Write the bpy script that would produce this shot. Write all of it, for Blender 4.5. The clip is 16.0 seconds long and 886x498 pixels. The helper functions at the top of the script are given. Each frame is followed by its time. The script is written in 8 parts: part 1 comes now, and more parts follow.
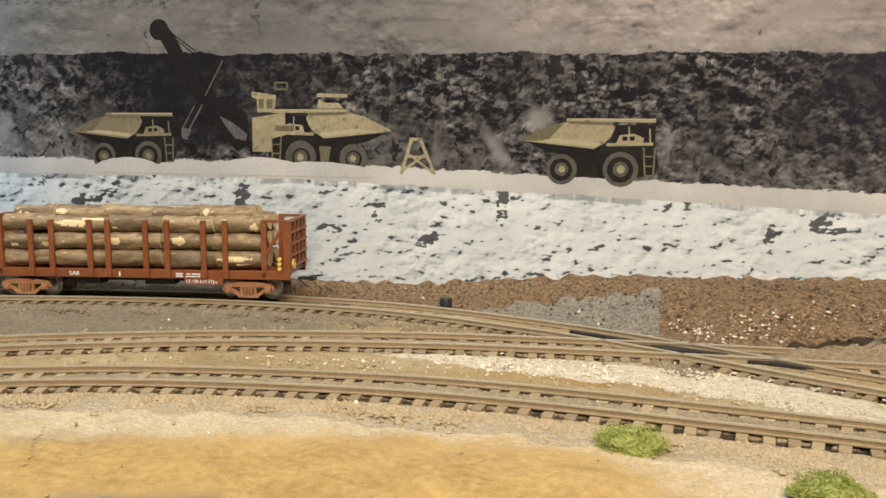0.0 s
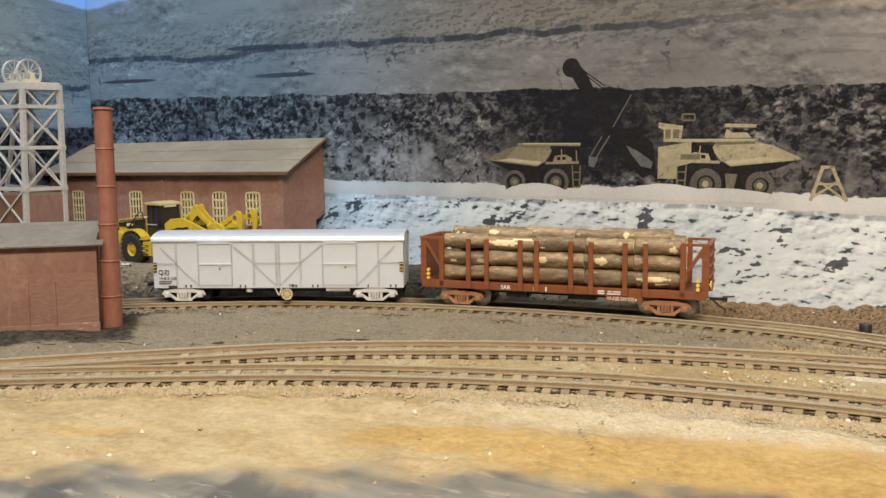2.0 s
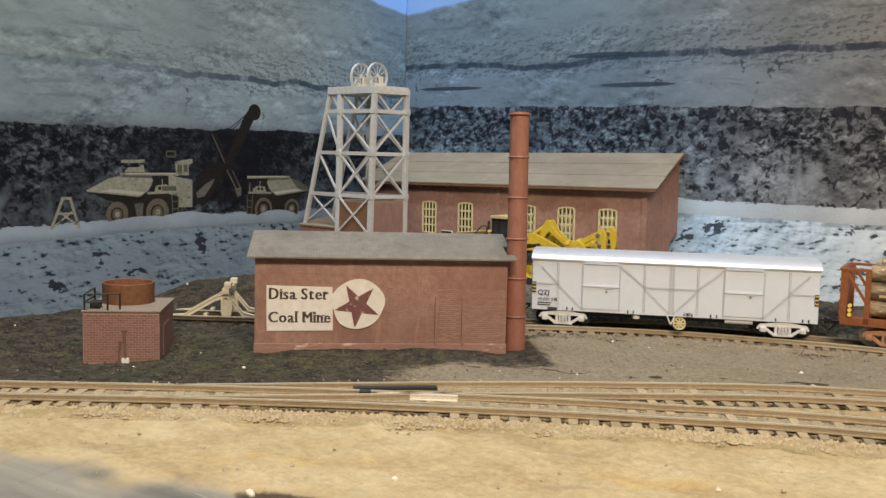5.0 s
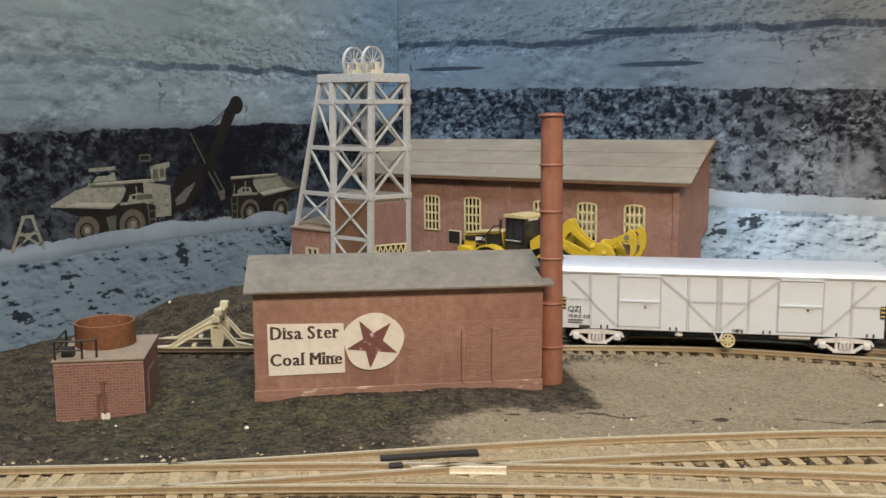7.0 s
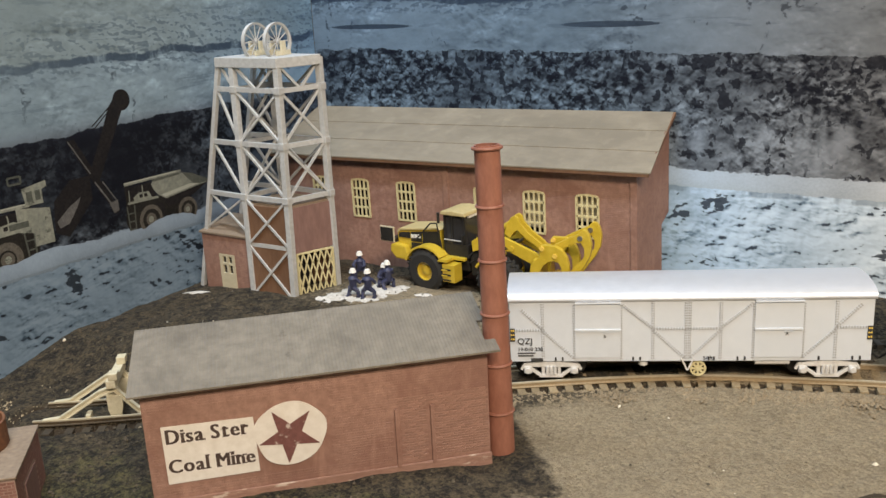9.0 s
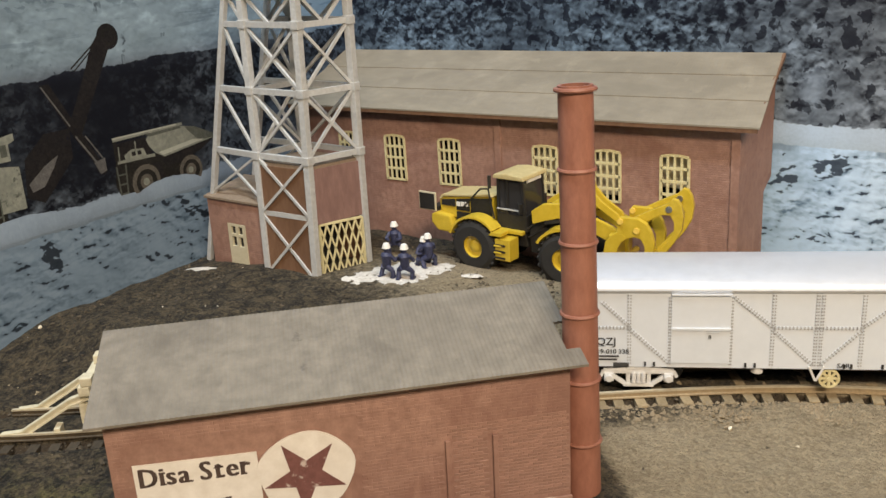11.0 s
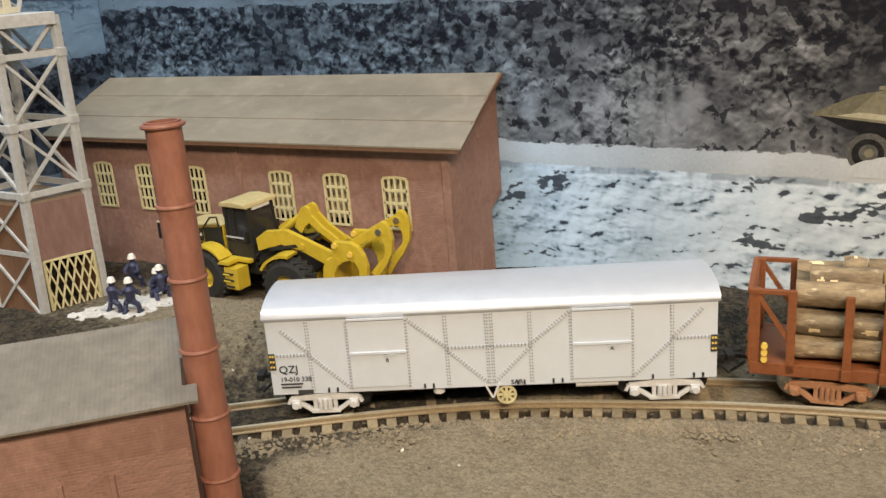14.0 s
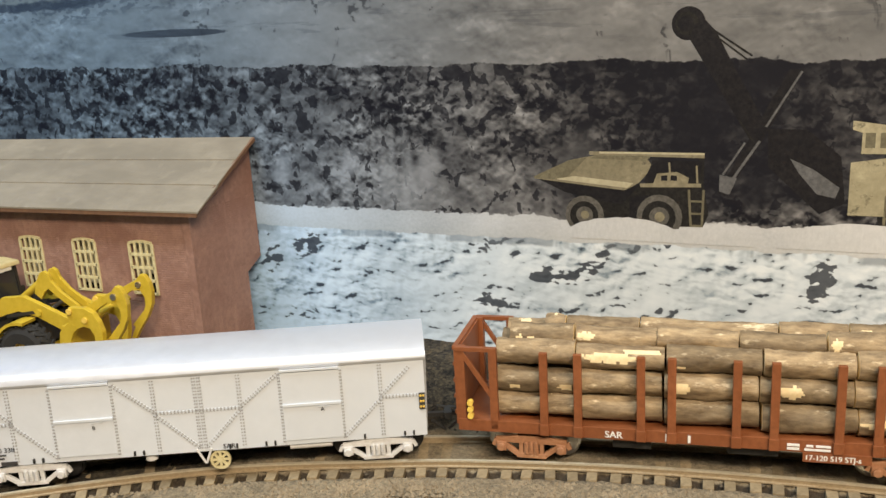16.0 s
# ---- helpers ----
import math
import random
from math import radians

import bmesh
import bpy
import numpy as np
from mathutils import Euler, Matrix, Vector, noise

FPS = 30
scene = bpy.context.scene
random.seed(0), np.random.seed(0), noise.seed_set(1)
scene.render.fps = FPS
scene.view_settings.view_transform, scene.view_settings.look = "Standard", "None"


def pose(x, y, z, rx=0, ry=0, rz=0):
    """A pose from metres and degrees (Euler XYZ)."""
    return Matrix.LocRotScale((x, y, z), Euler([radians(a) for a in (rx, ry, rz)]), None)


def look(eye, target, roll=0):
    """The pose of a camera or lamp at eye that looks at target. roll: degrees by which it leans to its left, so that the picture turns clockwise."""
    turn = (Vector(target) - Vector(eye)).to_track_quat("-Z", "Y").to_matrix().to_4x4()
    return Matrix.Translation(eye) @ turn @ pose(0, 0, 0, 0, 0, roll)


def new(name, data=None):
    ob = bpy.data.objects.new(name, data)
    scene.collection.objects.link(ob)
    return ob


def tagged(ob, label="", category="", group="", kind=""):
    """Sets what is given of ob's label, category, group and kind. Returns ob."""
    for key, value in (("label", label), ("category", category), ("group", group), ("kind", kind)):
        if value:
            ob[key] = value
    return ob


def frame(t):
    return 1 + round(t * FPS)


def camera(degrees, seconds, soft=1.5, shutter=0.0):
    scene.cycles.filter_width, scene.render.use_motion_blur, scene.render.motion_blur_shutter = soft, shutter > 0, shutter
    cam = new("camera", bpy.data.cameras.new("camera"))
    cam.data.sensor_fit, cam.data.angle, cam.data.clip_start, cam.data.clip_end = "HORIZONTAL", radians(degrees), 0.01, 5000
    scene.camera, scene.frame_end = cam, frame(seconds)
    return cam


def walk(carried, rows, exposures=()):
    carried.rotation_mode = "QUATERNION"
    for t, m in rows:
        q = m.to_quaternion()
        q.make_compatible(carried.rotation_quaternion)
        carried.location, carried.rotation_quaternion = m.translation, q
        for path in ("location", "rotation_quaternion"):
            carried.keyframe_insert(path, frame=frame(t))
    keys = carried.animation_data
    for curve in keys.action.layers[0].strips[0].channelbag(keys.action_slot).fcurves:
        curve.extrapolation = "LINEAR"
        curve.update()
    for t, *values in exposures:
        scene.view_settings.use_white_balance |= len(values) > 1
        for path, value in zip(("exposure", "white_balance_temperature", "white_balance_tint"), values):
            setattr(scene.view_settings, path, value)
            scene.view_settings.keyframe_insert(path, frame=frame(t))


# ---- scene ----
cam = camera(51.5, 16.0)
METRES, EYE, TILT, LEAN, TURN = 0.67, 0.0886, 0.0, 0.0, 13.5
ROWS = [
    (0.0, 0.0, 0.0, 0.0, 0.05, -7.66, -0.37),
    (0.5, -0.0438, -0.0135, 0.0061, 3.58, -7.6, -0.4),
    (1.0, -0.0727, -0.0307, 0.0088, 7.45, -7.22, -0.03),
    (1.5, -0.0945, -0.0529, 0.012, 11.15, -6.86, 0.22),
    (2.0, -0.1163, -0.0709, 0.0132, 15.72, -6.85, 0.29),
    (2.5, -0.136, -0.0863, 0.0153, 21.23, -6.63, 0.25),
    (3.0, -0.1563, -0.0923, 0.0137, 25.22, -6.49, 0.06),
    (3.5, -0.1779, -0.1015, 0.014, 26.99, -6.14, -0.16),
    (4.0, -0.2209, -0.1069, 0.0127, 27.22, -6.15, -0.81),
    (4.5, -0.2726, -0.0925, 0.0098, 25.58, -5.93, -1.27),
    (5.0, -0.335, -0.0774, 0.0067, 24.67, -5.83, -1.54),
    (5.2, -0.3503, -0.0667, 0.0045, 24.89, -5.95, -1.55),
    (7.3, -0.4000, 0.0030, 0.0432, 21.55, -8.87, 0.27),
    (7.5, -0.3865, 0.0099, 0.0442, 20.7, -8.97, 0.52),
    (8.0, -0.3956, 0.0267, 0.072, 20.52, -11.38, 1.79),
    (8.5, -0.4141, 0.0518, 0.101, 19.27, -13.66, 1.87),
    (9.0, -0.4275, 0.1004, 0.1199, 19.06, -16.31, 2.71),
    (9.5, -0.464, 0.1614, 0.1035, 19.44, -17.77, 2.27),
    (12.0, -0.4837, 0.217, 0.0917, 21.15, -18.7, 3.21),
    (12.5, -0.4603, 0.2218, 0.0947, 20.64, -18.51, 3.08),
    (13.0, -0.4319, 0.2318, 0.0947, 18.75, -18.63, 3.08),
    (13.5, -0.4029, 0.2405, 0.0955, 17.02, -18.49, 3.35),
    (14.0, -0.3679, 0.2495, 0.0928, 15.5, -18.24, 3.77),
    (14.5, -0.3315, 0.2602, 0.0937, 12.6, -17.86, 3.6),
    (15.0, -0.2934, 0.2746, 0.0943, 8.49, -17.27, 3.02),
    (15.5, -0.2748, 0.2727, 0.094, 8.3, -16.19, 3.04),
    (16.0, -0.2786, 0.2639, 0.0886, 9.07, -14.68, 2.67),
]
EXPOSURES = [(0.0, -0.15, 6750, 13), (0.5, -0.06, 6700, 12), (1.5, -0.12, 6750, 13), (4.0, -0.10, 6620, 12), (5.0, -0.12, 6700, 13), (8.5, -0.03, 6600, 13), (9.5, 0.0, 6950, 13), (13.0, 0.03, 7050, 14), (14.0, -0.03, 7000, 13), (16.0, 0.08, 6900, 12)]
walk(cam, [(t, pose(0, 0, EYE, TILT, LEAN, TURN) @ pose(METRES * x, METRES * y, METRES * z, 90 + pitch, roll, yaw)) for t, x, y, z, yaw, pitch, roll in ROWS], EXPOSURES)

# ---- world and light ----
world = bpy.data.worlds.new("room_air")
scene.world = world
world.use_nodes = True
world.node_tree.nodes["Background"].inputs[0].default_value = (0.8, 0.88, 1.0, 1)
world.node_tree.nodes["Background"].inputs[1].default_value = 0.03


def area_lamp(name, eye, target, sx, sy, watts, colour):
    data = bpy.data.lights.new(name, "AREA")
    data.shape, data.size, data.size_y, data.energy, data.color = "RECTANGLE", sx, sy, watts, colour
    ob = new(name, data)
    ob.matrix_world = look(eye, target)
    return ob


# unseen lamps: warm tube over the public side, cool fill over the back corner
area_lamp("tube_light", (0.26, -0.37, 0.82), (-0.06, 0.28, 0), 0.75, 0.12, 18.8, (1.0, 0.865, 0.69))
area_lamp("corner_fill_light", (-0.56, 0.10, 0.93), (-0.52, 0.34, 0), 0.5, 0.10, 8.5, (0.74, 0.88, 1.0))


# ---- materials ----
def nodes_of(name):
    m = bpy.data.materials.new(name)
    m.use_nodes = True
    t = m.node_tree
    return m, t, t.nodes["Principled BSDF"]


def node(t, kind, **values):
    n = t.nodes.new(kind)
    for key, value in values.items():
        n.inputs[key.replace("_", " ")].default_value = value
    return n


def ramp(t, source, stops, mode="LINEAR"):
    n = t.nodes.new("ShaderNodeValToRGB")
    n.color_ramp.interpolation = mode
    e = n.color_ramp.elements
    while len(e) < len(stops):
        e.new(0.5)
    for k, (p, c) in zip(e, stops):
        k.position = p
        k.color = (*c, 1) if len(c) == 3 else c
    t.links.new(source, n.inputs[0])
    return n.outputs[0]


def mix(t, fac, a, b, mode="MIX"):
    n = t.nodes.new("ShaderNodeMix")
    n.data_type, n.blend_type = "RGBA", mode
    for k, v in ((0, fac), (6, a), (7, b)):
        if isinstance(v, (int, float)):
            n.inputs[k].default_value = v
        elif isinstance(v, tuple):
            n.inputs[k].default_value = (*v, 1)
        else:
            t.links.new(v, n.inputs[k])
    return n.outputs[2]


def maths(t, op, a, b=0.0, c=0.0):
    n = t.nodes.new("ShaderNodeMath")
    n.operation = op
    for k, v in ((0, a), (1, b), (2, c)):
        if isinstance(v, (int, float)):
            n.inputs[k].default_value = v
        else:
            t.links.new(v, n.inputs[k])
    return n.outputs[0]


def smooth(t, x, lo, hi):
    n = t.nodes.new("ShaderNodeMapRange")
    n.interpolation_type = "SMOOTHSTEP"
    n.inputs[1].default_value, n.inputs[2].default_value = lo, hi
    t.links.new(x, n.inputs[0])
    return n.outputs[0]


def coords(t, scale=(1, 1, 1), where="Object"):
    tc = t.nodes.new("ShaderNodeTexCoord")
    mp = t.nodes.new("ShaderNodeMapping")
    mp.inputs["Scale"].default_value = scale
    t.links.new(tc.outputs[where], mp.inputs[0])
    return mp.outputs[0]


def noise_of(t, vec, scale, detail=5, rough=0.6, warp=0.0):
    n = node(t, "ShaderNodeTexNoise", Scale=scale, Detail=detail, Roughness=rough, Distortion=warp)
    t.links.new(vec, n.inputs["Vector"])
    return n.outputs[0]


def bump(t, bsdf, height, strength, distance):
    n = node(t, "ShaderNodeBump", Strength=strength, Distance=distance)
    t.links.new(height, n.inputs["Height"])
    t.links.new(n.outputs[0], bsdf.inputs["Normal"])


def surface(name, dark, light, worn=None, size=0.01, stretch=(1, 1, 1), rough=0.7, metal=0.0, relief=0.0002, vary=0.0, wear=0.62, gloss=0.0, stain=None):
    """A painted or natural surface: grain at one size, stains at ten times that, worn spots, fine relief."""
    m, t, b = nodes_of(name)
    v = coords(t, stretch)
    fine = noise_of(t, v, 1 / size * 3, 6, 0.65)
    broad = noise_of(t, v, 1 / size * 0.28, 4, 0.55, 0.4)
    col = ramp(t, fine, [(0.3, dark), (0.72, light)])
    col = mix(t, smooth(t, broad, 0.35, 0.75), col, mix(t, 0.55, col, dark))
    if stain:
        col = mix(t, maths(t, "MULTIPLY", smooth(t, noise_of(t, v, 1 / size * 0.35, 6, 0.65, 0.8), 0.44, 0.66), 0.6), col, stain)
        col = mix(t, maths(t, "MULTIPLY", smooth(t, noise_of(t, coords(t, (3, 3, 0.5)), 1 / size * 0.45, 5, 0.6, 0.3), 0.54, 0.72), 0.4), col, mix(t, 0.5, light, tuple(min(0.8, 1.25 * c) for c in light)))
    if worn:
        col = mix(t, maths(t, "MULTIPLY", smooth(t, noise_of(t, v, 1 / size * 0.9, 8, 0.7), wear, wear + 0.08), 0.8), col, worn)
    if vary:
        info = t.nodes.new("ShaderNodeObjectInfo")
        hsv = t.nodes.new("ShaderNodeHueSaturation")
        t.links.new(maths(t, "ADD", maths(t, "MULTIPLY", info.outputs["Random"], 2 * vary), 1 - vary), hsv.inputs["Value"])
        t.links.new(col, hsv.inputs["Color"])
        col = hsv.outputs[0]
    t.links.new(col, b.inputs["Base Color"])
    t.links.new(maths(t, "ADD", maths(t, "MULTIPLY", fine, 0.25), rough - 0.12), b.inputs["Roughness"])
    b.inputs["Metallic"].default_value = metal
    if name.startswith("printed"):
        b.inputs["Specular IOR Level"].default_value = 0.12
    if gloss:
        b.inputs["Coat Weight"].default_value = gloss
        b.inputs["Coat Roughness"].default_value = 0.25
    if relief:
        bump(t, b, fine, 0.6, relief)
    return m


BRICK = surface("painted_brick", (0.235, 0.130, 0.101), (0.405, 0.242, 0.186), (0.50, 0.34, 0.275), 0.009, rough=0.62, relief=0.0001, wear=0.68, stain=(0.20, 0.098, 0.075))
PLINTH = surface("rubbed_brick_paint", (0.235, 0.130, 0.101), (0.40, 0.240, 0.185), (0.62, 0.52, 0.44), 0.006, (0.5, 0.5, 2.0), rough=0.66, relief=0.0001, wear=0.57)
BRICK_PINK = surface("pink_brick", (0.185, 0.090, 0.074), (0.305, 0.160, 0.130), (0.40, 0.26, 0.22), 0.005, rough=0.65, relief=0.0001, vary=0.16, wear=0.68)
MORTAR = surface("pinkish_mortar", (0.30, 0.205, 0.170), (0.42, 0.30, 0.255), None, 0.004, rough=0.8, relief=0.0001)
BRICK_PIECE = surface("weathered_single_brick", (0.220, 0.122, 0.094), (0.360, 0.208, 0.158), (0.46, 0.31, 0.25), 0.006, rough=0.64, relief=0.0001, vary=0.14, wear=0.70)
PIPE_RED = surface("red_oxide_pipe", (0.225, 0.088, 0.058), (0.345, 0.150, 0.102), (0.12, 0.05, 0.04), 0.007, (1, 1, 0.4), rough=0.55, relief=0.00006, wear=0.66)
ROOF_GREY = surface("weathered_grey_roof", (0.150, 0.132, 0.105), (0.235, 0.210, 0.170), (0.105, 0.092, 0.075), 0.012, (1, 1, 1), rough=0.7, relief=0.00005, wear=0.64, stain=(0.105, 0.092, 0.074))
ROOF_TAN = surface("tan_sheet_roof", (0.21, 0.182, 0.138), (0.30, 0.264, 0.202), (0.16, 0.14, 0.11), 0.016, (0.5, 1, 1), rough=0.6, relief=0.00005, wear=0.66, stain=(0.17, 0.148, 0.112))
CREAM = surface("cream_plastic", (0.52, 0.47, 0.33), (0.70, 0.65, 0.49), (0.40, 0.36, 0.26), 0.006, rough=0.5, relief=0.00003, wear=0.7)
STEEL_GREY = surface("grey_painted_lattice", (0.40, 0.41, 0.41), (0.57, 0.58, 0.575), (0.64, 0.63, 0.59), 0.006, rough=0.55, relief=0.00004, wear=0.68)
WINDOW_YELLOW = surface("pale_yellow_bars", (0.55, 0.48, 0.26), (0.72, 0.66, 0.40), None, 0.005, rough=0.55, relief=0)
PANEL_BROWN = surface("brown_wood_panel", (0.13, 0.066, 0.036), (0.21, 0.115, 0.065), (0.27, 0.16, 0.11), 0.006, (1, 1, 0.25), rough=0.6, relief=0.00008, wear=0.66)
PANEL_MAUVE = surface("mauve_plank_panel", (0.17, 0.095, 0.082), (0.27, 0.16, 0.14), (0.40, 0.29, 0.26), 0.006, (1, 1, 0.22), rough=0.6, relief=0.00008, wear=0.64)
# near-black that stands in for the shade inside openings
DARK = surface("recess_shade", (0.008, 0.008, 0.009), (0.018, 0.017, 0.016), None, 0.004, rough=0.8, relief=0)
BLACK = surface("black_metal", (0.012, 0.012, 0.012), (0.03, 0.028, 0.026), (0.07, 0.06, 0.05), 0.004, rough=0.5, relief=0.00003, wear=0.68)
VAN_SILVER = surface("silver_grey_paint", (0.585, 0.630, 0.680), (0.645, 0.690, 0.740), (0.55, 0.57, 0.59), 0.02, rough=0.42, metal=0.0, relief=0.00002, wear=0.72)
VAN_ROOF = surface("silver_roof_paint", (0.62, 0.65, 0.70), (0.70, 0.73, 0.78), (0.56, 0.57, 0.58), 0.02, rough=0.34, metal=0.35, relief=0.00001, wear=0.74)
VAN_LINE = surface("riveted_strap_paint", (0.25, 0.26, 0.27), (0.50, 0.51, 0.53), (0.18, 0.18, 0.18), 0.0018, rough=0.5, relief=0.00003, wear=0.56)
VAN_BOGIE = surface("white_bogie_paint", (0.56, 0.56, 0.55), (0.74, 0.74, 0.73), (0.30, 0.28, 0.26), 0.004, rough=0.5, relief=0.00003, wear=0.66)
WAGON_RED = surface("red_oxide_paint", (0.185, 0.058, 0.020), (0.295, 0.099, 0.037), (0.31, 0.15, 0.075), 0.007, rough=0.45, relief=0.00003, wear=0.7)
BOGIE_RED = surface("dusty_red_bogie", (0.31, 0.142, 0.068), (0.46, 0.235, 0.128), (0.56, 0.37, 0.24), 0.004, rough=0.6, relief=0.00004, wear=0.62)
BARK = surface("grey_brown_bark", (0.10, 0.066, 0.036), (0.45, 0.340, 0.200), (0.70, 0.58, 0.39), 0.007, (0.30, 1, 1), rough=0.85, relief=0.0006, vary=0.32, wear=0.60)
CUT_WOOD = surface("pale_cut_wood", (0.74, 0.58, 0.32), (0.90, 0.76, 0.50), None, 0.003, rough=0.75, relief=0.0001)
CAT_YELLOW = surface("machine_yellow", (0.51, 0.36, 0.028), (0.63, 0.46, 0.050), (0.44, 0.33, 0.10), 0.008, rough=0.35, relief=0.00001, gloss=0.3, wear=0.72)
DULL_YELLOW = surface("dusty_dull_yellow", (0.44, 0.36, 0.17), (0.58, 0.49, 0.26), (0.36, 0.29, 0.15), 0.006, rough=0.55, relief=0.00002, wear=0.66)
TYRE = surface("black_rubber", (0.012, 0.012, 0.012), (0.028, 0.027, 0.025), (0.05, 0.045, 0.04), 0.003, rough=0.8, relief=0.0001)
RUST = surface("rusty_steel", (0.14, 0.058, 0.03), (0.27, 0.125, 0.06), (0.33, 0.19, 0.10), 0.005, rough=0.8, relief=0.0001, wear=0.6)
SLAB = surface("dusty_slab", (0.20, 0.150, 0.108), (0.31, 0.240, 0.175), (0.18, 0.13, 0.10), 0.006, rough=0.75, relief=0.00008, wear=0.66)
RAIL_SIDE = surface("dusty_rail", (0.29, 0.222, 0.135), (0.46, 0.365, 0.235), (0.48, 0.40, 0.28), 0.003, rough=0.55, metal=0.25, relief=0.00003, wear=0.66)
RAIL_HEAD = surface("rubbed_rail_head", (0.50, 0.44, 0.32), (0.70, 0.63, 0.48), (0.40, 0.32, 0.21), 0.004, rough=0.38, metal=0.35, relief=0.00002, wear=0.62)
# dead-end rail: grime and the shade there in one colour
RAIL_GRIMY_SHADE = surface("grimy_shaded_rail", (0.055, 0.040, 0.024), (0.13, 0.098, 0.060), (0.22, 0.18, 0.12), 0.003, rough=0.6, metal=0.2, relief=0.00003, wear=0.66)
SLEEPER = surface("dusty_sleeper", (0.27, 0.205, 0.118), (0.45, 0.355, 0.218), (0.48, 0.39, 0.255), 0.004, rough=0.85, relief=0.0001, vary=0.2, wear=0.6)
SLEEPER_BROWN = surface("brown_sleeper", (0.19, 0.145, 0.082), (0.37, 0.29, 0.180), (0.34, 0.28, 0.19), 0.004, rough=0.85, relief=0.0001, vary=0.2, wear=0.6)
# dead-end sleepers: grime plus shade put into the colour
SLEEPER_DARK = surface("grimy_shaded_sleeper", (0.030, 0.023, 0.015), (0.095, 0.073, 0.047), (0.16, 0.13, 0.085), 0.004, rough=0.85, relief=0.0001, vary=0.2, wear=0.62)
STONE_TAN = surface("tan_gravel", (0.30, 0.235, 0.145), (0.56, 0.475, 0.325), (0.72, 0.65, 0.50), 0.003, rough=0.9, relief=0.0002, wear=0.62)
STONE_DARK = surface("dark_gravel", (0.040, 0.032, 0.022), (0.15, 0.122, 0.085), (0.26, 0.22, 0.16), 0.003, rough=0.9, relief=0.0002, wear=0.66)
STONE_SAND = surface("sandy_ballast", (0.33, 0.255, 0.150), (0.56, 0.455, 0.290), (0.66, 0.58, 0.42), 0.003, rough=0.9, relief=0.0002, wear=0.64)
STONE_GREY = surface("grey_brown_ballast", (0.15, 0.118, 0.076), (0.36, 0.295, 0.200), (0.48, 0.42, 0.31), 0.003, rough=0.9, relief=0.0002, wear=0.66)
STONE_PALE = surface("pale_stone", (0.62, 0.56, 0.44), (0.84, 0.78, 0.65), None, 0.003, rough=0.85, relief=0.0002)
MOSS = surface("yellow_green_foam_foliage", (0.26, 0.31, 0.07), (0.46, 0.50, 0.16), (0.54, 0.54, 0.22), 0.003, rough=0.9, relief=0.0003, vary=0.15, wear=0.6)
NAVY = surface("navy_paint", (0.016, 0.020, 0.050), (0.060, 0.068, 0.14), (0.20, 0.20, 0.24), 0.003, rough=0.55, relief=0.00003)
WHITE = surface("white_paint", (0.70, 0.69, 0.65), (0.82, 0.81, 0.78), (0.55, 0.52, 0.46), 0.004, rough=0.6, relief=0.00003, wear=0.7)
PAPER = surface("aged_white_paper", (0.66, 0.62, 0.56), (0.80, 0.77, 0.72), (0.44, 0.33, 0.28), 0.010, rough=0.75, relief=0.00004, wear=0.64)
INK = surface("dark_brown_ink", (0.055, 0.035, 0.030), (0.09, 0.06, 0.05), (0.22, 0.16, 0.14), 0.004, rough=0.7, relief=0, wear=0.7)
INK_RED = surface("dark_red_ink", (0.13, 0.05, 0.045), (0.20, 0.085, 0.075), (0.60, 0.52, 0.47), 0.005, rough=0.7, relief=0, wear=0.555)
BLACK_INK = surface("black_lettering", (0.03, 0.03, 0.03), (0.06, 0.06, 0.06), None, 0.004, rough=0.6, relief=0)
AMBER = surface("yellow_reflector", (0.75, 0.50, 0.08), (0.85, 0.62, 0.14), None, 0.003, rough=0.4, relief=0)
PLASTER = surface("room_plaster", (0.52, 0.50, 0.46), (0.60, 0.58, 0.54), None, 0.2, rough=0.9, relief=0.0005)
BOARD = surface("baseboard_timber", (0.10, 0.075, 0.05), (0.18, 0.135, 0.09), None, 0.05, rough=0.7, relief=0.0003)
STEEL = surface("bright_steel", (0.45, 0.43, 0.40), (0.62, 0.60, 0.56), None, 0.004, rough=0.3, metal=0.9, relief=0)


def glass():
    m, t, b = nodes_of("smoked_glass")
    b.inputs["Base Color"].default_value = (0.03, 0.03, 0.032, 1)
    b.inputs["Roughness"].default_value = 0.08
    return m


GLASS = glass()


# ---- building helpers ----
def quad_box(bm, x0, x1, y0, y1, z0, z1, m=None):
    vs = [bm.verts.new((x, y, z)) for z in (z0, z1) for y in (y0, y1) for x in (x0, x1)]
    for f in ((0, 2, 3, 1), (4, 5, 7, 6), (0, 1, 5, 4), (2, 6, 7, 3), (0, 4, 6, 2), (1, 3, 7, 5)):
        bm.faces.new([vs[i] for i in f])
    if m:
        bmesh.ops.transform(bm, matrix=m, verts=vs)
    return vs


def beam(bm, p, q, w, h, up=(0, 0, 1)):
    """A square-cut bar from p to q, w wide across and h along up."""
    p, q, up = Vector(p), Vector(q), Vector(up)
    ax = (q - p).normalized()
    side = ax.cross(up)
    side = side.normalized() if side.length > 1e-6 else Vector((1, 0, 0))
    top = side.cross(ax).normalized()
    a = [bm.verts.new(e + side * sx * w / 2 + top * sz * h / 2) for e in (p, q) for sx, sz in ((-1, -1), (1, -1), (1, 1), (-1, 1))]
    for f in ((3, 2, 1, 0), (4, 5, 6, 7), (0, 1, 5, 4), (1, 2, 6, 5), (2, 3, 7, 6), (3, 0, 4, 7)):
        bm.faces.new([a[i] for i in f])


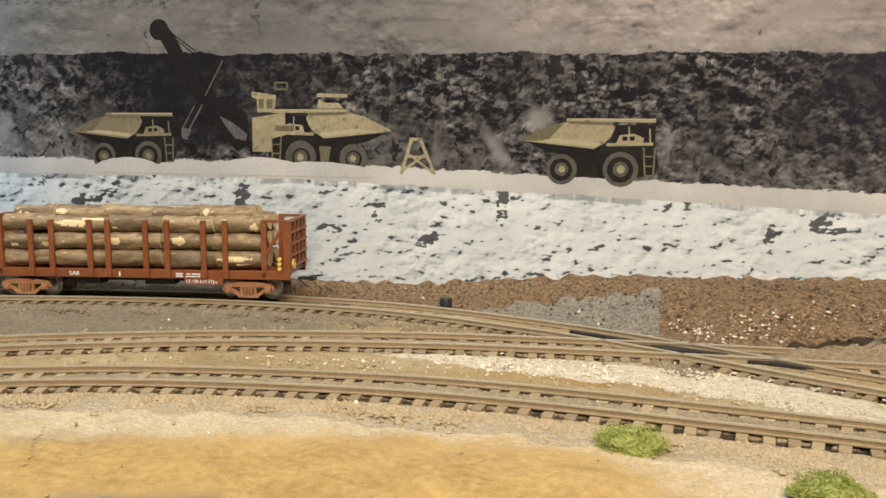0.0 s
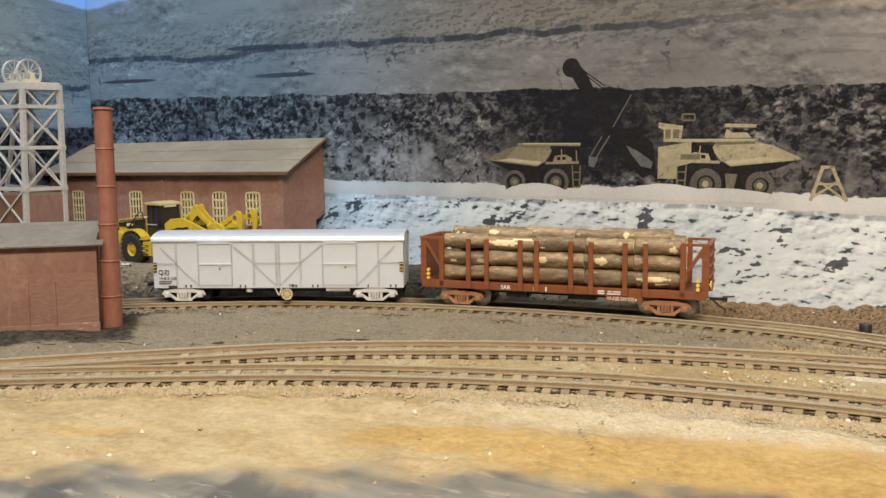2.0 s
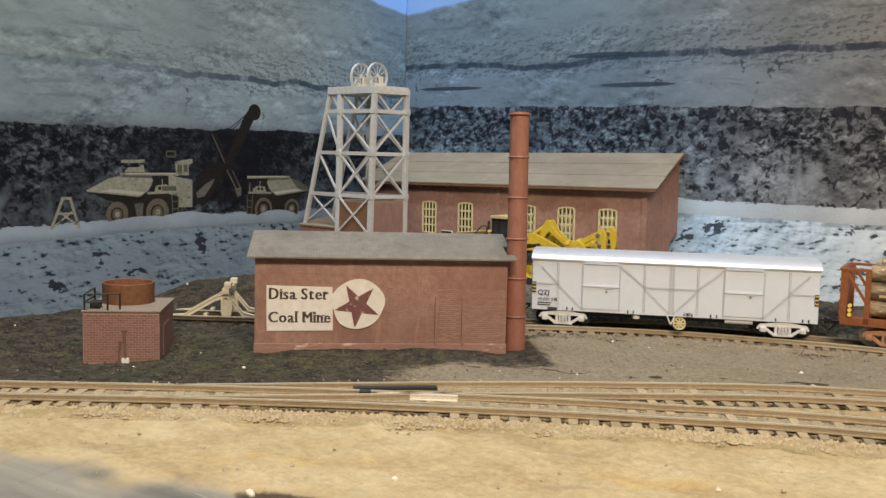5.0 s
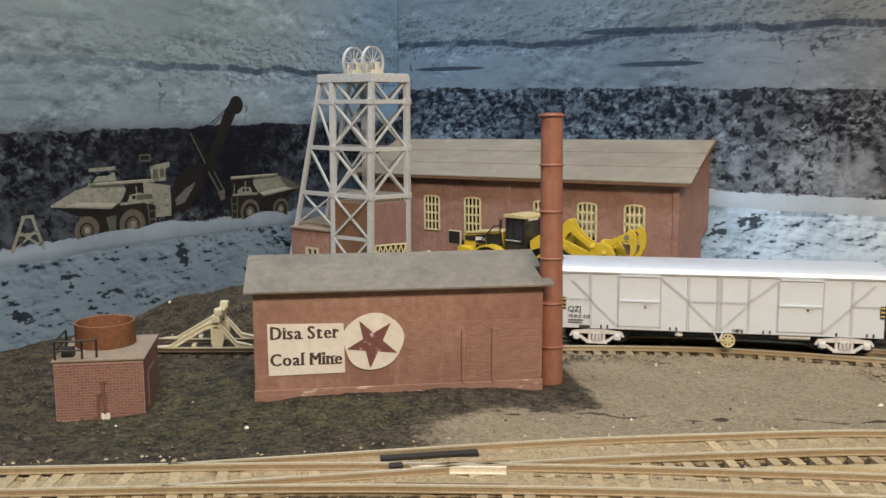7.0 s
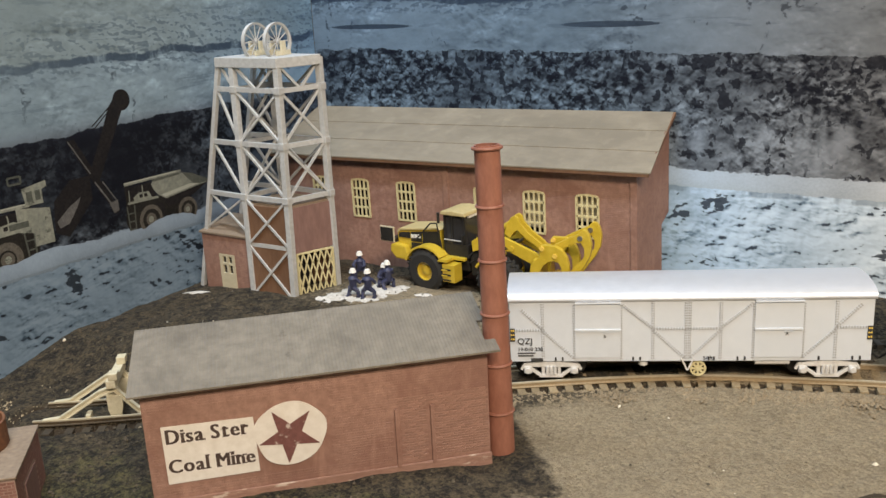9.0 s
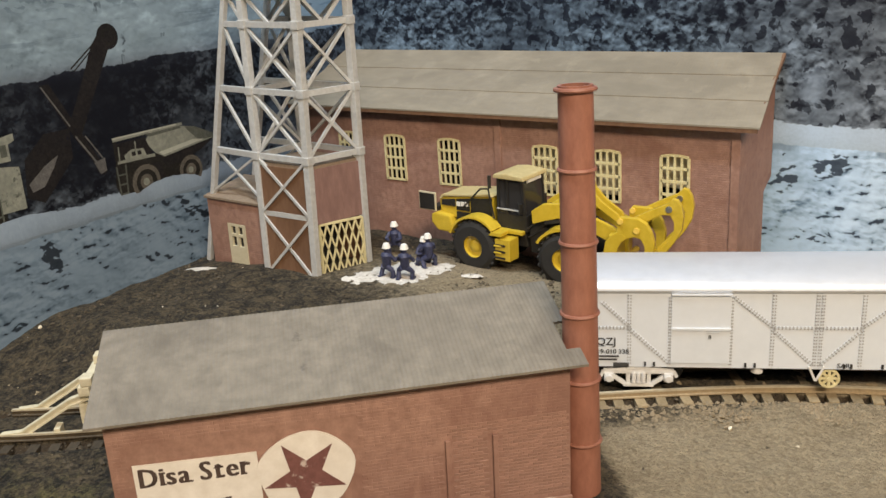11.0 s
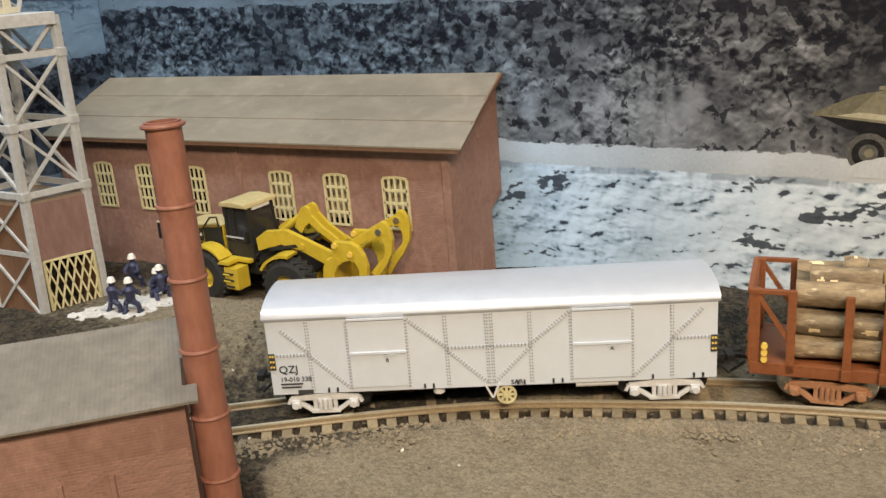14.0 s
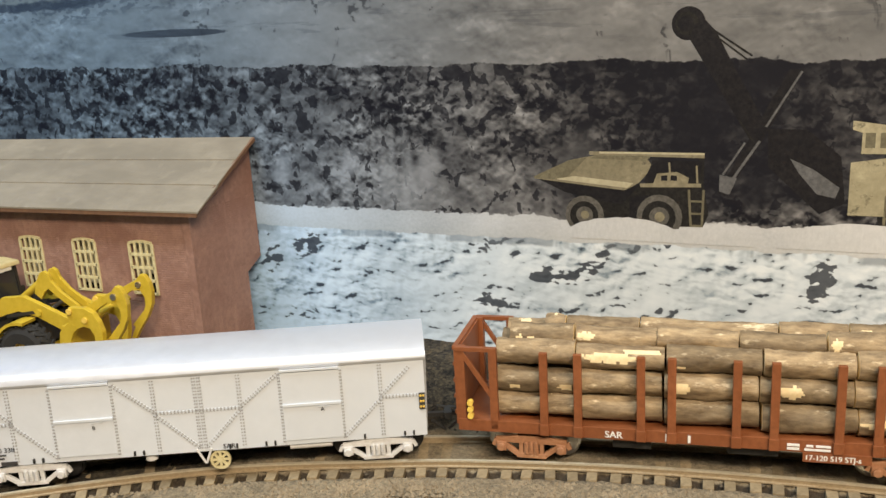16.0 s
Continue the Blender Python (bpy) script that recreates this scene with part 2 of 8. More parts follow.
def rod(bm, p, q, r, seg=10, r2=None, cap=True):
    p, q = Vector(p), Vector(q)
    r2 = r if r2 is None else r2
    turn = (q - p).to_track_quat("Z", "Y").to_matrix()
    rings = []
    for c, rad in ((p, r), (q, r2)):
        rings.append([bm.verts.new(c + turn @ Vector((rad * math.cos(i * math.tau / seg), rad * math.sin(i * math.tau / seg), 0))) for i in range(seg)])
    for i in range(seg):
        j = (i + 1) % seg
        bm.faces.new((rings[0][i], rings[0][j], rings[1][j], rings[1][i]))
    if cap:
        bm.faces.new(rings[0][::-1])
        bm.faces.new(rings[1])


def lathe(bm, profile, seg=24, at=(0, 0, 0), turn=None, closed=False):
    """Turns (radius, height) pairs round z."""
    rings = []
    for r, z in profile:
        ring = []
        for i in range(seg):
            v = Vector((r * math.cos(i * math.tau / seg), r * math.sin(i * math.tau / seg), z))
            ring.append(bm.verts.new((turn @ v if turn else v) + Vector(at)))
        rings.append(ring)
    pairs = list(zip(rings, rings[1:])) + ([(rings[-1], rings[0])] if closed else [])
    for a, b in pairs:
        for i in range(seg):
            j = (i + 1) % seg
            bm.faces.new((a[i], a[j], b[j], b[i]))
    if not closed:
        bm.faces.new(rings[0][::-1])
        bm.faces.new(rings[-1])


def slab(bm, outline, y0, y1):
    """An outline in (x, z), thick from y0 to y1."""
    a = [bm.verts.new((x, y0, z)) for x, z in outline]
    b = [bm.verts.new((x, y1, z)) for x, z in outline]
    bm.faces.new(a)
    bm.faces.new(b[::-1])
    n = len(a)
    for i in range(n):
        bm.faces.new((a[i], b[i], b[(i + 1) % n], a[(i + 1) % n]))


def plate(bm, outline, z0, z1):
    """An outline in (x, y), thick from z0 to z1."""
    a = [bm.verts.new((x, y, z0)) for x, y in outline]
    b = [bm.verts.new((x, y, z1)) for x, y in outline]
    bm.faces.new(a[::-1])
    bm.faces.new(b)
    n = len(a)
    for i in range(n):
        bm.faces.new((a[i], a[(i + 1) % n], b[(i + 1) % n], b[i]))


def sweep(bm, path, profile):
    """A profile of (across, up) carried along a path of points."""
    path = [Vector(p) for p in path]
    rows = []
    for i, p in enumerate(path):
        ax = (path[min(i + 1, len(path) - 1)] - path[max(i - 1, 0)]).normalized()
        side = ax.cross(Vector((0, 0, 1))).normalized()
        rows.append([bm.verts.new(p + side * a + Vector((0, 0, 1)) * u) for a, u in profile])
    n = len(profile)
    for a, b in zip(rows, rows[1:]):
        for i in range(n):
            bm.faces.new((a[i], a[(i + 1) % n], b[(i + 1) % n], b[i]))
    bm.faces.new(rows[0])
    bm.faces.new(rows[-1][::-1])


def mesh_of(name, bm, material, bevel=0.0, rounded=False):
    bmesh.ops.recalc_face_normals(bm, faces=bm.faces)
    if bevel:
        bmesh.ops.bevel(bm, geom=[e for e in bm.edges if e.calc_face_angle(0) > 0.5], offset=bevel, segments=2, profile=0.6, affect="EDGES", clamp_overlap=True)
    data = bpy.data.meshes.new(name)
    bm.to_mesh(data)
    bm.free()
    if rounded:
        data.shade_smooth()
        data.set_sharp_from_angle(angle=radians(40))
    for m in material if isinstance(material, (list, tuple)) else [material]:
        data.materials.append(m)
    return data


def part(name, bm, material, parent, label="", bevel=0.0, rounded=False, kind=""):
    ob = new(name, mesh_of(name, bm, material, bevel, rounded))
    ob.parent = parent
    return tagged(ob, label, kind=kind)


def piece(name, data, parent, m):
    ob = new(name, data)
    ob.parent = parent
    ob.matrix_basis = m
    return ob


def thing(name, label, category, m=None, group="", kind=""):
    ob = new(name)
    ob.empty_display_size = 0.01
    if m:
        ob.matrix_world = m
    return tagged(ob, label, category, group, kind)


def lettering(name, text, size, material, parent, m, bold=0.0, label=""):
    curve = bpy.data.curves.new(name, "FONT")
    curve.body, curve.size, curve.extrude, curve.resolution_u = text, size, size * 0.004, 3
    tmp = bpy.data.objects.new(name, curve)
    data = bpy.data.meshes.new_from_object(tmp)
    bpy.data.objects.remove(tmp)
    if bold:
        # heavier strokes: the same letters again, a hair to either side
        bm = bmesh.new()
        for dx, dz in ((0, 0), (-bold, 0.000012), (bold, 0.000024)):
            old = set(bm.verts)
            bm.from_mesh(data)
            for v in bm.verts:
                if v not in old:
                    v.co += Vector((dx, 0, dz))
        bm.to_mesh(data)
        bm.free()
    data.materials.append(material)
    ob = new(name, data)
    ob.parent = parent
    ob.matrix_basis = m
    return tagged(ob, label)


def serif_lettering(text, x0, x1, base, cap, y, material, parent):
    """A line of the built-in font with heavy stems and slab serifs, fitted between x0 and x1."""
    stems = {"D": ((0.09, 1),), "i": ((0.06, 0.70),), "l": ((0.06, 1.04),), "M": ((0.09, 1), (0.80, 1)), "n": ((0.06, 0.70), (0.42, 0.70)), "r": ((0.06, 0.70),), "t": ((0.13, 0.70),), "a": ((0.38, 0.70),)}
    curve = bpy.data.curves.new("lettering", "FONT")
    curve.resolution_u, curve.size = 3, 1.0
    bm = bmesh.new()
    pen = 0.0
    for ch in text:
        if ch == " ":
            pen += 0.30
            continue
        curve.body = ch
        tmp = bpy.data.objects.new("lettering", curve)
        data = bpy.data.meshes.new_from_object(tmp)
        bpy.data.objects.remove(tmp)
        low = min(v.co.x for v in data.vertices)
        wide = max(v.co.x for v in data.vertices) - low
        for k, dx in enumerate((-0.030, 0.0, 0.030, 0.055)):
            old = len(bm.verts)
            bm.from_mesh(data)
            bm.verts.ensure_lookup_table()
            for v in bm.verts[old:]:
                v.co = Vector((v.co.x - low + dx + pen, v.co.y, 0.0015 * k))
        for at, tall in stems.get(ch, ()):
            for e in (0.03, tall * 0.70 - 0.03):
                if ch == "a" and e > 0.1:
                    continue
                quad_box(bm, pen + at - 0.10, pen + at + 0.15, e - 0.035, e + 0.035, 0, 0.006)
        pen += wide + 0.145
    for v in bm.verts:
        v.co = Vector((x0 + (x1 - x0) * v.co.x / pen, y - 0.004 * v.co.z * cap, base + cap * v.co.y / 0.70))
    part("lettering", bm, material, parent)


def spline(points, step=0.004):
    """A smooth line through the points, cut at even steps."""
    p = [Vector((x, y, 0)) for x, y in points]
    p = [2 * p[0] - p[1], *p, 2 * p[-1] - p[-2]]
    out = []
    for a, b, c, d in zip(p, p[1:], p[2:], p[3:]):
        n = max(2, round((c - b).length / step))
        for i in range(n):
            s = i / n
            out.append(0.5 * (2 * b + (c - a) * s + (2 * a - 5 * b + 4 * c - d) * s * s + (3 * b - a - 3 * c + d) * s ** 3))
    out.append(p[-2])
    return out


def aside(path, off):
    """The path moved off to its left."""
    out = []
    for i, p in enumerate(path):
        ax = (path[min(i + 1, len(path) - 1)] - path[max(i - 1, 0)]).normalized()
        out.append(p + Vector((-ax.y, ax.x, 0)) * off)
    return out


# ---- plan ----
WALL_Y, WALL_X = 0.461, -0.690
COMMON = spline([(-0.689, -0.066), (-0.60, 0.010), (-0.53, 0.0675), (-0.491, 0.0995)])
TRACK_A = spline([(-0.491, 0.0995), (-0.447, 0.146), (-0.400, 0.1945), (-0.363, 0.2285), (-0.3165, 0.2675), (-0.257, 0.302), (-0.2135, 0.321), (-0.171, 0.336), (-0.1265, 0.3465), (-0.085, 0.354), (-0.05, 0.3575), (0.0, 0.361), (0.05, 0.3635), (0.1, 0.364), (0.25, 0.36)])
TRACK_B = spline([(-0.491, 0.0995), (-0.440, 0.1385), (-0.383, 0.178), (-0.346, 0.2015), (-0.300, 0.2290), (-0.2455, 0.2535), (-0.219, 0.263), (-0.183, 0.2745), (-0.144, 0.282), (-0.105, 0.2865), (-0.069, 0.288), (-0.028, 0.2855), (0.007, 0.2815), (0.063, 0.274), (0.15, 0.258), (0.25, 0.235)])
SIDING = spline([(-0.632, 0.199), (-0.61, 0.2145), (-0.53, 0.2765), (-0.469, 0.3235), (-0.413, 0.3600), (-0.3595, 0.3822), (-0.3235, 0.3938), (-0.2705, 0.4058), (-0.2115, 0.4137), (-0.170, 0.4145), (-0.128, 0.4115), (-0.094, 0.404), (-0.066, 0.395), (-0.026, 0.380), (0.02, 0.357), (0.055, 0.338), (0.08, 0.326), (0.16, 0.288), (0.25, 0.245)])
RAIL_TOP = 0.0034


def step01(x):
    x = np.clip(x, 0, 1)
    return x * x * (3 - 2 * x)


SID_X = np.array([p.x for p in SIDING])
SID_Y = np.array([p.y for p in SIDING])


def ground_height(x, y):
    """The lie of the land: level at the tracks, a bank up to the yard and to the backdrop."""
    s = y - np.interp(x, SID_X, SID_Y, left=0.199)
    room = np.interp(x, [-0.69, -0.45, -0.3, 0.1], [0.045, 0.045, 0.05, 0.075])
    top = np.interp(x, [-0.69, -0.64, -0.45, -0.3, -0.19, 0.1, 0.6], [0.009, 0.0150, 0.0148, 0.012, 0.011, 0.018, 0.020])
    h = top * step01((s - 0.016) / room)
    h = h - 0.0065 * step01((y - 0.372) / 0.035) * step01((-0.42 - x) / 0.05)
    h = h + 0.0025 * np.exp(-((x + 0.49) ** 2 + (y - 0.215) ** 2) / 0.0035)
    h = h - 0.0063 * np.exp(-((x + 0.585) ** 2 + (y - 0.13) ** 2) / 0.0022)
    h = h - 0.004 * step01((0.055 + 0.42 * (x + 0.43) - y) / 0.05)
    return h


def ground_at(x, y):
    return float(ground_height(np.array([x]), np.array([y]))[0])


# ---- ground ----
def distance_to(path, x, y):
    px = np.array([p.x for p in path[::2]])
    py = np.array([p.y for p in path[::2]])
    best = np.full(x.shape, 9.0)
    for a, b in zip(px, py):
        np.minimum(best, (x - a) ** 2 + (y - b) ** 2, out=best)
    return np.sqrt(best)


def lumps(x, y, size, seed):
    """Soft random relief: layered sines in turned directions, repeatable."""
    r = np.random.RandomState(seed)
    out = np.zeros(x.shape)
    for k in range(9):
        a, ph, f = r.uniform(0, math.tau), r.uniform(0, math.tau), (0.6 + 1.2 * r.rand()) / size
        out += np.sin((x * math.cos(a) + y * math.sin(a)) * f * math.tau + ph + 1.3 * np.sin((x * math.sin(a) - y * math.cos(a)) * f * 2.1 + ph * 2))
    return out / 5.0


def blob(x, y, cx, cy, rx, ry, turn=0.0):
    c, s = math.cos(radians(turn)), math.sin(radians(turn))
    u, v = (x - cx) * c + (y - cy) * s, -(x - cx) * s + (y - cy) * c
    return np.exp(-(u / rx) ** 2 - (v / ry) ** 2)


def ground_material():
    m, t, b = nodes_of("layout_ground")
    v = coords(t)
    fine = noise_of(t, v, 1500, 5, 0.7)
    mid = noise_of(t, v, 330, 5, 0.65)
    broad = noise_of(t, v, 55, 4, 0.6, 0.6)
    grit = noise_of(t, v, 780, 9, 0.78)

    def grains(scale):
        """Loose grains: a cell pattern, one tone a grain."""
        n = node(t, "ShaderNodeTexVoronoi", Scale=scale)
        t.links.new(coords(t), n.inputs["Vector"])
        s = t.nodes.new("ShaderNodeSeparateColor")
        t.links.new(n.outputs["Color"], s.inputs[0])
        return s.outputs[0], n.outputs["Distance"]

    coarse, dome = grains(820)
    small = grains(1700)[0]

    def mask(name, lo=0.35, hi=0.65, blur=0.5):
        a = t.nodes.new("ShaderNodeAttribute")
        a.attribute_name = name
        w = maths(t, "ADD", a.outputs["Fac"], maths(t, "MULTIPLY", maths(t, "SUBTRACT", mid, 0.5), blur))
        return smooth(t, w, lo, hi)

    def two(dark, light, source=fine, lo=0.3, hi=0.7):
        return ramp(t, source, [(lo, dark), (hi, light)])

    cells = maths(t, "ADD", maths(t, "MULTIPLY", coarse, 0.55), maths(t, "MULTIPLY", small, 0.45))
    gravel = maths(t, "ADD", maths(t, "MULTIPLY", cells, 0.50), maths(t, "MULTIPLY", maths(t, "ADD", grit, mid), 0.25))
    pebbly = maths(t, "ADD", maths(t, "MULTIPLY", cells, 0.26), maths(t, "ADD", maths(t, "MULTIPLY", grit, 0.30), maths(t, "ADD", maths(t, "MULTIPLY", mid, 0.24), maths(t, "MULTIPLY", broad, 0.20))))
    clods = maths(t, "ADD", maths(t, "MULTIPLY", gravel, 0.45), maths(t, "MULTIPLY", noise_of(t, v, 150, 6, 0.7, 0.4), 0.55))
    grain = maths(t, "ADD", maths(t, "MULTIPLY", fine, 0.30), maths(t, "ADD", maths(t, "MULTIPLY", grit, 0.40), maths(t, "MULTIPLY", cells, 0.30)))
    col = two((0.27, 0.182, 0.078), (0.58, 0.435, 0.215), grain, 0.26, 0.72)
    calm = maths(t, "ADD", maths(t, "MULTIPLY", fine, 0.35), maths(t, "ADD", maths(t, "MULTIPLY", grit, 0.35), maths(t, "MULTIPLY", mid, 0.30)))
    tilt = t.nodes.new("ShaderNodeMapping")
    tilt.inputs["Rotation"].default_value = (0, 0, radians(-24))
    tilt.inputs["Scale"].default_value = (0.55, 1.4, 1)
    t.links.new(v, tilt.inputs[0])
    drift = noise_of(t, tilt.outputs[0], 34, 5, 0.6, 0.5)
    col = mix(t, 0.65, col, two((0.36, 0.245, 0.105), (0.66, 0.495, 0.245), calm, 0.30, 0.68))
    col = mix(t, smooth(t, drift, 0.50, 0.62), col, two((0.44, 0.335, 0.178), (0.69, 0.565, 0.345), calm))
    col = mix(t, maths(t, "MULTIPLY", smooth(t, drift, 0.46, 0.36), 0.5), col, two((0.23, 0.150, 0.062), (0.42, 0.30, 0.145), calm))
    col = mix(t, maths(t, "MULTIPLY", smooth(t, broad, 0.48, 0.66), 0.5), col, two((0.37, 0.275, 0.140), (0.64, 0.52, 0.315), grain))
    col = mix(t, maths(t, "MULTIPLY", smooth(t, noise_of(t, v, 120, 6, 0.7, 0.8), 0.585, 0.66), 0.6), col, (0.20, 0.135, 0.065))
    silt = maths(t, "ADD", maths(t, "MULTIPLY", mid, 0.40), maths(t, "ADD", maths(t, "MULTIPLY", drift, 0.30), maths(t, "MULTIPLY", broad, 0.30)))
    calm_sand = mask("sand", 0.3, 0.7, 0.3)
    col = mix(t, maths(t, "MULTIPLY", calm_sand, 0.72), col, two((0.355, 0.258, 0.128), (0.585, 0.462, 0.262), silt, 0.40, 0.60))
    col = mix(t, mask("lightsand", 0.25, 0.8, 0.7), col, two((0.40, 0.32, 0.20), (0.72, 0.61, 0.42), grain, 0.28, 0.66))
    col = mix(t, maths(t, "MULTIPLY", mask("ochre", 0.22, 0.85, 0.9), 0.85), col, two((0.38, 0.232, 0.065), (0.58, 0.388, 0.130), maths(t, "ADD", maths(t, "MULTIPLY", mid, 0.6), maths(t, "MULTIPLY", broad, 0.4)), 0.36, 0.62))
    col = mix(t, mask("pale", 0.35, 0.6, 0.8), col, two((0.56, 0.475, 0.33), (0.88, 0.80, 0.62), gravel, 0.25, 0.6))
    col = mix(t, mask("greyballast", 0.35, 0.65), col, two((0.150, 0.118, 0.075), (0.410, 0.338, 0.225), pebbly, 0.32, 0.68))
    col = mix(t, mask("yard", 0.22, 0.72, 1.1), col, two((0.006, 0.0048, 0.0028), (0.125, 0.096, 0.056), clods, 0.42, 0.66))
    col = mix(t, mask("bank", 0.35, 0.65), col, two((0.065, 0.040, 0.019), (0.42, 0.275, 0.145), gravel, 0.28, 0.74))
    col = mix(t, mask("slate", 0.4, 0.6, 0.7), col, two((0.115, 0.098, 0.072), (0.45, 0.405, 0.325), gravel, 0.25, 0.75))
    col = mix(t, maths(t, "MULTIPLY", mask("moss", 0.35, 0.85, 1.3), 0.8), col, two((0.005, 0.0052, 0.0020), (0.120, 0.106, 0.040), clods, 0.43, 0.64))
    col = mix(t, maths(t, "MULTIPLY", mask("bed", 0.30, 0.70, 0.5), 0.75), col, two((0.27, 0.205, 0.120), (0.50, 0.400, 0.258), gravel, 0.28, 0.72))
    wet = mask("river", 0.10, 0.90, 0.5)
    flow = t.nodes.new("ShaderNodeMapping")
    flow.inputs["Rotation"].default_value = (0, 0, radians(-22))
    flow.inputs["Scale"].default_value = (0.45, 2.2, 1)
    t.links.new(v, flow.inputs[0])
    streak = noise_of(t, flow.outputs[0], 26, 4, 0.52, 0.7)
    pool = noise_of(t, v, 17, 5, 0.6, 0.9)
    water = ramp(t, streak, [(0.30, (0.095, 0.093, 0.080)), (0.50, (0.165, 0.157, 0.130)), (0.70, (0.290, 0.265, 0.210))])
    water = mix(t, maths(t, "MULTIPLY", smooth(t, pool, 0.50, 0.62), 0.70), water, (0.052, 0.054, 0.047))
    water = mix(t, maths(t, "MULTIPLY", smooth(t, noise_of(t, flow.outputs[0], 60, 5, 0.6, 0.5), 0.60, 0.68), 0.6), water, (0.42, 0.39, 0.32))
    col = mix(t, wet, col, water)
    # shade of the sleeper gaps and the pit painted in; dark cracks too
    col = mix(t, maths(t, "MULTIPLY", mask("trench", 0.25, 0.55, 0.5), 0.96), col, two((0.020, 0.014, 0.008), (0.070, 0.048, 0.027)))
    t.links.new(col, b.inputs["Base Color"])
    t.links.new(maths(t, "SUBTRACT", 0.92, maths(t, "MULTIPLY", wet, 0.42)), b.inputs["Roughness"])
    h = maths(t, "ADD", maths(t, "SUBTRACT", maths(t, "MULTIPLY", fine, 0.4), maths(t, "MULTIPLY", dome, 0.5)), maths(t, "ADD", mid, grit))
    flat = maths(t, "MULTIPLY", maths(t, "SUBTRACT", 1.0, maths(t, "MULTIPLY", wet, 0.95)), maths(t, "SUBTRACT", 1.0, maths(t, "MULTIPLY", calm_sand, 0.60)))
    bump(t, b, maths(t, "MULTIPLY", h, flat), 0.9, 0.0013)
    return m


def sand_crack(x, y, n2):
    """A short dry crack across the sand."""
    s = np.clip((y - SAND_CRACK[0][1]) / (SAND_CRACK[1][1] - SAND_CRACK[0][1]), 0, 1)
    xc = SAND_CRACK[0][0] + (SAND_CRACK[1][0] - SAND_CRACK[0][0]) * s
    return (1 - step01((np.abs(x - xc - 0.001 * n2) - 0.0003) / 0.0012)) * (np.abs(s - 0.5) < 0.499) * 0.50


# the river bank
RIVER_X, RIVER_Y = (-0.69, -0.43, -0.377, -0.313, -0.233, -0.165, -0.103, 0.0), (-0.05, 0.062, 0.086, 0.116, 0.158, 0.190, 0.208, 0.200)
SAND_CRACK = ((-0.158, 0.196), (-0.176, 0.228))


PIT = (-0.389, 0.062)


def build_ground():
    xs = np.concatenate([np.arange(WALL_X, 0.16, 0.0016), np.arange(0.16, 0.72, 0.02)])
    ys = np.concatenate([np.arange(-0.40, 0.03, 0.012), np.arange(0.03, WALL_Y, 0.0016), [WALL_Y]])
    gx, gy = np.meshgrid(xs, ys)
    x, y = gx.ravel(), gy.ravel()
    da, db = np.minimum(distance_to(TRACK_A, x, y), distance_to(COMMON, x, y)), np.minimum(distance_to(TRACK_B, x, y), distance_to(COMMON, x, y))
    ds = distance_to(SIDING, x, y)
    near = np.minimum(np.minimum(da, db), ds)
    ya = np.interp(x, [p.x for p in COMMON + TRACK_A], [p.y for p in COMMON + TRACK_A])
    yb = np.interp(x, [p.x for p in COMMON + TRACK_B], [p.y for p in COMMON + TRACK_B])
    sid = np.interp(x, SID_X, SID_Y, left=0.199)
    lay = step01((near - 0.010) / 0.02)
    z = ground_height(x, y)
    shore = 1 - 0.85 * step01((np.minimum(0.075 + 0.43 * (x + 0.43), 0.170 + 0.05 * (x + 0.2)) - y) / 0.03)
    z = z + shore * (lay * 0.0009 * lumps(x, y, 0.035, 3) + (0.25 + 0.75 * lay) * 0.00028 * lumps(x, y, 0.008, 5))
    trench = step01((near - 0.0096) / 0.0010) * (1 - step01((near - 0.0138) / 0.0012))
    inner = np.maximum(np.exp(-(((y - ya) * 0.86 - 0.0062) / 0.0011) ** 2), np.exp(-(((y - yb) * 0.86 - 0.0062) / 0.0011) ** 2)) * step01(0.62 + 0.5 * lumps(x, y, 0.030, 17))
    z = z + 0.0004 * (1 - step01((near - 0.0185) / 0.008)) + 0.0005 * (1 - step01((near - 0.0072) / 0.0028)) - 0.0026 * trench - 0.0013 * inner + 0.00024 * shore * lumps(x, y, 0.02, 8) * step01((sid - y) / 0.02)
    rough_bank = step01((y - sid - 0.02) / 0.02) * step01((x + 0.36) / 0.05)
    z = z + rough_bank * (0.0016 * lumps(x, y, 0.018, 9) + 0.0008 * lumps(x, y, 0.006, 11))
    behind = step01((y - ya - 0.012) / 0.010)
    right = step01((x + 0.43) / 0.06)
    n1, n2 = lumps(x, y, 0.06, 21), lumps(x, y, 0.02, 22)
    attrs = {}
    wob = 0.10 * n1 + 0.08 * n2
    attrs["greyballast"] = behind * (0.55 + 0.45 * right) * (1 - 0.75 * step01((x + 0.19) / 0.08)) + wob * behind - 0.5 * (1 - behind)
    attrs["yard"] = np.maximum(behind * (1 - right) * step01((y - ya - 0.014) / 0.012), step01((y - sid - 0.014) / 0.012)) + 0.6 * wob - 0.12
    # dark dirt hugs the mine building; in front of it lies grey ballast
    mc, ms = math.cos(radians(44.6)), math.sin(radians(44.6))
    ahead = (x + 0.5325) * ms - (y - 0.1749) * mc
    along = (x + 0.5325) * mc + (y - 0.1749) * ms
    open_front = step01((ahead - 0.018 - 0.030 * step01((0.07 - along) / 0.07) + 0.006 * n2) / 0.030) * step01((along - 0.040) / 0.05)
    open_front = np.maximum(open_front, step01((along - 0.128) / 0.015) * step01((ahead + 0.045) / 0.02))
    attrs["yard"] = attrs["yard"] * (1 - open_front)
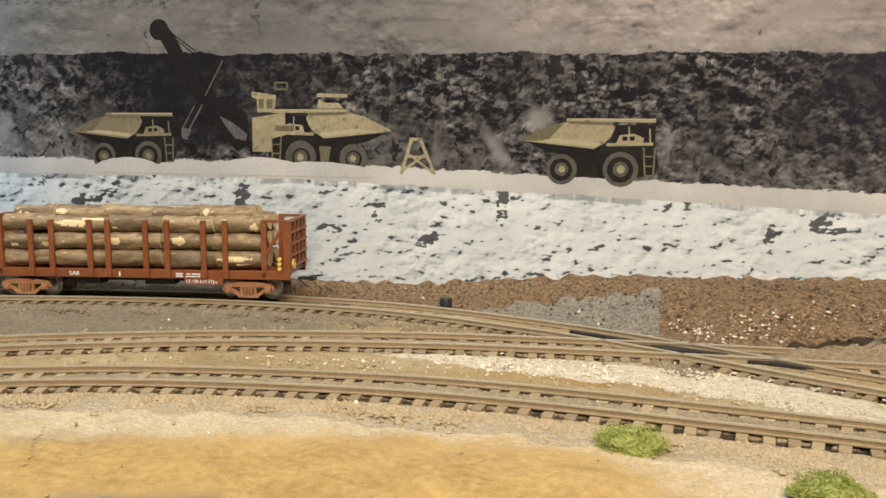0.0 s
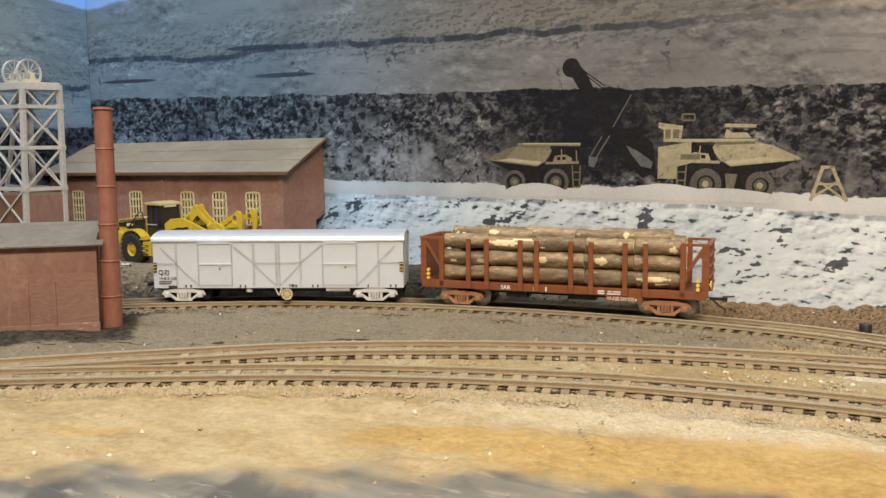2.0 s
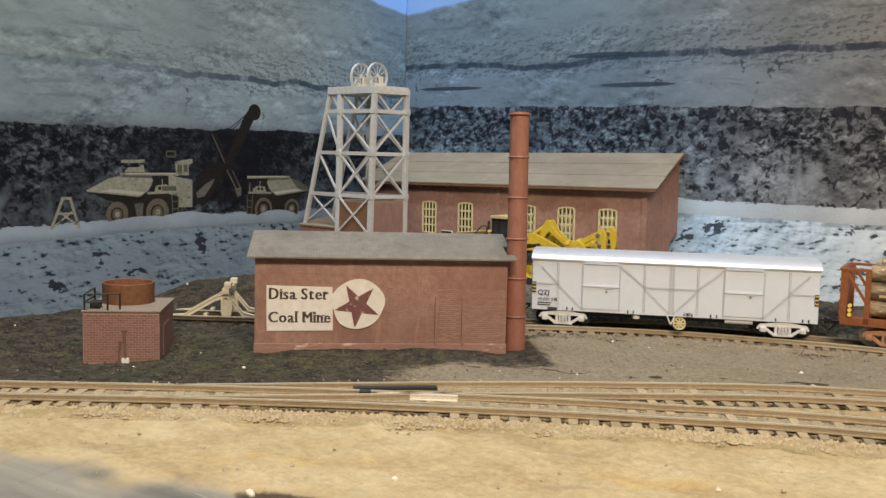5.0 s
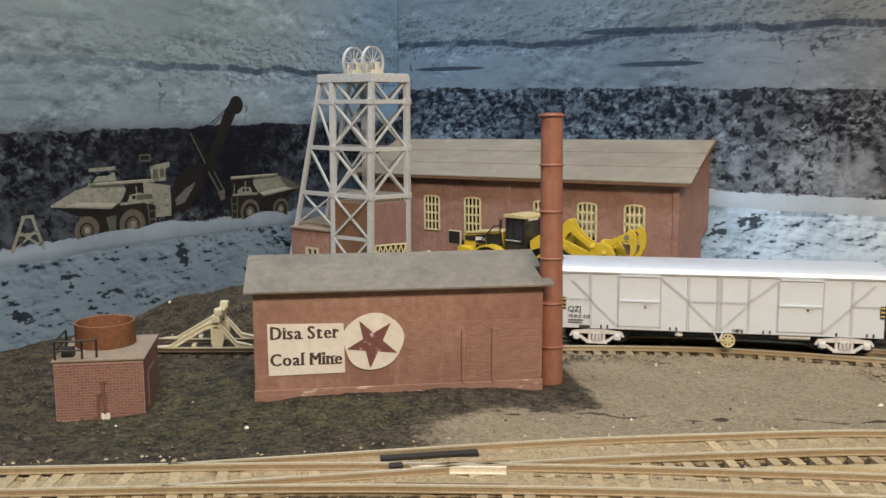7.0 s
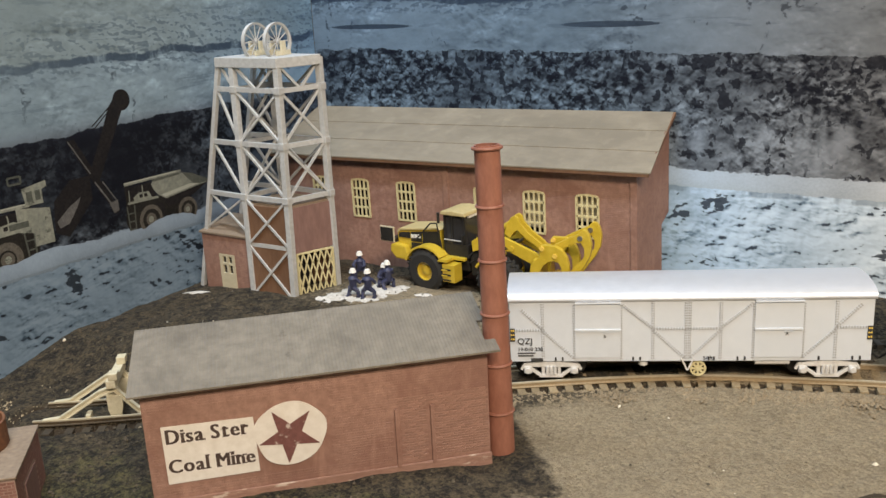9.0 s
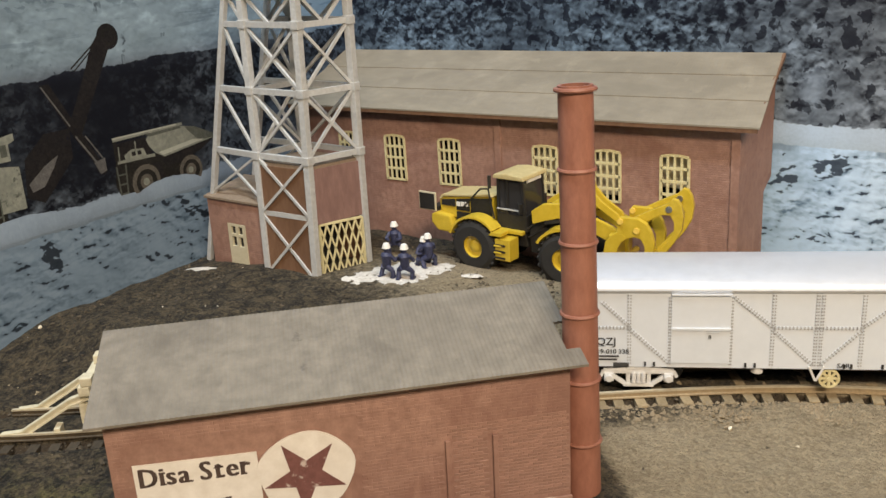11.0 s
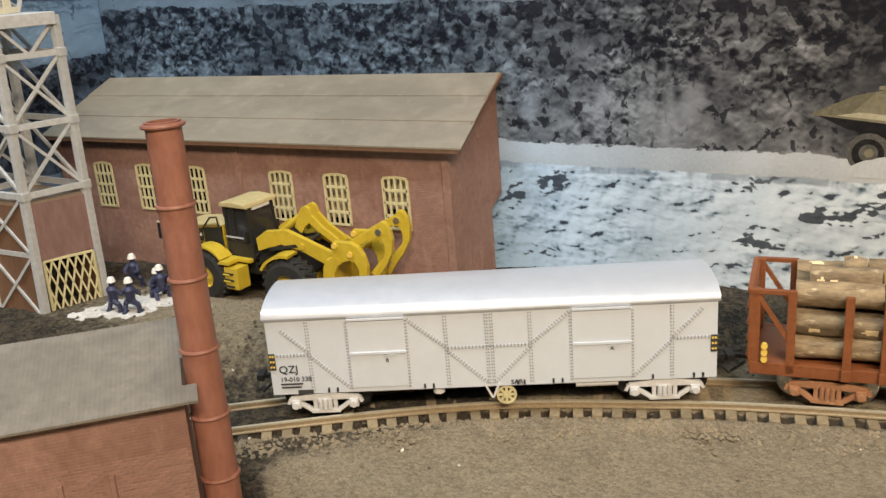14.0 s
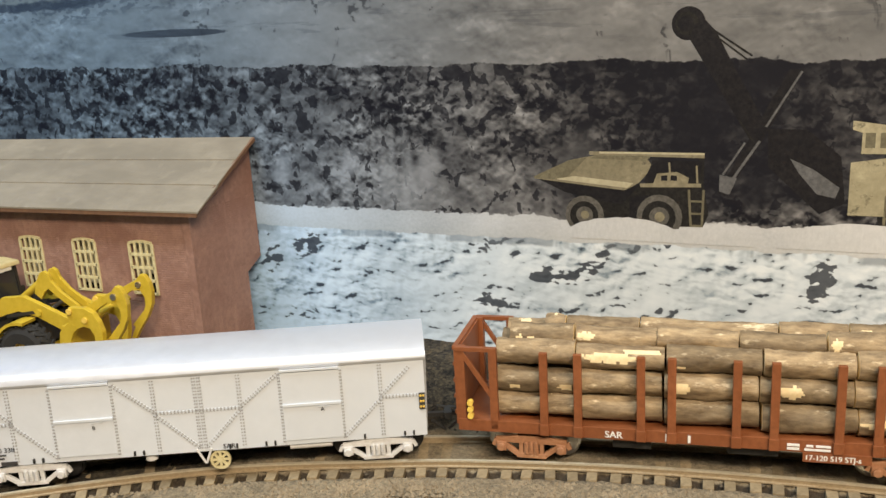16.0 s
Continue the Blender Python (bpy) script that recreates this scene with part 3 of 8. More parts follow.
    attrs["greyballast"] = np.maximum(attrs["greyballast"], 0.95 * behind + 0.5 * wob - 0.9 * step01((x + 0.25) / 0.08))
    attrs["bank"] = step01((y - sid - 0.013) / 0.008) * step01((x + 0.30) / 0.16) + 0.5 * wob
    attrs["slate"] = step01((x + 0.080 + 0.006 * n2) / 0.004) * step01((0.001 - x) / 0.002) * step01((y - sid - 0.011) / 0.004) * step01((0.437 + 0.05 * x + 0.004 * n2 - y) / 0.004)
    attrs["moss"] = blob(x, y, -0.560, 0.150, 0.075, 0.060) * 1.1 + 0.95 * blob(x, y, -0.490, 0.182, 0.065, 0.022, 44.6) + 0.25 * n2 - 0.1
    attrs["pale"] = 1.25 * blob(x, y, -0.02, 0.330, 0.085, 0.012, -4) + 0.9 * blob(x, y, 0.06, 0.302, 0.05, 0.014, -18) + 1.0 * blob(x, y, 0.01, 0.386, 0.025, 0.006, -10) + 0.25 * blob(x, y, -0.03, 0.215, 0.05, 0.012, 5) + 0.9 * blob(x, y, -0.383, 0.338, 0.020, 0.003, 13) + 0.2 * n2 - 0.05
    attrs["ochre"] = 1.2 * blob(x, y, -0.125, 0.205, 0.068, 0.026, 14) + 1.05 * blob(x, y, -0.042, 0.226, 0.055, 0.022, 5) + 0.7 * blob(x, y, -0.02, 0.195, 0.12, 0.018, 8) + 0.9 * blob(x, y, -0.03, 0.318, 0.055, 0.007, 0) + 0.85 * blob(x, y, -0.215, 0.187, 0.036, 0.013, 24) + 0.6 * blob(x, y, -0.315, 0.140, 0.030, 0.010, 30) + 0.5 * blob(x, y, -0.41, 0.082, 0.040, 0.010, 33) + 0.14 * n2 + 0.08 * n1
    crack = np.maximum((1 - step01((np.abs(y - np.interp(x, [-0.441, -0.416, -0.390, -0.365, -0.340, -0.312], [0.213, 0.238, 0.251, 0.268, 0.283, 0.302]) - 0.0015 * n2) - 0.0006) / 0.0014)) * step01((x + 0.445) / 0.004) * step01((-0.310 - x) / 0.004) * step01(0.5 + 2.2 * n1 + n2), sand_crack(x, y, n2))
    attrs["lightsand"] = step01((x + 0.36) / 0.30) * step01((yb - 0.004 - y) / 0.008) * (1 - 0.75 * step01((yb - 0.040 - y) / 0.04)) + 0.20 * n2 + 0.9 * step01((x + 0.30) / 0.2) * (1 - step01((np.minimum(da, db) - 0.010) / 0.006))
    pit = np.maximum(blob(x, y, PIT[0], PIT[1], 0.012, 0.0035, 25), 0.8 * blob(x, y, PIT[0] + 0.001, PIT[1] - 0.013, 0.006, 0.005)) * (1.1 + 0.5 * n2)
    attrs["sand"] = step01((yb - 0.028 + 0.004 * n2 - y) / 0.016)
    attrs["bed"] = 1 - step01((np.minimum(da, db) - 0.0080) / 0.006)
    # colour mask for the shade painted between the sleeper ends
    gap_shade = step01((near - 0.0094) / 0.0010) * (1 - step01((near - 0.0138) / 0.0012))
    attrs["trench"] = np.maximum(np.maximum(np.maximum(gap_shade, 0.7 * inner), crack), pit)
    z = z - 0.003 * np.clip(pit, 0, 1)
    attrs["river"] = (1 - 0.12 * step01((x + 0.30) / 0.16)) * step01((np.interp(x, RIVER_X, RIVER_Y) + 0.008 * n1 + 0.005 * n2 - y) / 0.034)
    attrs["yard"] = attrs["yard"] * (1 - 0.80 * blob(x, y, -0.540, 0.362, 0.080, 0.040))
    # the siding's overgrown end: dark dirt, with the shade there painted in
    dead_end = step01((-0.50 - x) / 0.04) * (1 - step01((ds - 0.02) / 0.02))
    attrs["yard"] = np.maximum(attrs["yard"], 0.95 * dead_end)
    nx, ny = len(xs), len(ys)
    i = np.arange(nx * ny).reshape(ny, nx)
    faces = np.stack([i[:-1, :-1], i[:-1, 1:], i[1:, 1:], i[1:, :-1]], -1).reshape(-1, 4)
    data = bpy.data.meshes.new("ground")
    data.from_pydata(np.stack([x, y, z], -1).tolist(), [], faces.tolist())
    data.shade_smooth()
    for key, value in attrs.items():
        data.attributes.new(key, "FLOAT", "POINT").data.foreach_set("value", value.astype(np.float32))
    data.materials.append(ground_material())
    return tagged(new("ground", data), "model railway scenery ground of sand, ballast and dark yard dirt", "ground", kind="structure")


build_ground()
bm = bmesh.new()
quad_box(bm, WALL_X, 0.70, -0.40, WALL_Y, -0.030, -0.012)
tagged(new("baseboard", mesh_of("baseboard", bm, BOARD)), "timber board that carries the model scenery", "baseboard", kind="structure")


# ---- printed backdrop ----
def backdrop_material(name, tint, tint_high, tint_low, mirrored=False):
    """A printed photograph of an open-cast mine: pale cliff, haul road, dark coal face, grey upper benches."""
    m, t, b = nodes_of(name)
    uv = t.nodes.new("ShaderNodeUVMap")
    uv.uv_map = "picture"
    sep = t.nodes.new("ShaderNodeSeparateXYZ")
    t.links.new(uv.outputs[0], sep.inputs[0])
    u, v0 = sep.outputs[0], sep.outputs[1]

    def both(a, c):
        return maths(t, "MULTIPLY", a, c)

    def add(*terms):
        out = terms[0]
        for term in terms[1:]:
            out = maths(t, "ADD", out, term)
        return out

    def less(a):
        return maths(t, "SUBTRACT", 1.0, a)

    def mapped(vec, sx, sy, seed=0.0):
        mp = t.nodes.new("ShaderNodeMapping")
        mp.inputs["Scale"].default_value = (sx, sy, 1)
        mp.inputs["Location"].default_value = (seed * 1.7, seed * 0.9, seed)
        t.links.new(vec, mp.inputs[0])
        return mp.outputs[0]

    def stretched(sx, sy, scale, detail=5, rough=0.65, warp=0.0, seed=0.0):
        return noise_of(t, mapped(uv.outputs[0], sx, sy, seed), scale, detail, rough, warp)

    # crooked coordinates, so that no rock is regular
    jitter = node(t, "ShaderNodeTexNoise", Scale=110, Detail=5, Roughness=0.65)
    t.links.new(uv.outputs[0], jitter.inputs["Vector"])
    shift = t.nodes.new("ShaderNodeVectorMath")
    shift.operation = "MULTIPLY_ADD"
    t.links.new(jitter.outputs["Color"], shift.inputs[0])
    shift.inputs[1].default_value = (0.006, 0.005, 0)
    t.links.new(uv.outputs[0], shift.inputs[2])

    def slope(sx, sy, scale, seed, du, dv, detail=2.5, gain=1.0):
        """Angular rock as a photograph shows it: flanks towards the light bright, the others dark."""
        pair = []
        for k in (0.0, 1.0):
            mp = t.nodes.new("ShaderNodeMapping")
            mp.inputs["Scale"].default_value = (sx, sy, 1)
            mp.inputs["Location"].default_value = (seed * 1.7 + k * du / scale, seed * 0.9 + k * dv / scale, seed)
            t.links.new(shift.outputs[0], mp.inputs[0])
            n = node(t, "ShaderNodeTexVoronoi", Scale=scale, Detail=detail, Roughness=0.62, Lacunarity=2.2)
            n.normalize = True
            t.links.new(mp.outputs[0], n.inputs["Vector"])
            pair.append(n.outputs["Distance"])
        return maths(t, "MULTIPLY_ADD", maths(t, "SUBTRACT", pair[0], pair[1]), gain, 0.5)

    def spot(cu, cv, wide, high, lean=0.0):
        """Full in the middle of a leaning ellipse, nothing outside it."""
        dv = maths(t, "SUBTRACT", v0, cv)
        a = maths(t, "DIVIDE", maths(t, "SUBTRACT", maths(t, "SUBTRACT", u, cu), both(dv, lean)), wide)
        c = maths(t, "DIVIDE", dv, high)
        return maths(t, "MAXIMUM", less(add(both(a, a), both(c, c))), 0.0)

    def spots(places):
        out = None
        for place in places:
            mark = spot(*place)
            out = mark if out is None else maths(t, "MAXIMUM", out, mark)
        return out

    wob = stretched(1, 0.3, 60, 5, 0.6)
    sag = both(maths(t, "MAXIMUM", add(u, 0.19), 0.0), 0.036)
    v = add(v0, sag, both(maths(t, "SUBTRACT", wob, 0.5), 0.005))
    soft = stretched(1, 1, 24, 5, 0.6)
    fine = stretched(1, 1.2, 700, 4, 0.7)
    patch = stretched(1, 1, 30, 3, 0.5)
    wide = stretched(0.7, 1, 11, 3, 0.5)

    # the pale lower cliff: bright rock in thin ledges, dark chips in their shade
    lit = slope(1, 2.0, 62, 1.3, 0.14, -0.32, 1.6, 2.2)
    nick = slope(1, 1.9, 150, 4.1, 0.20, -0.32, 1.0, 2.2)
    clefts = spots(((-0.0795, 0.047, 0.0036, 0.013, 0.1), (-0.2225, 0.050, 0.0046, 0.010, 0.25), (-0.303, 0.0520, 0.0060, 0.011, 0.7), (-0.318, 0.0455, 0.014, 0.0045, -0.6), (0.011, 0.0545, 0.003, 0.005, 0.0), (-0.43, 0.052, 0.0080, 0.008, 0.4), (-0.447, 0.044, 0.006, 0.010, 0.2), (0.050, 0.036, 0.003, 0.008, 0.1), (0.075, 0.042, 0.010, 0.004, -0.9), (-0.345, 0.033, 0.010, 0.004, 0.0), (-0.170, 0.034, 0.012, 0.003, 0.0), (-0.118, 0.030, 0.006, 0.006, 0.6), (-0.145, 0.044, 0.004, 0.006, 0.5)))
    shade = less(smooth(t, u, -0.40, -0.13))
    broken = smooth(t, stretched(0.8, 1.5, 34, 3, 0.55, 0.5, 21), 0.36, 0.64)
    rock = both(add(both(lit, 0.80), both(nick, 0.62), -0.71), add(0.22 if mirrored else 0.24, both(broken, 0.62 if mirrored else 0.60)))
    tone = add(rock, 0.71, both(patch, 0.42), both(shade, -0.03), both(smooth(t, u, -0.20, -0.08), 0.06), both(fine, 0.05), -0.47)
    pale = ramp(t, tone, [(0.08, (0.055, 0.075, 0.095)), (0.21, (0.20, 0.25, 0.29)), (0.33, (0.43, 0.485, 0.525)), (0.50, (0.62, 0.675, 0.715)), (0.76, (0.76, 0.80, 0.825))])
    gash = add(both(maths(t, "SUBTRACT", 0.5, nick), 1.4), both(maths(t, "SUBTRACT", 0.5, lit), 1.4), both(maths(t, "SUBTRACT", patch, 0.5), 1.0))
    pale = mix(t, both(smooth(t, add(maths(t, "MINIMUM", both(clefts, 1.3), 0.75), gash), 0.50, 0.68), 0.92), pale, (0.050, 0.055, 0.066))

    road = ramp(t, add(both(soft, 0.45), both(fine, 0.25), both(wide, 0.30)), [(0.36, (0.38, 0.385, 0.385)), (0.60, (0.58, 0.58, 0.57))])

    # the dark face: black blocks at the top, greyer rubble towards the road
    face = slope(1.0, 1.1, 88, 2.2, -0.16, -0.34, 2.0, 2.2)
    knob = slope(1, 1.3, 215, 7.7, 0.08, -0.36, 1.0, 2.2)
    low = less(smooth(t, add(v, both(maths(t, "SUBTRACT", soft, 0.5), 0.06)), 0.070, 0.112))
    left = less(smooth(t, u, -0.36, -0.26))
    drape = stretched(1.8, 0.6, 26, 3, 0.55)
    rough = smooth(t, stretched(0.9, 1.1, 30, 3, 0.55, 0.5, 27), 0.36, 0.64)
    rock = both(add(both(face, 0.80), both(knob, 0.52), -0.66), add(0.40, both(rough, 0.85)))
    tone = add(rock, 0.66, both(drape, 0.30), both(patch, 0.26), both(low, add(0.09, both(left, 0.16))), both(left, 0.085), both(fine, 0.05), -0.69)
    coal = ramp(t, tone, [(0.10, (0.008, 0.008, 0.011)), (0.25, (0.036, 0.035, 0.037)), (0.42, (0.096, 0.093, 0.093)), (0.60, (0.165, 0.160, 0.157)), (0.86, (0.29, 0.283, 0.277))])
    # black lumps with clean edges, thickest along the top
    lump = add(stretched(1.15, 1.0, 150, 3, 0.55, 0.35, 41), both(smooth(t, v, 0.080, 0.125), 0.060), both(maths(t, "SUBTRACT", patch, 0.5), 0.12))
    coal = mix(t, both(smooth(t, lump, 0.572, 0.610), 0.84), coal, (0.006, 0.006, 0.010))
    chip = stretched(1.0, 1.4, 190, 2, 0.5, 0.3, 47)
    coal = mix(t, both(both(smooth(t, chip, 0.60, 0.635), rough), 0.34), coal, (0.235, 0.232, 0.228))
    cones = both(smooth(t, stretched(1.3, 0.34, 42, 3, 0.55, 0.4, 13), 0.55, 0.72), both(smooth(t, v, 0.068, 0.074), less(smooth(t, v, 0.088, 0.108))))
    coal = mix(t, both(cones, add(0.30, both(left, 0.45))), coal, (0.30, 0.295, 0.29))
    plume = spots(((-0.372, 0.083, 0.008, 0.016, 0.35), (-0.438, 0.086, 0.007, 0.010, 0.2), (-0.405, 0.088, 0.006, 0.008, 0.3), (-0.083, 0.078, 0.006, 0.014, -0.6), (-0.062, 0.092, 0.010, 0.008, 0.0)))
    coal = mix(t, both(smooth(t, both(plume, add(both(soft, 1.2), both(drape, 1.0), -0.3)), 0.05, 1.05), 0.55), coal, (0.38, 0.37, 0.365))

    # the upper benches: soft weathered stone, a few dark cracks
    bank = slope(1, 1.7, 46, 5.5, 0.08, -0.36, 2.5, 2.6)
    pebble = slope(1, 1.5, 160, 1.4, -0.10, -0.34, 1.0, 2.0)
    worn = smooth(t, stretched(0.8, 1.4, 22, 3, 0.55, 0.5, 33), 0.36, 0.64)
    rock = both(add(both(bank, 0.55), both(pebble, 0.30), -0.425), add(0.20, both(worn, 0.62)))
    tone = add(rock, 0.40, both(soft, 0.22), both(wide, 0.40), both(fine, 0.05), -0.295)
    bench = ramp(t, tone, [(0.18, (0.070, 0.072, 0.076)), (0.36, (0.150, 0.149, 0.148)), (0.54, (0.22, 0.218, 0.215)), (0.76, (0.36, 0.355, 0.35))])
    upper = ramp(t, tone, [(0.16, (0.080, 0.075, 0.068)), (0.34, (0.155, 0.147, 0.133)), (0.54, (0.22, 0.208, 0.19)), (0.76, (0.32, 0.305, 0.28))])
    cracks = both(smooth(t, stretched(3.0, 1.0, 30, 4, 0.6, 1.2, 3), 0.60, 0.66), smooth(t, add(both(less(pebble), 0.7), both(patch, 1.2)), 0.98, 1.10))
    bench = mix(t, both(cracks, 0.85), bench, (0.045, 0.046, 0.050))

    col = mix(t, smooth(t, v, 0.0595, 0.0600), pale, road)
    rim = both(both(smooth(t, v, 0.0565, 0.0578), less(smooth(t, v, 0.0595, 0.0602))), smooth(t, stretched(1, 0.2, 45, 4), 0.47, 0.56))
    col = mix(t, both(rim, 0.1 if mirrored else 0.6), col, (0.14, 0.16, 0.18))
    foot = add(v, both(maths(t, "SUBTRACT", knob, 0.5), 0.0016))
    col = mix(t, smooth(t, foot, 0.0688, 0.0694), col, coal)
    pit = stretched(1, 0.5, 26, 4, 0.6)
    dark = both(smooth(t, u, -0.335, -0.305), less(smooth(t, u, -0.225, -0.16)))
    col = mix(t, both(both(dark, smooth(t, v, 0.069, 0.080)), add(0.62, both(smooth(t, pit, 0.4, 0.6), 0.33))), col, (0.010, 0.010, 0.014))
    edge = smooth(t, u, 0.02, 0.10)
    col = mix(t, both(both(edge, smooth(t, v, 0.074, 0.1)), 0.66), col, (0.016, 0.016, 0.026))
    lip = add(v0, both(maths(t, "SUBTRACT", stretched(1, 0.1, 40, 4), 0.5), 0.010), both(u, 0.010), both(maths(t, "SUBTRACT", fine, 0.5), 0.0014))
    col = mix(t, smooth(t, lip, 0.1235, 0.1240), col, bench)
    shelf = add(v0, both(maths(t, "SUBTRACT", stretched(1, 0.1, 22, 4), 0.5), 0.014), both(maths(t, "SUBTRACT", fine, 0.5), 0.0016), both(spot(-0.56, 0.160, 0.05, 0.03), 0.006))
    col = mix(t, smooth(t, shelf, 0.1625, 0.1634), col, upper)
    seam = both(smooth(t, shelf, 0.1592, 0.1604), less(smooth(t, shelf, 0.1632, 0.1645)))
    far_left = less(smooth(t, u, -0.30, -0.05))
    col = mix(t, both(both(seam, far_left), add(0.25, both(smooth(t, stretched(1, 0.4, 60, 5), 0.36, 0.50), 0.75))), col, (0.040, 0.045, 0.055))
    bands = spots(((-0.643, 0.1438, 0.035, 0.0017), (-0.487, 0.1430, 0.032, 0.0019), (-0.515, 0.1635, 0.030, 0.0022)))
    col = mix(t, both(smooth(t, add(bands, both(maths(t, "SUBTRACT", fine, 0.5), 0.5)), 0.15, 0.38), 0.9), col, (0.030, 0.034, 0.042))
    strata = smooth(t, add(stretched(0.6, 6.0, 34, 5, 0.65, 0.3), both(maths(t, "SUBTRACT", fine, 0.5), 0.06)), 0.57, 0.63)
    col = mix(t, both(both(strata, smooth(t, v0, 0.13, 0.14)), 0.35), col, (0.07, 0.075, 0.085))
    # blocks that crumble below the seam
    chunks = both(both(smooth(t, shelf, 0.150, 0.156), less(smooth(t, shelf, 0.176, 0.190))), smooth(t, add(nick, both(patch, 0.6)), 0.88, 0.98))
    col = mix(t, both(both(chunks, far_left), 0.6), col, (0.06, 0.065, 0.075))
    sky = add(v0, both(maths(t, "SUBTRACT", soft, 0.5), 0.01), both(u, -0.10))
    col = mix(t, smooth(t, sky, 0.270, 0.273), col, (0.30, 0.36, 0.48))
    # the colours are bluer towards the corner and pinker at the far end
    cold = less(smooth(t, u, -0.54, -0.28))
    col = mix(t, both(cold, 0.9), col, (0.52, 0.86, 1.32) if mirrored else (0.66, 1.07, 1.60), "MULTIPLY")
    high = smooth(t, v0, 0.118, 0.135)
    col = mix(t, less(high), col, mix(t, 1.0, col, tint, "MULTIPLY"))
    col = mix(t, high, col, mix(t, 1.0, col, tint_high, "MULTIPLY"))
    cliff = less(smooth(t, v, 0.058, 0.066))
    col = mix(t, cliff, col, mix(t, 1.0, col, tint_low, "MULTIPLY"))
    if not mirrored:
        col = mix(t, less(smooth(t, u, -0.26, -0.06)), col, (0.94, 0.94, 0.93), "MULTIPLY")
        # upper benches darker midway along the sheet
        mid_dark = both(high, both(smooth(t, u, -0.46, -0.33), less(smooth(t, u, -0.20, -0.06))))
        col = mix(t, both(mid_dark, 0.42), col, (0.52, 0.52, 0.52), "MULTIPLY")
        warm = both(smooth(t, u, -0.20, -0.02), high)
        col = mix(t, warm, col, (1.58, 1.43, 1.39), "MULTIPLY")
    t.links.new(col, b.inputs["Base Color"])
    b.inputs["Roughness"].default_value = 0.6
    b.inputs["Specular IOR Level"].default_value = 0.15
    bump(t, b, stretched(1, 1, 12, 3), 0.25, 0.002)
    return m


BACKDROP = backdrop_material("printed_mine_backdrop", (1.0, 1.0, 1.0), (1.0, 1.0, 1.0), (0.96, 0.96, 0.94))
# dimmer, cooler light of the west wall is multiplied into this sheet's colours
BACKDROP_BLUE = backdrop_material("printed_mine_backdrop_cool_lit", (0.46, 0.60, 0.78), (1.00, 1.40, 1.75), (0.56, 0.56, 0.54), True)


class Sheet:
    """One printed sheet on a wall: turns picture places (u, v) into places in the room."""

    def __init__(self, side):
        self.side = side

    def at(self, u, v, proud=0.0):
        if self.side == "north":
            return Vector((u, WALL_Y - 0.0015 - 0.1 * proud, v))
        return Vector((WALL_X + 0.0015 + 0.1 * proud, 0.309 - 0.93 * (u + 0.273), 0.120 + 0.95 * (v - 0.141)))


def build_sheet(side, u0, u1, v0, v1):
    sheet = Sheet(side)
    data = bpy.data.meshes.new("backdrop")
    nu, nv = 60, 24
    us, vs = np.linspace(u0, u1, nu), np.linspace(v0, v1, nv)
    verts = [sheet.at(u, v) for v in vs for u in us] + []
    faces = [(j * nu + i, j * nu + i + 1, (j + 1) * nu + i + 1, (j + 1) * nu + i) for j in range(nv - 1) for i in range(nu - 1)]
    data.from_pydata(verts, [], faces)
    layer = data.uv_layers.new(name="picture")
    flat = [(u, v) for v in vs for u in us]
    for loop in data.loops:
        layer.data[loop.index].uv = flat[loop.vertex_index]
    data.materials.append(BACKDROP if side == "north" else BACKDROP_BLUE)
    ob = tagged(new("backdrop", data), "printed photographic backdrop sheet of an open-cast coal mine", "backdrop", kind="structure")
    return sheet, ob


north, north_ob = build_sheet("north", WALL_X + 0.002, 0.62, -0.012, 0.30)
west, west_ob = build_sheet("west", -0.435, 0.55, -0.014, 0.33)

for name, dims in (("wall_north", (WALL_X - 0.05, 0.75, WALL_Y, WALL_Y + 0.05, -0.03, 0.34)), ("wall_west", (WALL_X - 0.05, WALL_X, -0.42, WALL_Y, -0.03, 0.34))):
    bm = bmesh.new()
    quad_box(bm, *dims)
    tagged(new(name, mesh_of(name, bm, BOARD, 0.002)), "board that holds the printed backdrop upright", "backdrop board", kind="structure")

# the room round the layout
for name, dims in (("room_floor", (-3, 3, -3.2, 2.2, -0.95, -0.90)), ("ceiling", (-3, 3, -3.2, 2.2, 1.5, 1.56)), ("room_wall_east", (3, 3.1, -3.2, 2.2, -0.9, 1.5)), ("room_wall_west", (-3.1, -3, -3.2, 2.2, -0.9, 1.5)), ("room_wall_south", (-3, 3, -3.3, -3.2, -0.9, 1.5)), ("room_wall_north", (-3, 3, 2.2, 2.3, -0.9, 1.5))):
    bm = bmesh.new()
    quad_box(bm, *dims)
    tagged(new(name, mesh_of(name, bm, PLASTER)), "plain plastered surface of the exhibition room", "ceiling" if name == "ceiling" else "wall", kind="structure")


# ---- tracks ----
RAIL = [(-0.001, 0), (0.001, 0), (0.001, 0.0004), (0.0003, 0.0006), (0.0003, 0.0016), (0.00055, 0.0018), (0.00055, 0.0024), (-0.00055, 0.0024), (-0.00055, 0.0018), (-0.0003, 0.0016), (-0.0003, 0.0006), (-0.001, 0.0004)]
RAIL_FOOT = RAIL_TOP - 0.0024
bm = bmesh.new()
quad_box(bm, -0.0017, 0.0017, -0.0150, 0.0150, -0.0012, RAIL_FOOT)
SLEEPER_MESH = mesh_of("sleeper", bm, SLEEPER, 0.0002)
bm = bmesh.new()
quad_box(bm, -0.0017, 0.0017, -0.0150, 0.0150, -0.0012, RAIL_FOOT)
SLEEPER_MESH_BROWN = mesh_of("sleeper", bm, SLEEPER_BROWN, 0.0002)

bm = bmesh.new()
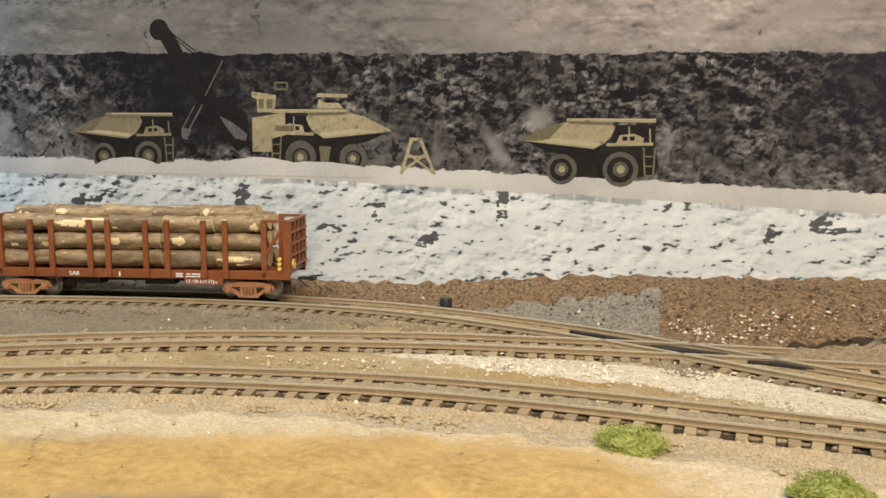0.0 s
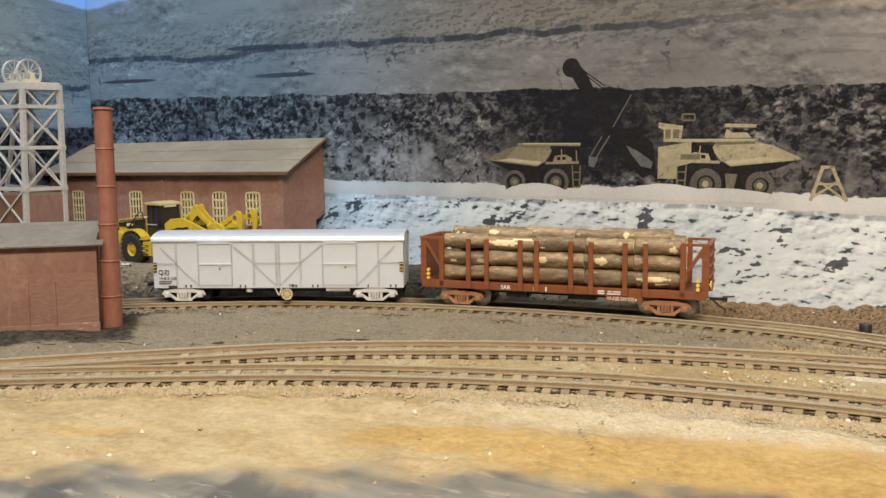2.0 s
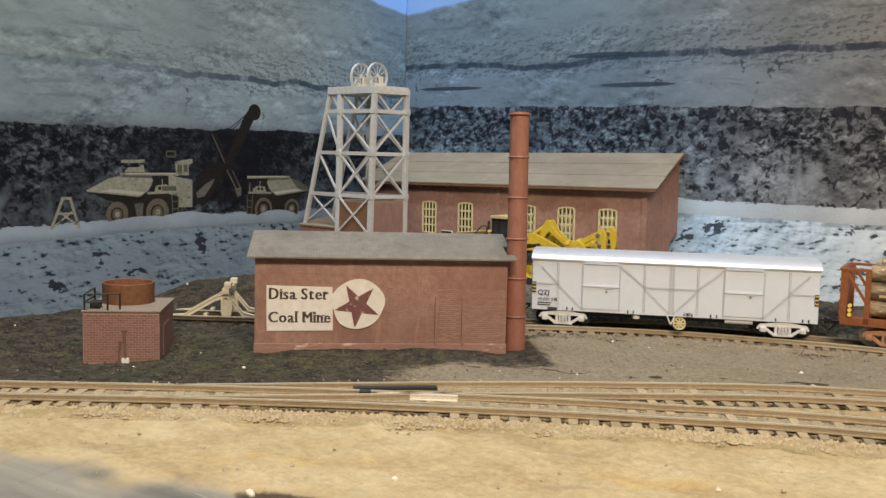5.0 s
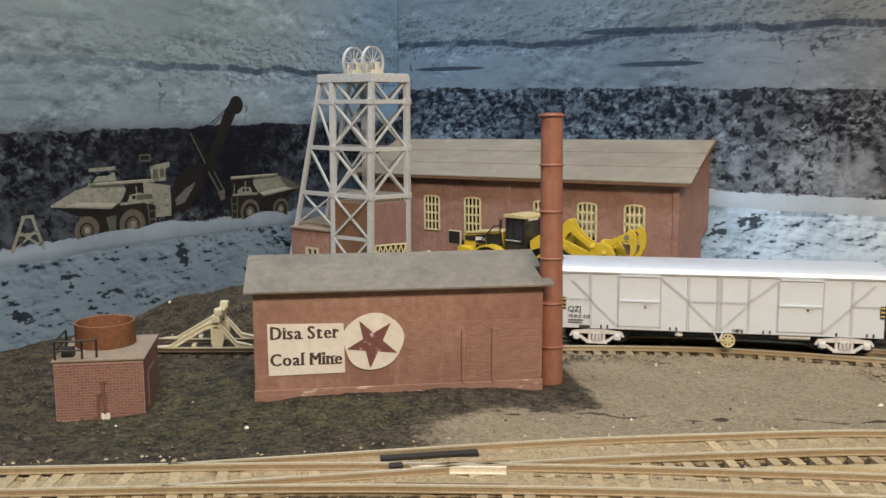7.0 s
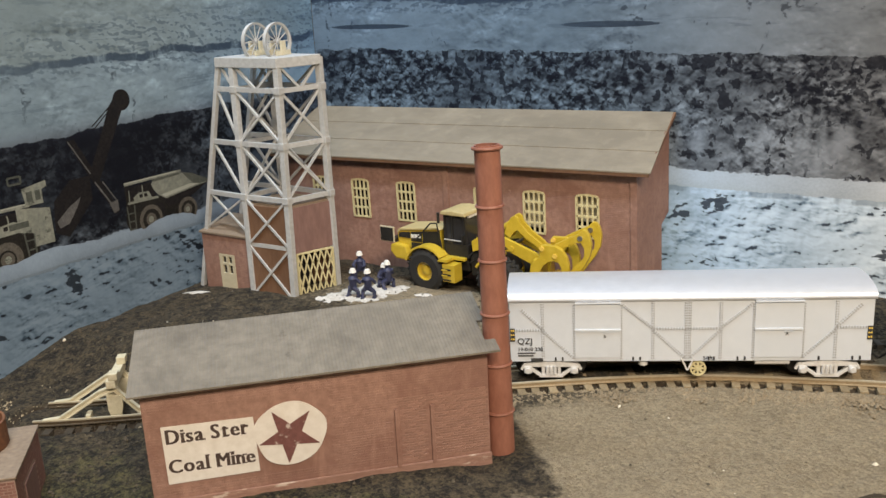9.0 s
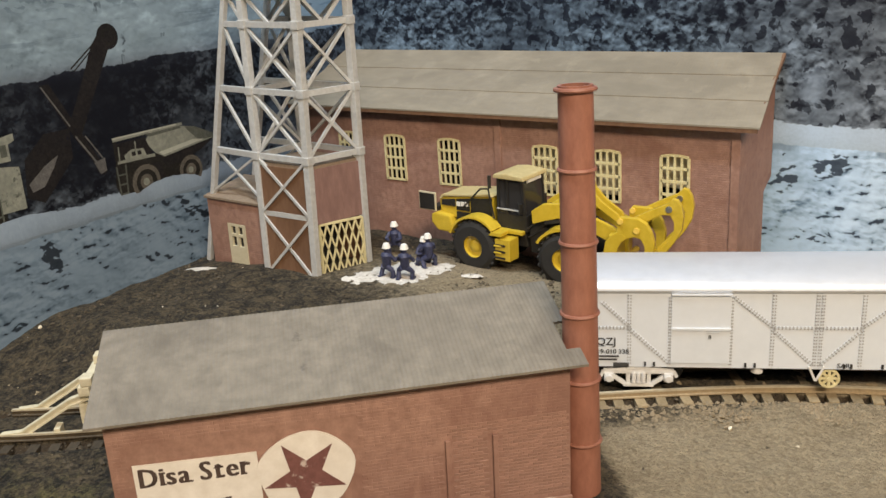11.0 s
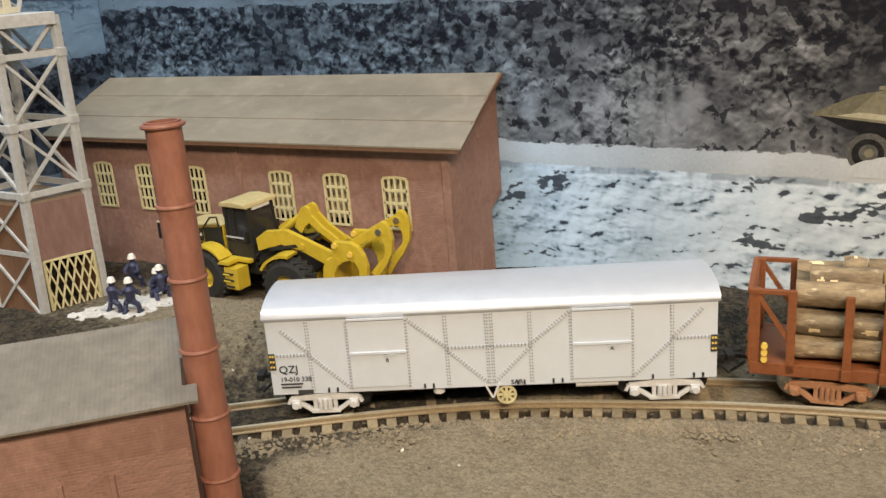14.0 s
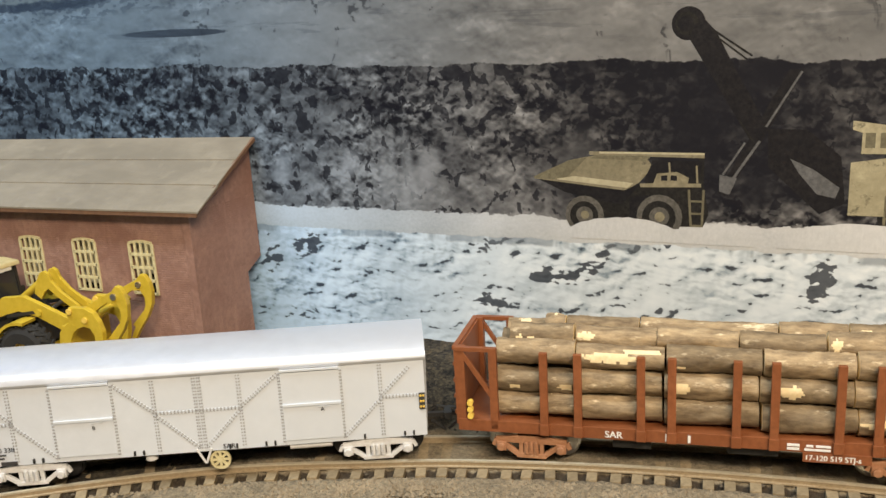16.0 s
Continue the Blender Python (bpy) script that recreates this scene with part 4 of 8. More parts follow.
quad_box(bm, -0.0017, 0.0017, -0.0150, 0.0150, -0.0012, RAIL_FOOT)
SLEEPER_MESH_DARK = mesh_of("sleeper", bm, SLEEPER_DARK, 0.0002)


def sleepers(parent, path, every=0.0072, start=0.0, data=SLEEPER_MESH, sunk=-9.0):
    run, due = 0.0, start
    for a, b in zip(path, path[1:]):
        step = (b - a).length
        while due <= run + step:
            p = a.lerp(b, (due - run) / step)
            turn = math.degrees(math.atan2((b - a).y, (b - a).x))
            piece("sleeper", SLEEPER_MESH_DARK if p.x < sunk + 0.02 else data, parent, pose(p.x + random.uniform(-0.0005, 0.0005), p.y + random.uniform(-0.0004, 0.0004), random.uniform(-0.0004, 0.0001) - (0.0012 if p.x < sunk else 0), 0, 0, turn + random.uniform(-3, 3)))
            due += every
        run += step


def rails(parent, path, offs=(-0.00875, 0.00875), cut=None):
    for off in offs:
        line = aside(path, off)
        if cut:
            line = line[cut[0]:cut[1]]
        shaded_run = [p for p in line if p.x < -0.515]
        clean = [p for p in line if p.x >= -0.515] if path is SIDING else line
        for run, tint in ((clean, RAIL_SIDE), (shaded_run + clean[:1], RAIL_GRIMY_SHADE)) if path is SIDING else ((clean, RAIL_SIDE),):
            bm = bmesh.new()
            sweep(bm, [p + Vector((0, 0, RAIL_FOOT)) for p in run], RAIL)
            for f in bm.faces:
                f.material_index = 1 if min(v.co.z for v in f.verts) > RAIL_FOOT + 0.0017 else 0
            part("rail", bm, [tint, RAIL_HEAD], parent)


def track(label, path, **how):
    th = thing("railway_track", label, "railway track", group="tracks")
    sleepers(th, path, **how)
    rails(th, path)
    return th


def turnout(label):
    """Common track, both routes and the frog, as one thing."""
    th = thing("railway_turnout", label, "railway turnout", group="tracks")
    sleepers(th, COMMON)
    sleepers(th, TRACK_A, start=0.003)
    far = [p for p in TRACK_B if min((p - q).length for q in TRACK_A) > 0.0165]
    sleepers(th, far, start=0.001)
    for path, offs in ((COMMON, (-0.00875, 0.00875)), (TRACK_A, (-0.00875, 0.00875)), (TRACK_B, (-0.00875, 0.00875))):
        rails(th, path, offs)
    # dark guard plate and pale check rails beside the frog
    line = aside(TRACK_A, 0.0052)[17:26]
    bm = bmesh.new()
    sweep(bm, [p + Vector((0, 0, RAIL_FOOT)) for p in line], [(-0.0019, 0), (0.0019, 0), (0.0019, 0.0014), (-0.0019, 0.0014)])
    part("guard_plate", bm, BLACK, th, "black guard plate")
    for path, off, i, j in ((TRACK_A, -0.0062, 19, 28), (TRACK_B, 0.0062, 19, 27), (TRACK_B, -0.0066, 18, 27)):
        bm = bmesh.new()
        sweep(bm, [p + Vector((0, 0, RAIL_FOOT)) for p in aside(path, off)[i:j]], RAIL)
        part("check_rail", bm, STONE_PALE if off > 0 else RAIL_SIDE, th)
    p = aside(TRACK_A, -0.0045)[18]
    bm = bmesh.new()
    quad_box(bm, -0.0022, 0.0022, -0.0016, 0.0016, 0, 0.0026, pose(p.x, p.y, RAIL_FOOT, 0, 0, 45))
    part("frog_block", bm, BLACK, th, bevel=0.0003)
    return th


turnout("dusty model turnout whose two tracks curve away side by side")
side = track("siding track under the two wagons", SIDING, data=SLEEPER_MESH_BROWN, sunk=-0.50)
# dark tie plates where the siding crosses the curved track
for x, y, turn, long, wide in ((-0.020, 0.3805, -24, 0.036, 0.0030), (0.000, 0.3660, -12, 0.030, 0.0030), (0.012, 0.3655, -20, 0.030, 0.0036), (0.034, 0.3745, -2, 0.050, 0.0030), (0.046, 0.3520, -14, 0.026, 0.0046), (0.022, 0.3500, -24, 0.030, 0.0026)):
    bm = bmesh.new()
    quad_box(bm, -long / 2, long / 2, -wide / 2, wide / 2, RAIL_FOOT - 0.0002, RAIL_FOOT + 0.0011, pose(x, y, 0, 0, 0, turn))
    part("guard_plate", bm, BLACK, side, "black guard plate", bevel=0.0003)


# ---- what the backdrop shows in flat print ----
PRINT_CREAM = surface("printed_cream", (0.25, 0.222, 0.140), (0.43, 0.385, 0.255), (0.10, 0.09, 0.060), 0.006, rough=0.55, relief=0, wear=0.56)
PRINT_SHADE = surface("printed_shade", (0.10, 0.09, 0.06), (0.19, 0.17, 0.11), (0.06, 0.05, 0.04), 0.004, rough=0.55, relief=0, wear=0.64)
PRINT_BLACK = surface("printed_black", (0.008, 0.008, 0.010), (0.024, 0.022, 0.022), (0.045, 0.042, 0.040), 0.004, rough=0.55, relief=0, wear=0.68)
PRINT_DIM = surface("printed_dim", (0.009, 0.009, 0.009), (0.030, 0.028, 0.025), (0.10, 0.09, 0.075), 0.003, rough=0.55, relief=0, wear=0.62)
PRINT_LIT = surface("printed_lit_rim", (0.34, 0.305, 0.20), (0.45, 0.41, 0.28), None, 0.004, rough=0.55, relief=0)
PRINT_DULL = surface("printed_dull_cream", (0.145, 0.128, 0.084), (0.285, 0.252, 0.165), (0.08, 0.072, 0.052), 0.007, rough=0.55, relief=0, wear=0.62)
PRINT_TYRE = surface("printed_tyre", (0.060, 0.056, 0.048), (0.145, 0.136, 0.118), (0.20, 0.19, 0.16), 0.003, rough=0.55, relief=0, wear=0.64)
PRINT_GREY = surface("printed_grey", (0.07, 0.070, 0.070), (0.15, 0.15, 0.15), (0.04, 0.04, 0.042), 0.004, rough=0.55, relief=0, wear=0.6)


def printed(name, sheet, parent, outlines, material, proud=0.0003):
    """Flat shapes of one ink on a sheet; outlines in picture metres."""
    bm = bmesh.new()
    for k, line in enumerate(outlines):
        bm.faces.new([bm.verts.new(sheet.at(u, v, 0.35 * (proud + 0.00010 * k))) for u, v in line])
    bm.normal_update()
    bmesh.ops.triangulate(bm, faces=bm.faces)
    data = bpy.data.meshes.new(name)
    bm.to_mesh(data)
    bm.free()
    data.materials.append(material)
    ob = new(name, data)
    ob.parent = parent
    return ob


def ring(u, v, r, n=20, squash=1.0):
    return [(u + r * math.cos(i * math.tau / n), v + squash * r * math.sin(i * math.tau / n)) for i in range(n)]


def strip(p, q, w):
    (a, b), (c, d) = p, q
    n = math.hypot(c - a, d - b)
    x, y = -(d - b) / n * w / 2, (c - a) / n * w / 2
    return [(a + x, b + y), (a - x, b - y), (c - x, d - y), (c + x, d + y)]


def printed_truck(sheet, parent, u, v, size, way=1, tall=False, tint=None):
    """A dump truck seen from the side; u, v: under its rear wheel's hub, way: +1 when it heads to larger u."""
    def place(line):
        return [(u + way * size * a / 1000, v + size * b / 1000) for a, b in line]
    tint = tint or PRINT_CREAM
    wheels = ((0, 0, 7.8), (29.5, 0.4, 8.8))
    printed("printed_truck", sheet, parent, [place([(-4, 14), (27, 12.5), (46, 13), (48, 2), (46, -3), (4, -4), (-2, 5)])], PRINT_DIM, 0.0003)
    printed("printed_truck", sheet, parent, [place([(26.5, 22.5), (45.8, 22.5), (45.8, 12.5), (24, 12.5)])], PRINT_DIM, 0.0004)
    printed("printed_truck", sheet, parent, [place(line) for line in ([(-21.5, 15.2), (17, 10.6), (22, 13.0), (15, 4.8), (6, 6.0), (-8, 9.0)], [(18, 8), (26, 9), (25, -4), (18, -4)])], PRINT_BLACK, 0.0005)
    # the skip: a pan that tapers to the rear, with a rim along its top
    printed("printed_truck", sheet, parent, [place(line) for line in ([(-21, 15.0), (-6, 22.0), (4, 24), (25, 22.6), (27, 20.0), (21.5, 13.5), (16, 10.4), (-20.5, 14.2)], [(2, 24.2), (46, 23.6), (46, 25.6), (2, 25.6)], strip((22, 12.6), (45, 13.2), 1.5))], tint, 0.0007)
    printed("printed_truck", sheet, parent, [place(line) for line in (strip((6, 25.2), (46, 25.2), 0.8), [(-12, 14.2), (17, 11.4), (19.6, 13.4), (-4, 15.6)])], PRINT_LIT, 0.0015)
    printed("printed_truck", sheet, parent, [place([(4, 24.2), (26, 23.8), (24, 22.2), (3, 22.8)])], PRINT_SHADE, 0.00151)
    if not tall:
        printed("printed_truck", sheet, parent, [place(line) for line in ([(-21, 15.0), (-6, 22.0), (1, 23.2), (-3.0, 19.0), (-8, 14.2), (-20.5, 14.2)],)], PRINT_SHADE, 0.00152)
        printed("printed_truck", sheet, parent, [place(line) for line in ([(44.0, 23.6), (46, 23.6), (46, 14.0), (45.0, 13.0)],)], PRINT_DIM, 0.00153)
    else:
        printed("printed_truck", sheet, parent, [place(line) for line in ([(12.3, 6.2), (19, 6.5), (18, -4.6), (14.3, -3.6)], strip((39.5, -3.2), (49.5, -3.6), 1.3))], PRINT_SHADE, 0.00154)
    printed("printed_truck", sheet, parent, [place([(26.8, 22.3), (45.4, 22.5), (44.6, 17.6), (40.0, 14.2), (23.4, 14.0)])], PRINT_BLACK, 0.00156)
    printed("printed_truck", sheet, parent, [place(line) for line in ([(28.5, 17.4), (36.0, 18.2), (40.5, 16.0), (40.0, 13.4), (27.0, 13.4)], strip((33, 21.8), (33.4, 17), 0.7), strip((43.2, 20.8), (43.6, 14), 0.7))], tint, 0.00158)
    printed("printed_truck", sheet, parent, [place(line) for line in ([(30.0, 16.6), (32.4, 16.8), (32.4, 14.8), (30.0, 14.6)], [(33.6, 16.8), (36.0, 16.8), (36.0, 14.8), (33.6, 14.8)])], PRINT_BLACK, 0.00160)
    # a grille of bars ahead of the front wheel
    printed("printed_truck", sheet, parent, [place(line) for line in (strip((40.5, 11.5), (41.5, -3), 0.9), strip((46.0, 11.5), (45.6, -3), 0.9), strip((40.5, 7), (46, 7), 0.8), strip((41, 2.2), (46, 2.2), 0.8), strip((41, -2.6), (46, -2.6), 0.9))], PRINT_SHADE, 0.00162)
    for a, b, r in wheels:
        printed("printed_wheel", sheet, parent, [place(ring(a, b, r))], PRINT_TYRE, 0.0017)
        printed("printed_wheel", sheet, parent, [place(ring(a - 0.2, b - 0.2, r * (0.58 if tall else 0.74)))], PRINT_DIM, 0.0018)
        printed("printed_wheel", sheet, parent, [place(ring(a, b, r * 0.44))], PRINT_TYRE, 0.0020)
        printed("printed_wheel", sheet, parent, [place(ring(a + 0.2, b, r * 0.22))], tint, 0.0022)
    if tall:
        printed("printed_cab", sheet, parent, [place(line) for line in ([(43, 33), (57, 35), (57, 32), (54, 31), (54, 24), (44, 24)], [(38, 24), (57, 21), (57, 3), (46, 3), (46, 10), (38, 12)], [(5, 26), (20, 26), (19, 31), (15, 29), (8, 29)], [(3, 31.6), (20, 32), (20, 34), (3, 33.4)])], PRINT_CREAM, 0.0026)
        printed("printed_cab", sheet, parent, [place(line) for line in ([(45, 31), (48.5, 31), (48.5, 26), (45, 26)], [(50, 31), (53, 31), (53, 26), (50, 26)], [(33, 17), (44, 17), (44, 14), (33, 14)], strip((36.5, 36), (43.5, 36), 1.0), strip((36.5, 39.5), (43.5, 39.5), 1.0), strip((36.5, 36), (36.5, 39.5), 1.0), strip((43.5, 36), (43.5, 39.5), 1.0))], PRINT_SHADE, 0.0034)


def printed_scene(sheet, parent):
    printed_truck(sheet, parent, -0.3065, 0.0704, 0.94, tint=PRINT_DULL)
    printed_truck(sheet, parent, -0.0500, 0.0674, 0.98)
    printed_truck(sheet, parent, -0.1590, 0.0710, 1.0, -1, True)
    # face shovel behind the lorries: head wheel, boom, ropes, stick and bucket
    printed("printed_shovel", sheet, parent, [ring(-0.2697, 0.1391, 0.0057, 22)], PRINT_BLACK, 0.0003)
    printed("printed_shovel", sheet, parent, [ring(-0.2702, 0.1391, 0.0040, 18)], PRINT_DIM, 0.0005)
    printed("printed_shovel", sheet, parent, [ring(-0.2706, 0.1391, 0.0027, 14)], PRINT_BLACK, 0.0007)
    printed("printed_shovel", sheet, parent, [[(-0.2690, 0.1335), (-0.2680, 0.1385), (-0.2640, 0.1400), (-0.2604, 0.1361), (-0.2545, 0.1247), (-0.2420, 0.1025), (-0.2474, 0.0977)]], PRINT_BLACK, 0.0006)
    printed("printed_shovel", sheet, parent, [[(-0.2425, 0.1030), (-0.2300, 0.1030), (-0.2190, 0.0940), (-0.2170, 0.0780), (-0.2250, 0.0740), (-0.2420, 0.0900)]], PRINT_BLACK, 0.0004)
    printed("printed_shovel", sheet, parent, [[(-0.2365, 0.1230), (-0.2318, 0.1230), (-0.2445, 0.0985), (-0.2560, 0.0790), (-0.2585, 0.0805), (-0.2490, 0.0985)]], PRINT_BLACK, 0.0008)
    printed("printed_shovel", sheet, parent, [strip((-0.2620, 0.1370), (-0.2485, 0.1277), 0.0007), strip((-0.2605, 0.1345), (-0.2500, 0.1265), 0.0006), strip((-0.2520, 0.1060), (-0.2470, 0.0985), 0.0006)], PRINT_DIM, 0.0010)
    printed("printed_shovel", sheet, parent, [strip((-0.2325, 0.1223), (-0.2432, 0.1037), 0.0007), strip((-0.2450, 0.0989), (-0.2533, 0.0858), 0.0009), strip((-0.2498, 0.0983), (-0.2569, 0.0869), 0.0007)], PRINT_GREY, 0.0012)
    printed("printed_shovel", sheet, parent, [[(-0.2580, 0.0869), (-0.2521, 0.0857), (-0.2545, 0.0798), (-0.2580, 0.0809)], [(-0.2350, 0.0930), (-0.2272, 0.0893), (-0.2189, 0.0833), (-0.2201, 0.0797), (-0.2260, 0.0809), (-0.2320, 0.0881)]], PRINT_GREY, 0.0014)
    printed("printed_trestle", sheet, parent, [strip((-0.1330, 0.0635), (-0.1275, 0.081), 0.0018), strip((-0.1150, 0.0635), (-0.1225, 0.081), 0.0018), strip((-0.1285, 0.0815), (-0.1215, 0.0815), 0.0016), strip((-0.1305, 0.0725), (-0.1185, 0.0725), 0.0012), strip((-0.1330, 0.0645), (-0.1205, 0.0735), 0.0012), strip((-0.1160, 0.0645), (-0.1285, 0.0735), 0.0012)], PRINT_CREAM)
    # heaps along the haul road
    for u, w, h in ((-0.292, 0.020, 0.0045), (-0.212, 0.026, 0.0055), (-0.180, 0.030, 0.0035), (-0.262, 0.016, 0.0018)):
        top = [(u - w + 2 * w * i / 18, 0.0656 + h * (math.sin(math.pi * i / 18) ** 0.7) + 0.0006 * noise.noise((u * 90, i * 0.9, 4))) for i in range(19)]
        heap = printed("printed_heap", sheet, parent, [[(u + w, 0.0612), (u - w, 0.0612)] + top], BACKDROP if sheet.side == "north" else BACKDROP_BLUE, 0.0034 + u * 0.001)
        layer = heap.data.uv_layers.new(name="picture")
        for loop in heap.data.loops:
            q = heap.data.vertices[loop.vertex_index].co
            k = q.x if sheet.side == "north" else -0.273 - (q.y - 0.309) / 0.93
            g = q.z if sheet.side == "north" else 0.141 + (q.z - 0.120) / 0.95
            layer.data[loop.index].uv = (k, 0.0622 + 0.45 * (g - 0.0612))


printed_scene(north, north_ob)
# the corner sheet repeats the picture, with the corner's cool light in its colours
PRINT_CREAM = surface("printed_cool_lit_cream", (0.16, 0.175, 0.155), (0.32, 0.335, 0.285), (0.05, 0.056, 0.05), 0.006, rough=0.55, relief=0, wear=0.56)
PRINT_DULL = surface("printed_cool_lit_dull_cream", (0.13, 0.145, 0.130), (0.27, 0.285, 0.245), (0.07, 0.075, 0.07), 0.009, rough=0.55, relief=0, wear=0.62)
PRINT_LIT = surface("printed_cool_lit_rim", (0.30, 0.32, 0.28), (0.38, 0.40, 0.35), None, 0.004, rough=0.55, relief=0)
PRINT_SHADE = surface("printed_cool_shade", (0.055, 0.062, 0.055), (0.11, 0.12, 0.105), (0.03, 0.035, 0.03), 0.004, rough=0.55, relief=0, wear=0.64)
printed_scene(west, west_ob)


# ---- wagons ----
def wheelset(bogie, x, width, tread):
    bm = bmesh.new()
    for y in (-0.0083, 0.0083):
        s = 1 if y > 0 else -1
        turn = Matrix.Rotation(radians(-90 * s), 3, "X")
        lathe(bm, [(0.0010, -0.0002), (0.0036, -0.0002), (0.0048, 0.0), (0.0048, 0.0012), (0.0056, 0.0014), (0.0056, 0.0020), (0.0012, 0.0020)], 20, (x, y + s * 0.0011, 0.0048), turn @ Matrix.Diagonal((1, 1, -1)))
    rod(bm, (x, -0.0105, 0.0048), (x, 0.0105, 0.0048), 0.0007, 8)
    part("wheelset", bm, tread, bogie, rounded=True)


def bogie_frame(bogie, y, material, solid):
    """Cast side frame: top bar, sloped arms, a spring nest between the columns, an axle box at each end."""
    s = 1 if y > 0 else -1
    k, thick = (0.92, 0.0017) if solid else (0.86, 0.0014)
    side = part("side_frame", bmesh.new(), material, bogie)
    bm = bmesh.new()
    beam(bm, (-0.0116, y, 0.0074 * k), (0.0116, y, 0.0074 * k), 0.0015, thick)
    for q in (-1, 1):
        beam(bm, (q * 0.0100, y, 0.0066 * k), (q * 0.0046, y, 0.0022 * k), 0.0014, thick)
        beam(bm, (q * 0.0106, y, 0.0076 * k), (q * 0.0040, y, 0.0088 * k), 0.0013, thick * 0.7)
        beam(bm, (q * 0.0034, y, 0.0018 * k), (q * 0.0034, y, 0.0088 * k), 0.0014, thick * 0.8)
        beam(bm, (q * 0.0116, y, 0.0074 * k), (q * 0.0126, y, 0.0050 * k), 0.0013, thick * 0.8)
    beam(bm, (-0.0050, y, 0.0018 * k), (0.0050, y, 0.0018 * k), 0.0016, thick)
    beam(bm, (-0.0040, y, 0.0088 * k), (0.0040, y, 0.0088 * k), 0.0014, 0.0010)
    side.data = mesh_of("side_frame", bm, material, 0.00018)
    for q in (-1, 1):
        bm = bmesh.new()
        ya, yb = sorted((y - s * 0.0006, y + s * 0.0013))
        quad_box(bm, q * 0.0098 - 0.0016, q * 0.0098 + 0.0016, ya, yb, 0.0034 * k, 0.0070 * k)
        rod(bm, (q * 0.0098, y + s * 0.0010, 0.0050 * k), (q * 0.0098, y + s * 0.0022, 0.0050 * k), 0.0013, 12)
        part("axle_box", bm, material, side, bevel=0.0003)
    bm = bmesh.new()
    for x in (-0.0016, 0, 0.0016):
        rod(bm, (x, y + s * 0.0006, 0.0026 * k), (x, y + s * 0.0006, 0.0074 * k), 0.00060, 8)
        for i in range(5):
            lathe(bm, [(0.00085, 0.0), (0.00085, 0.0004)], 8, (x, y + s * 0.0006, (0.0029 + 0.0009 * i) * k))
    part("spring", bm, material, side)


def bogie(parent, x, y, material, solid, wheel_metal):
    bg = part("bogie", bmesh.new(), BLACK, parent)
    bm = bmesh.new()
    quad_box(bm, -0.0045, 0.0045, -0.0095, 0.0095, 0.0062, 0.0088)
    quad_box(bm, -0.0095, 0.0095, -0.0022, 0.0022, 0.0064, 0.0080)
    bg.data = mesh_of("bogie", bm, BLACK, 0.0002)
    bg.matrix_basis = pose(x, y, 0)
    for q in (-1, 1):
        wheelset(bg, q * 0.0098, 0.0165, wheel_metal)
        bogie_frame(bg, q * 0.0143, material, solid)
    return bg


def coupler(parent, x, y, s):
    bm = bmesh.new()
    beam(bm, (x, y, 0.0085), (x + s * 0.0075, y, 0.0085), 0.0016, 0.0014)
    quad_box(bm, min(x + s * 0.0065, x + s * 0.0090), max(x + s * 0.0065, x + s * 0.0090), y - 0.0028, y + 0.0028, 0.0076, 0.0098)
    rod(bm, (x + s * 0.0070, y + 0.0018, 0.0092), (x + s * 0.0125, y + 0.0014, 0.0100), 0.0005, 6)
    rod(bm, (x + s * 0.0020, y - 0.0060, 0.0090), (x + s * 0.0065, y - 0.0050, 0.0048), 0.0005, 6)
    part("coupler", bm, BLACK, parent)


def strap(parent, p, q, y, s, w=0.0011, rivets=True):
    """A riveted strap on a side wall, from p to q in (x, z)."""
    bm = bmesh.new()
    (a, b), (c, d) = p, q
    beam(bm, (a, y, b), (c, y, d), w, 0.00012, (0, 1, 0))
    base = len(bm.faces)
    if rivets:
        n = max(2, int(math.hypot(c - a, d - b) / 0.0011))
        nx, nz = -(d - b), c - a
        k = math.hypot(nx, nz)
        for i in range(n):
            t = (i + 0.5) / n
            for e in (-1, 1):
                x, z = a + (c - a) * t + e * nx / k * w * 0.36, b + (d - b) * t + e * nz / k * w * 0.36
                quad_box(bm, x - 0.00022, x + 0.00022, y - 0.00026, y + 0.00026, z - 0.00022, z + 0.00022)
    bm.faces.ensure_lookup_table()
    for f in bm.faces[base:]:
        f.material_index = 1
    part("strap", bm, [VAN_SILVER, VAN_LINE], parent)


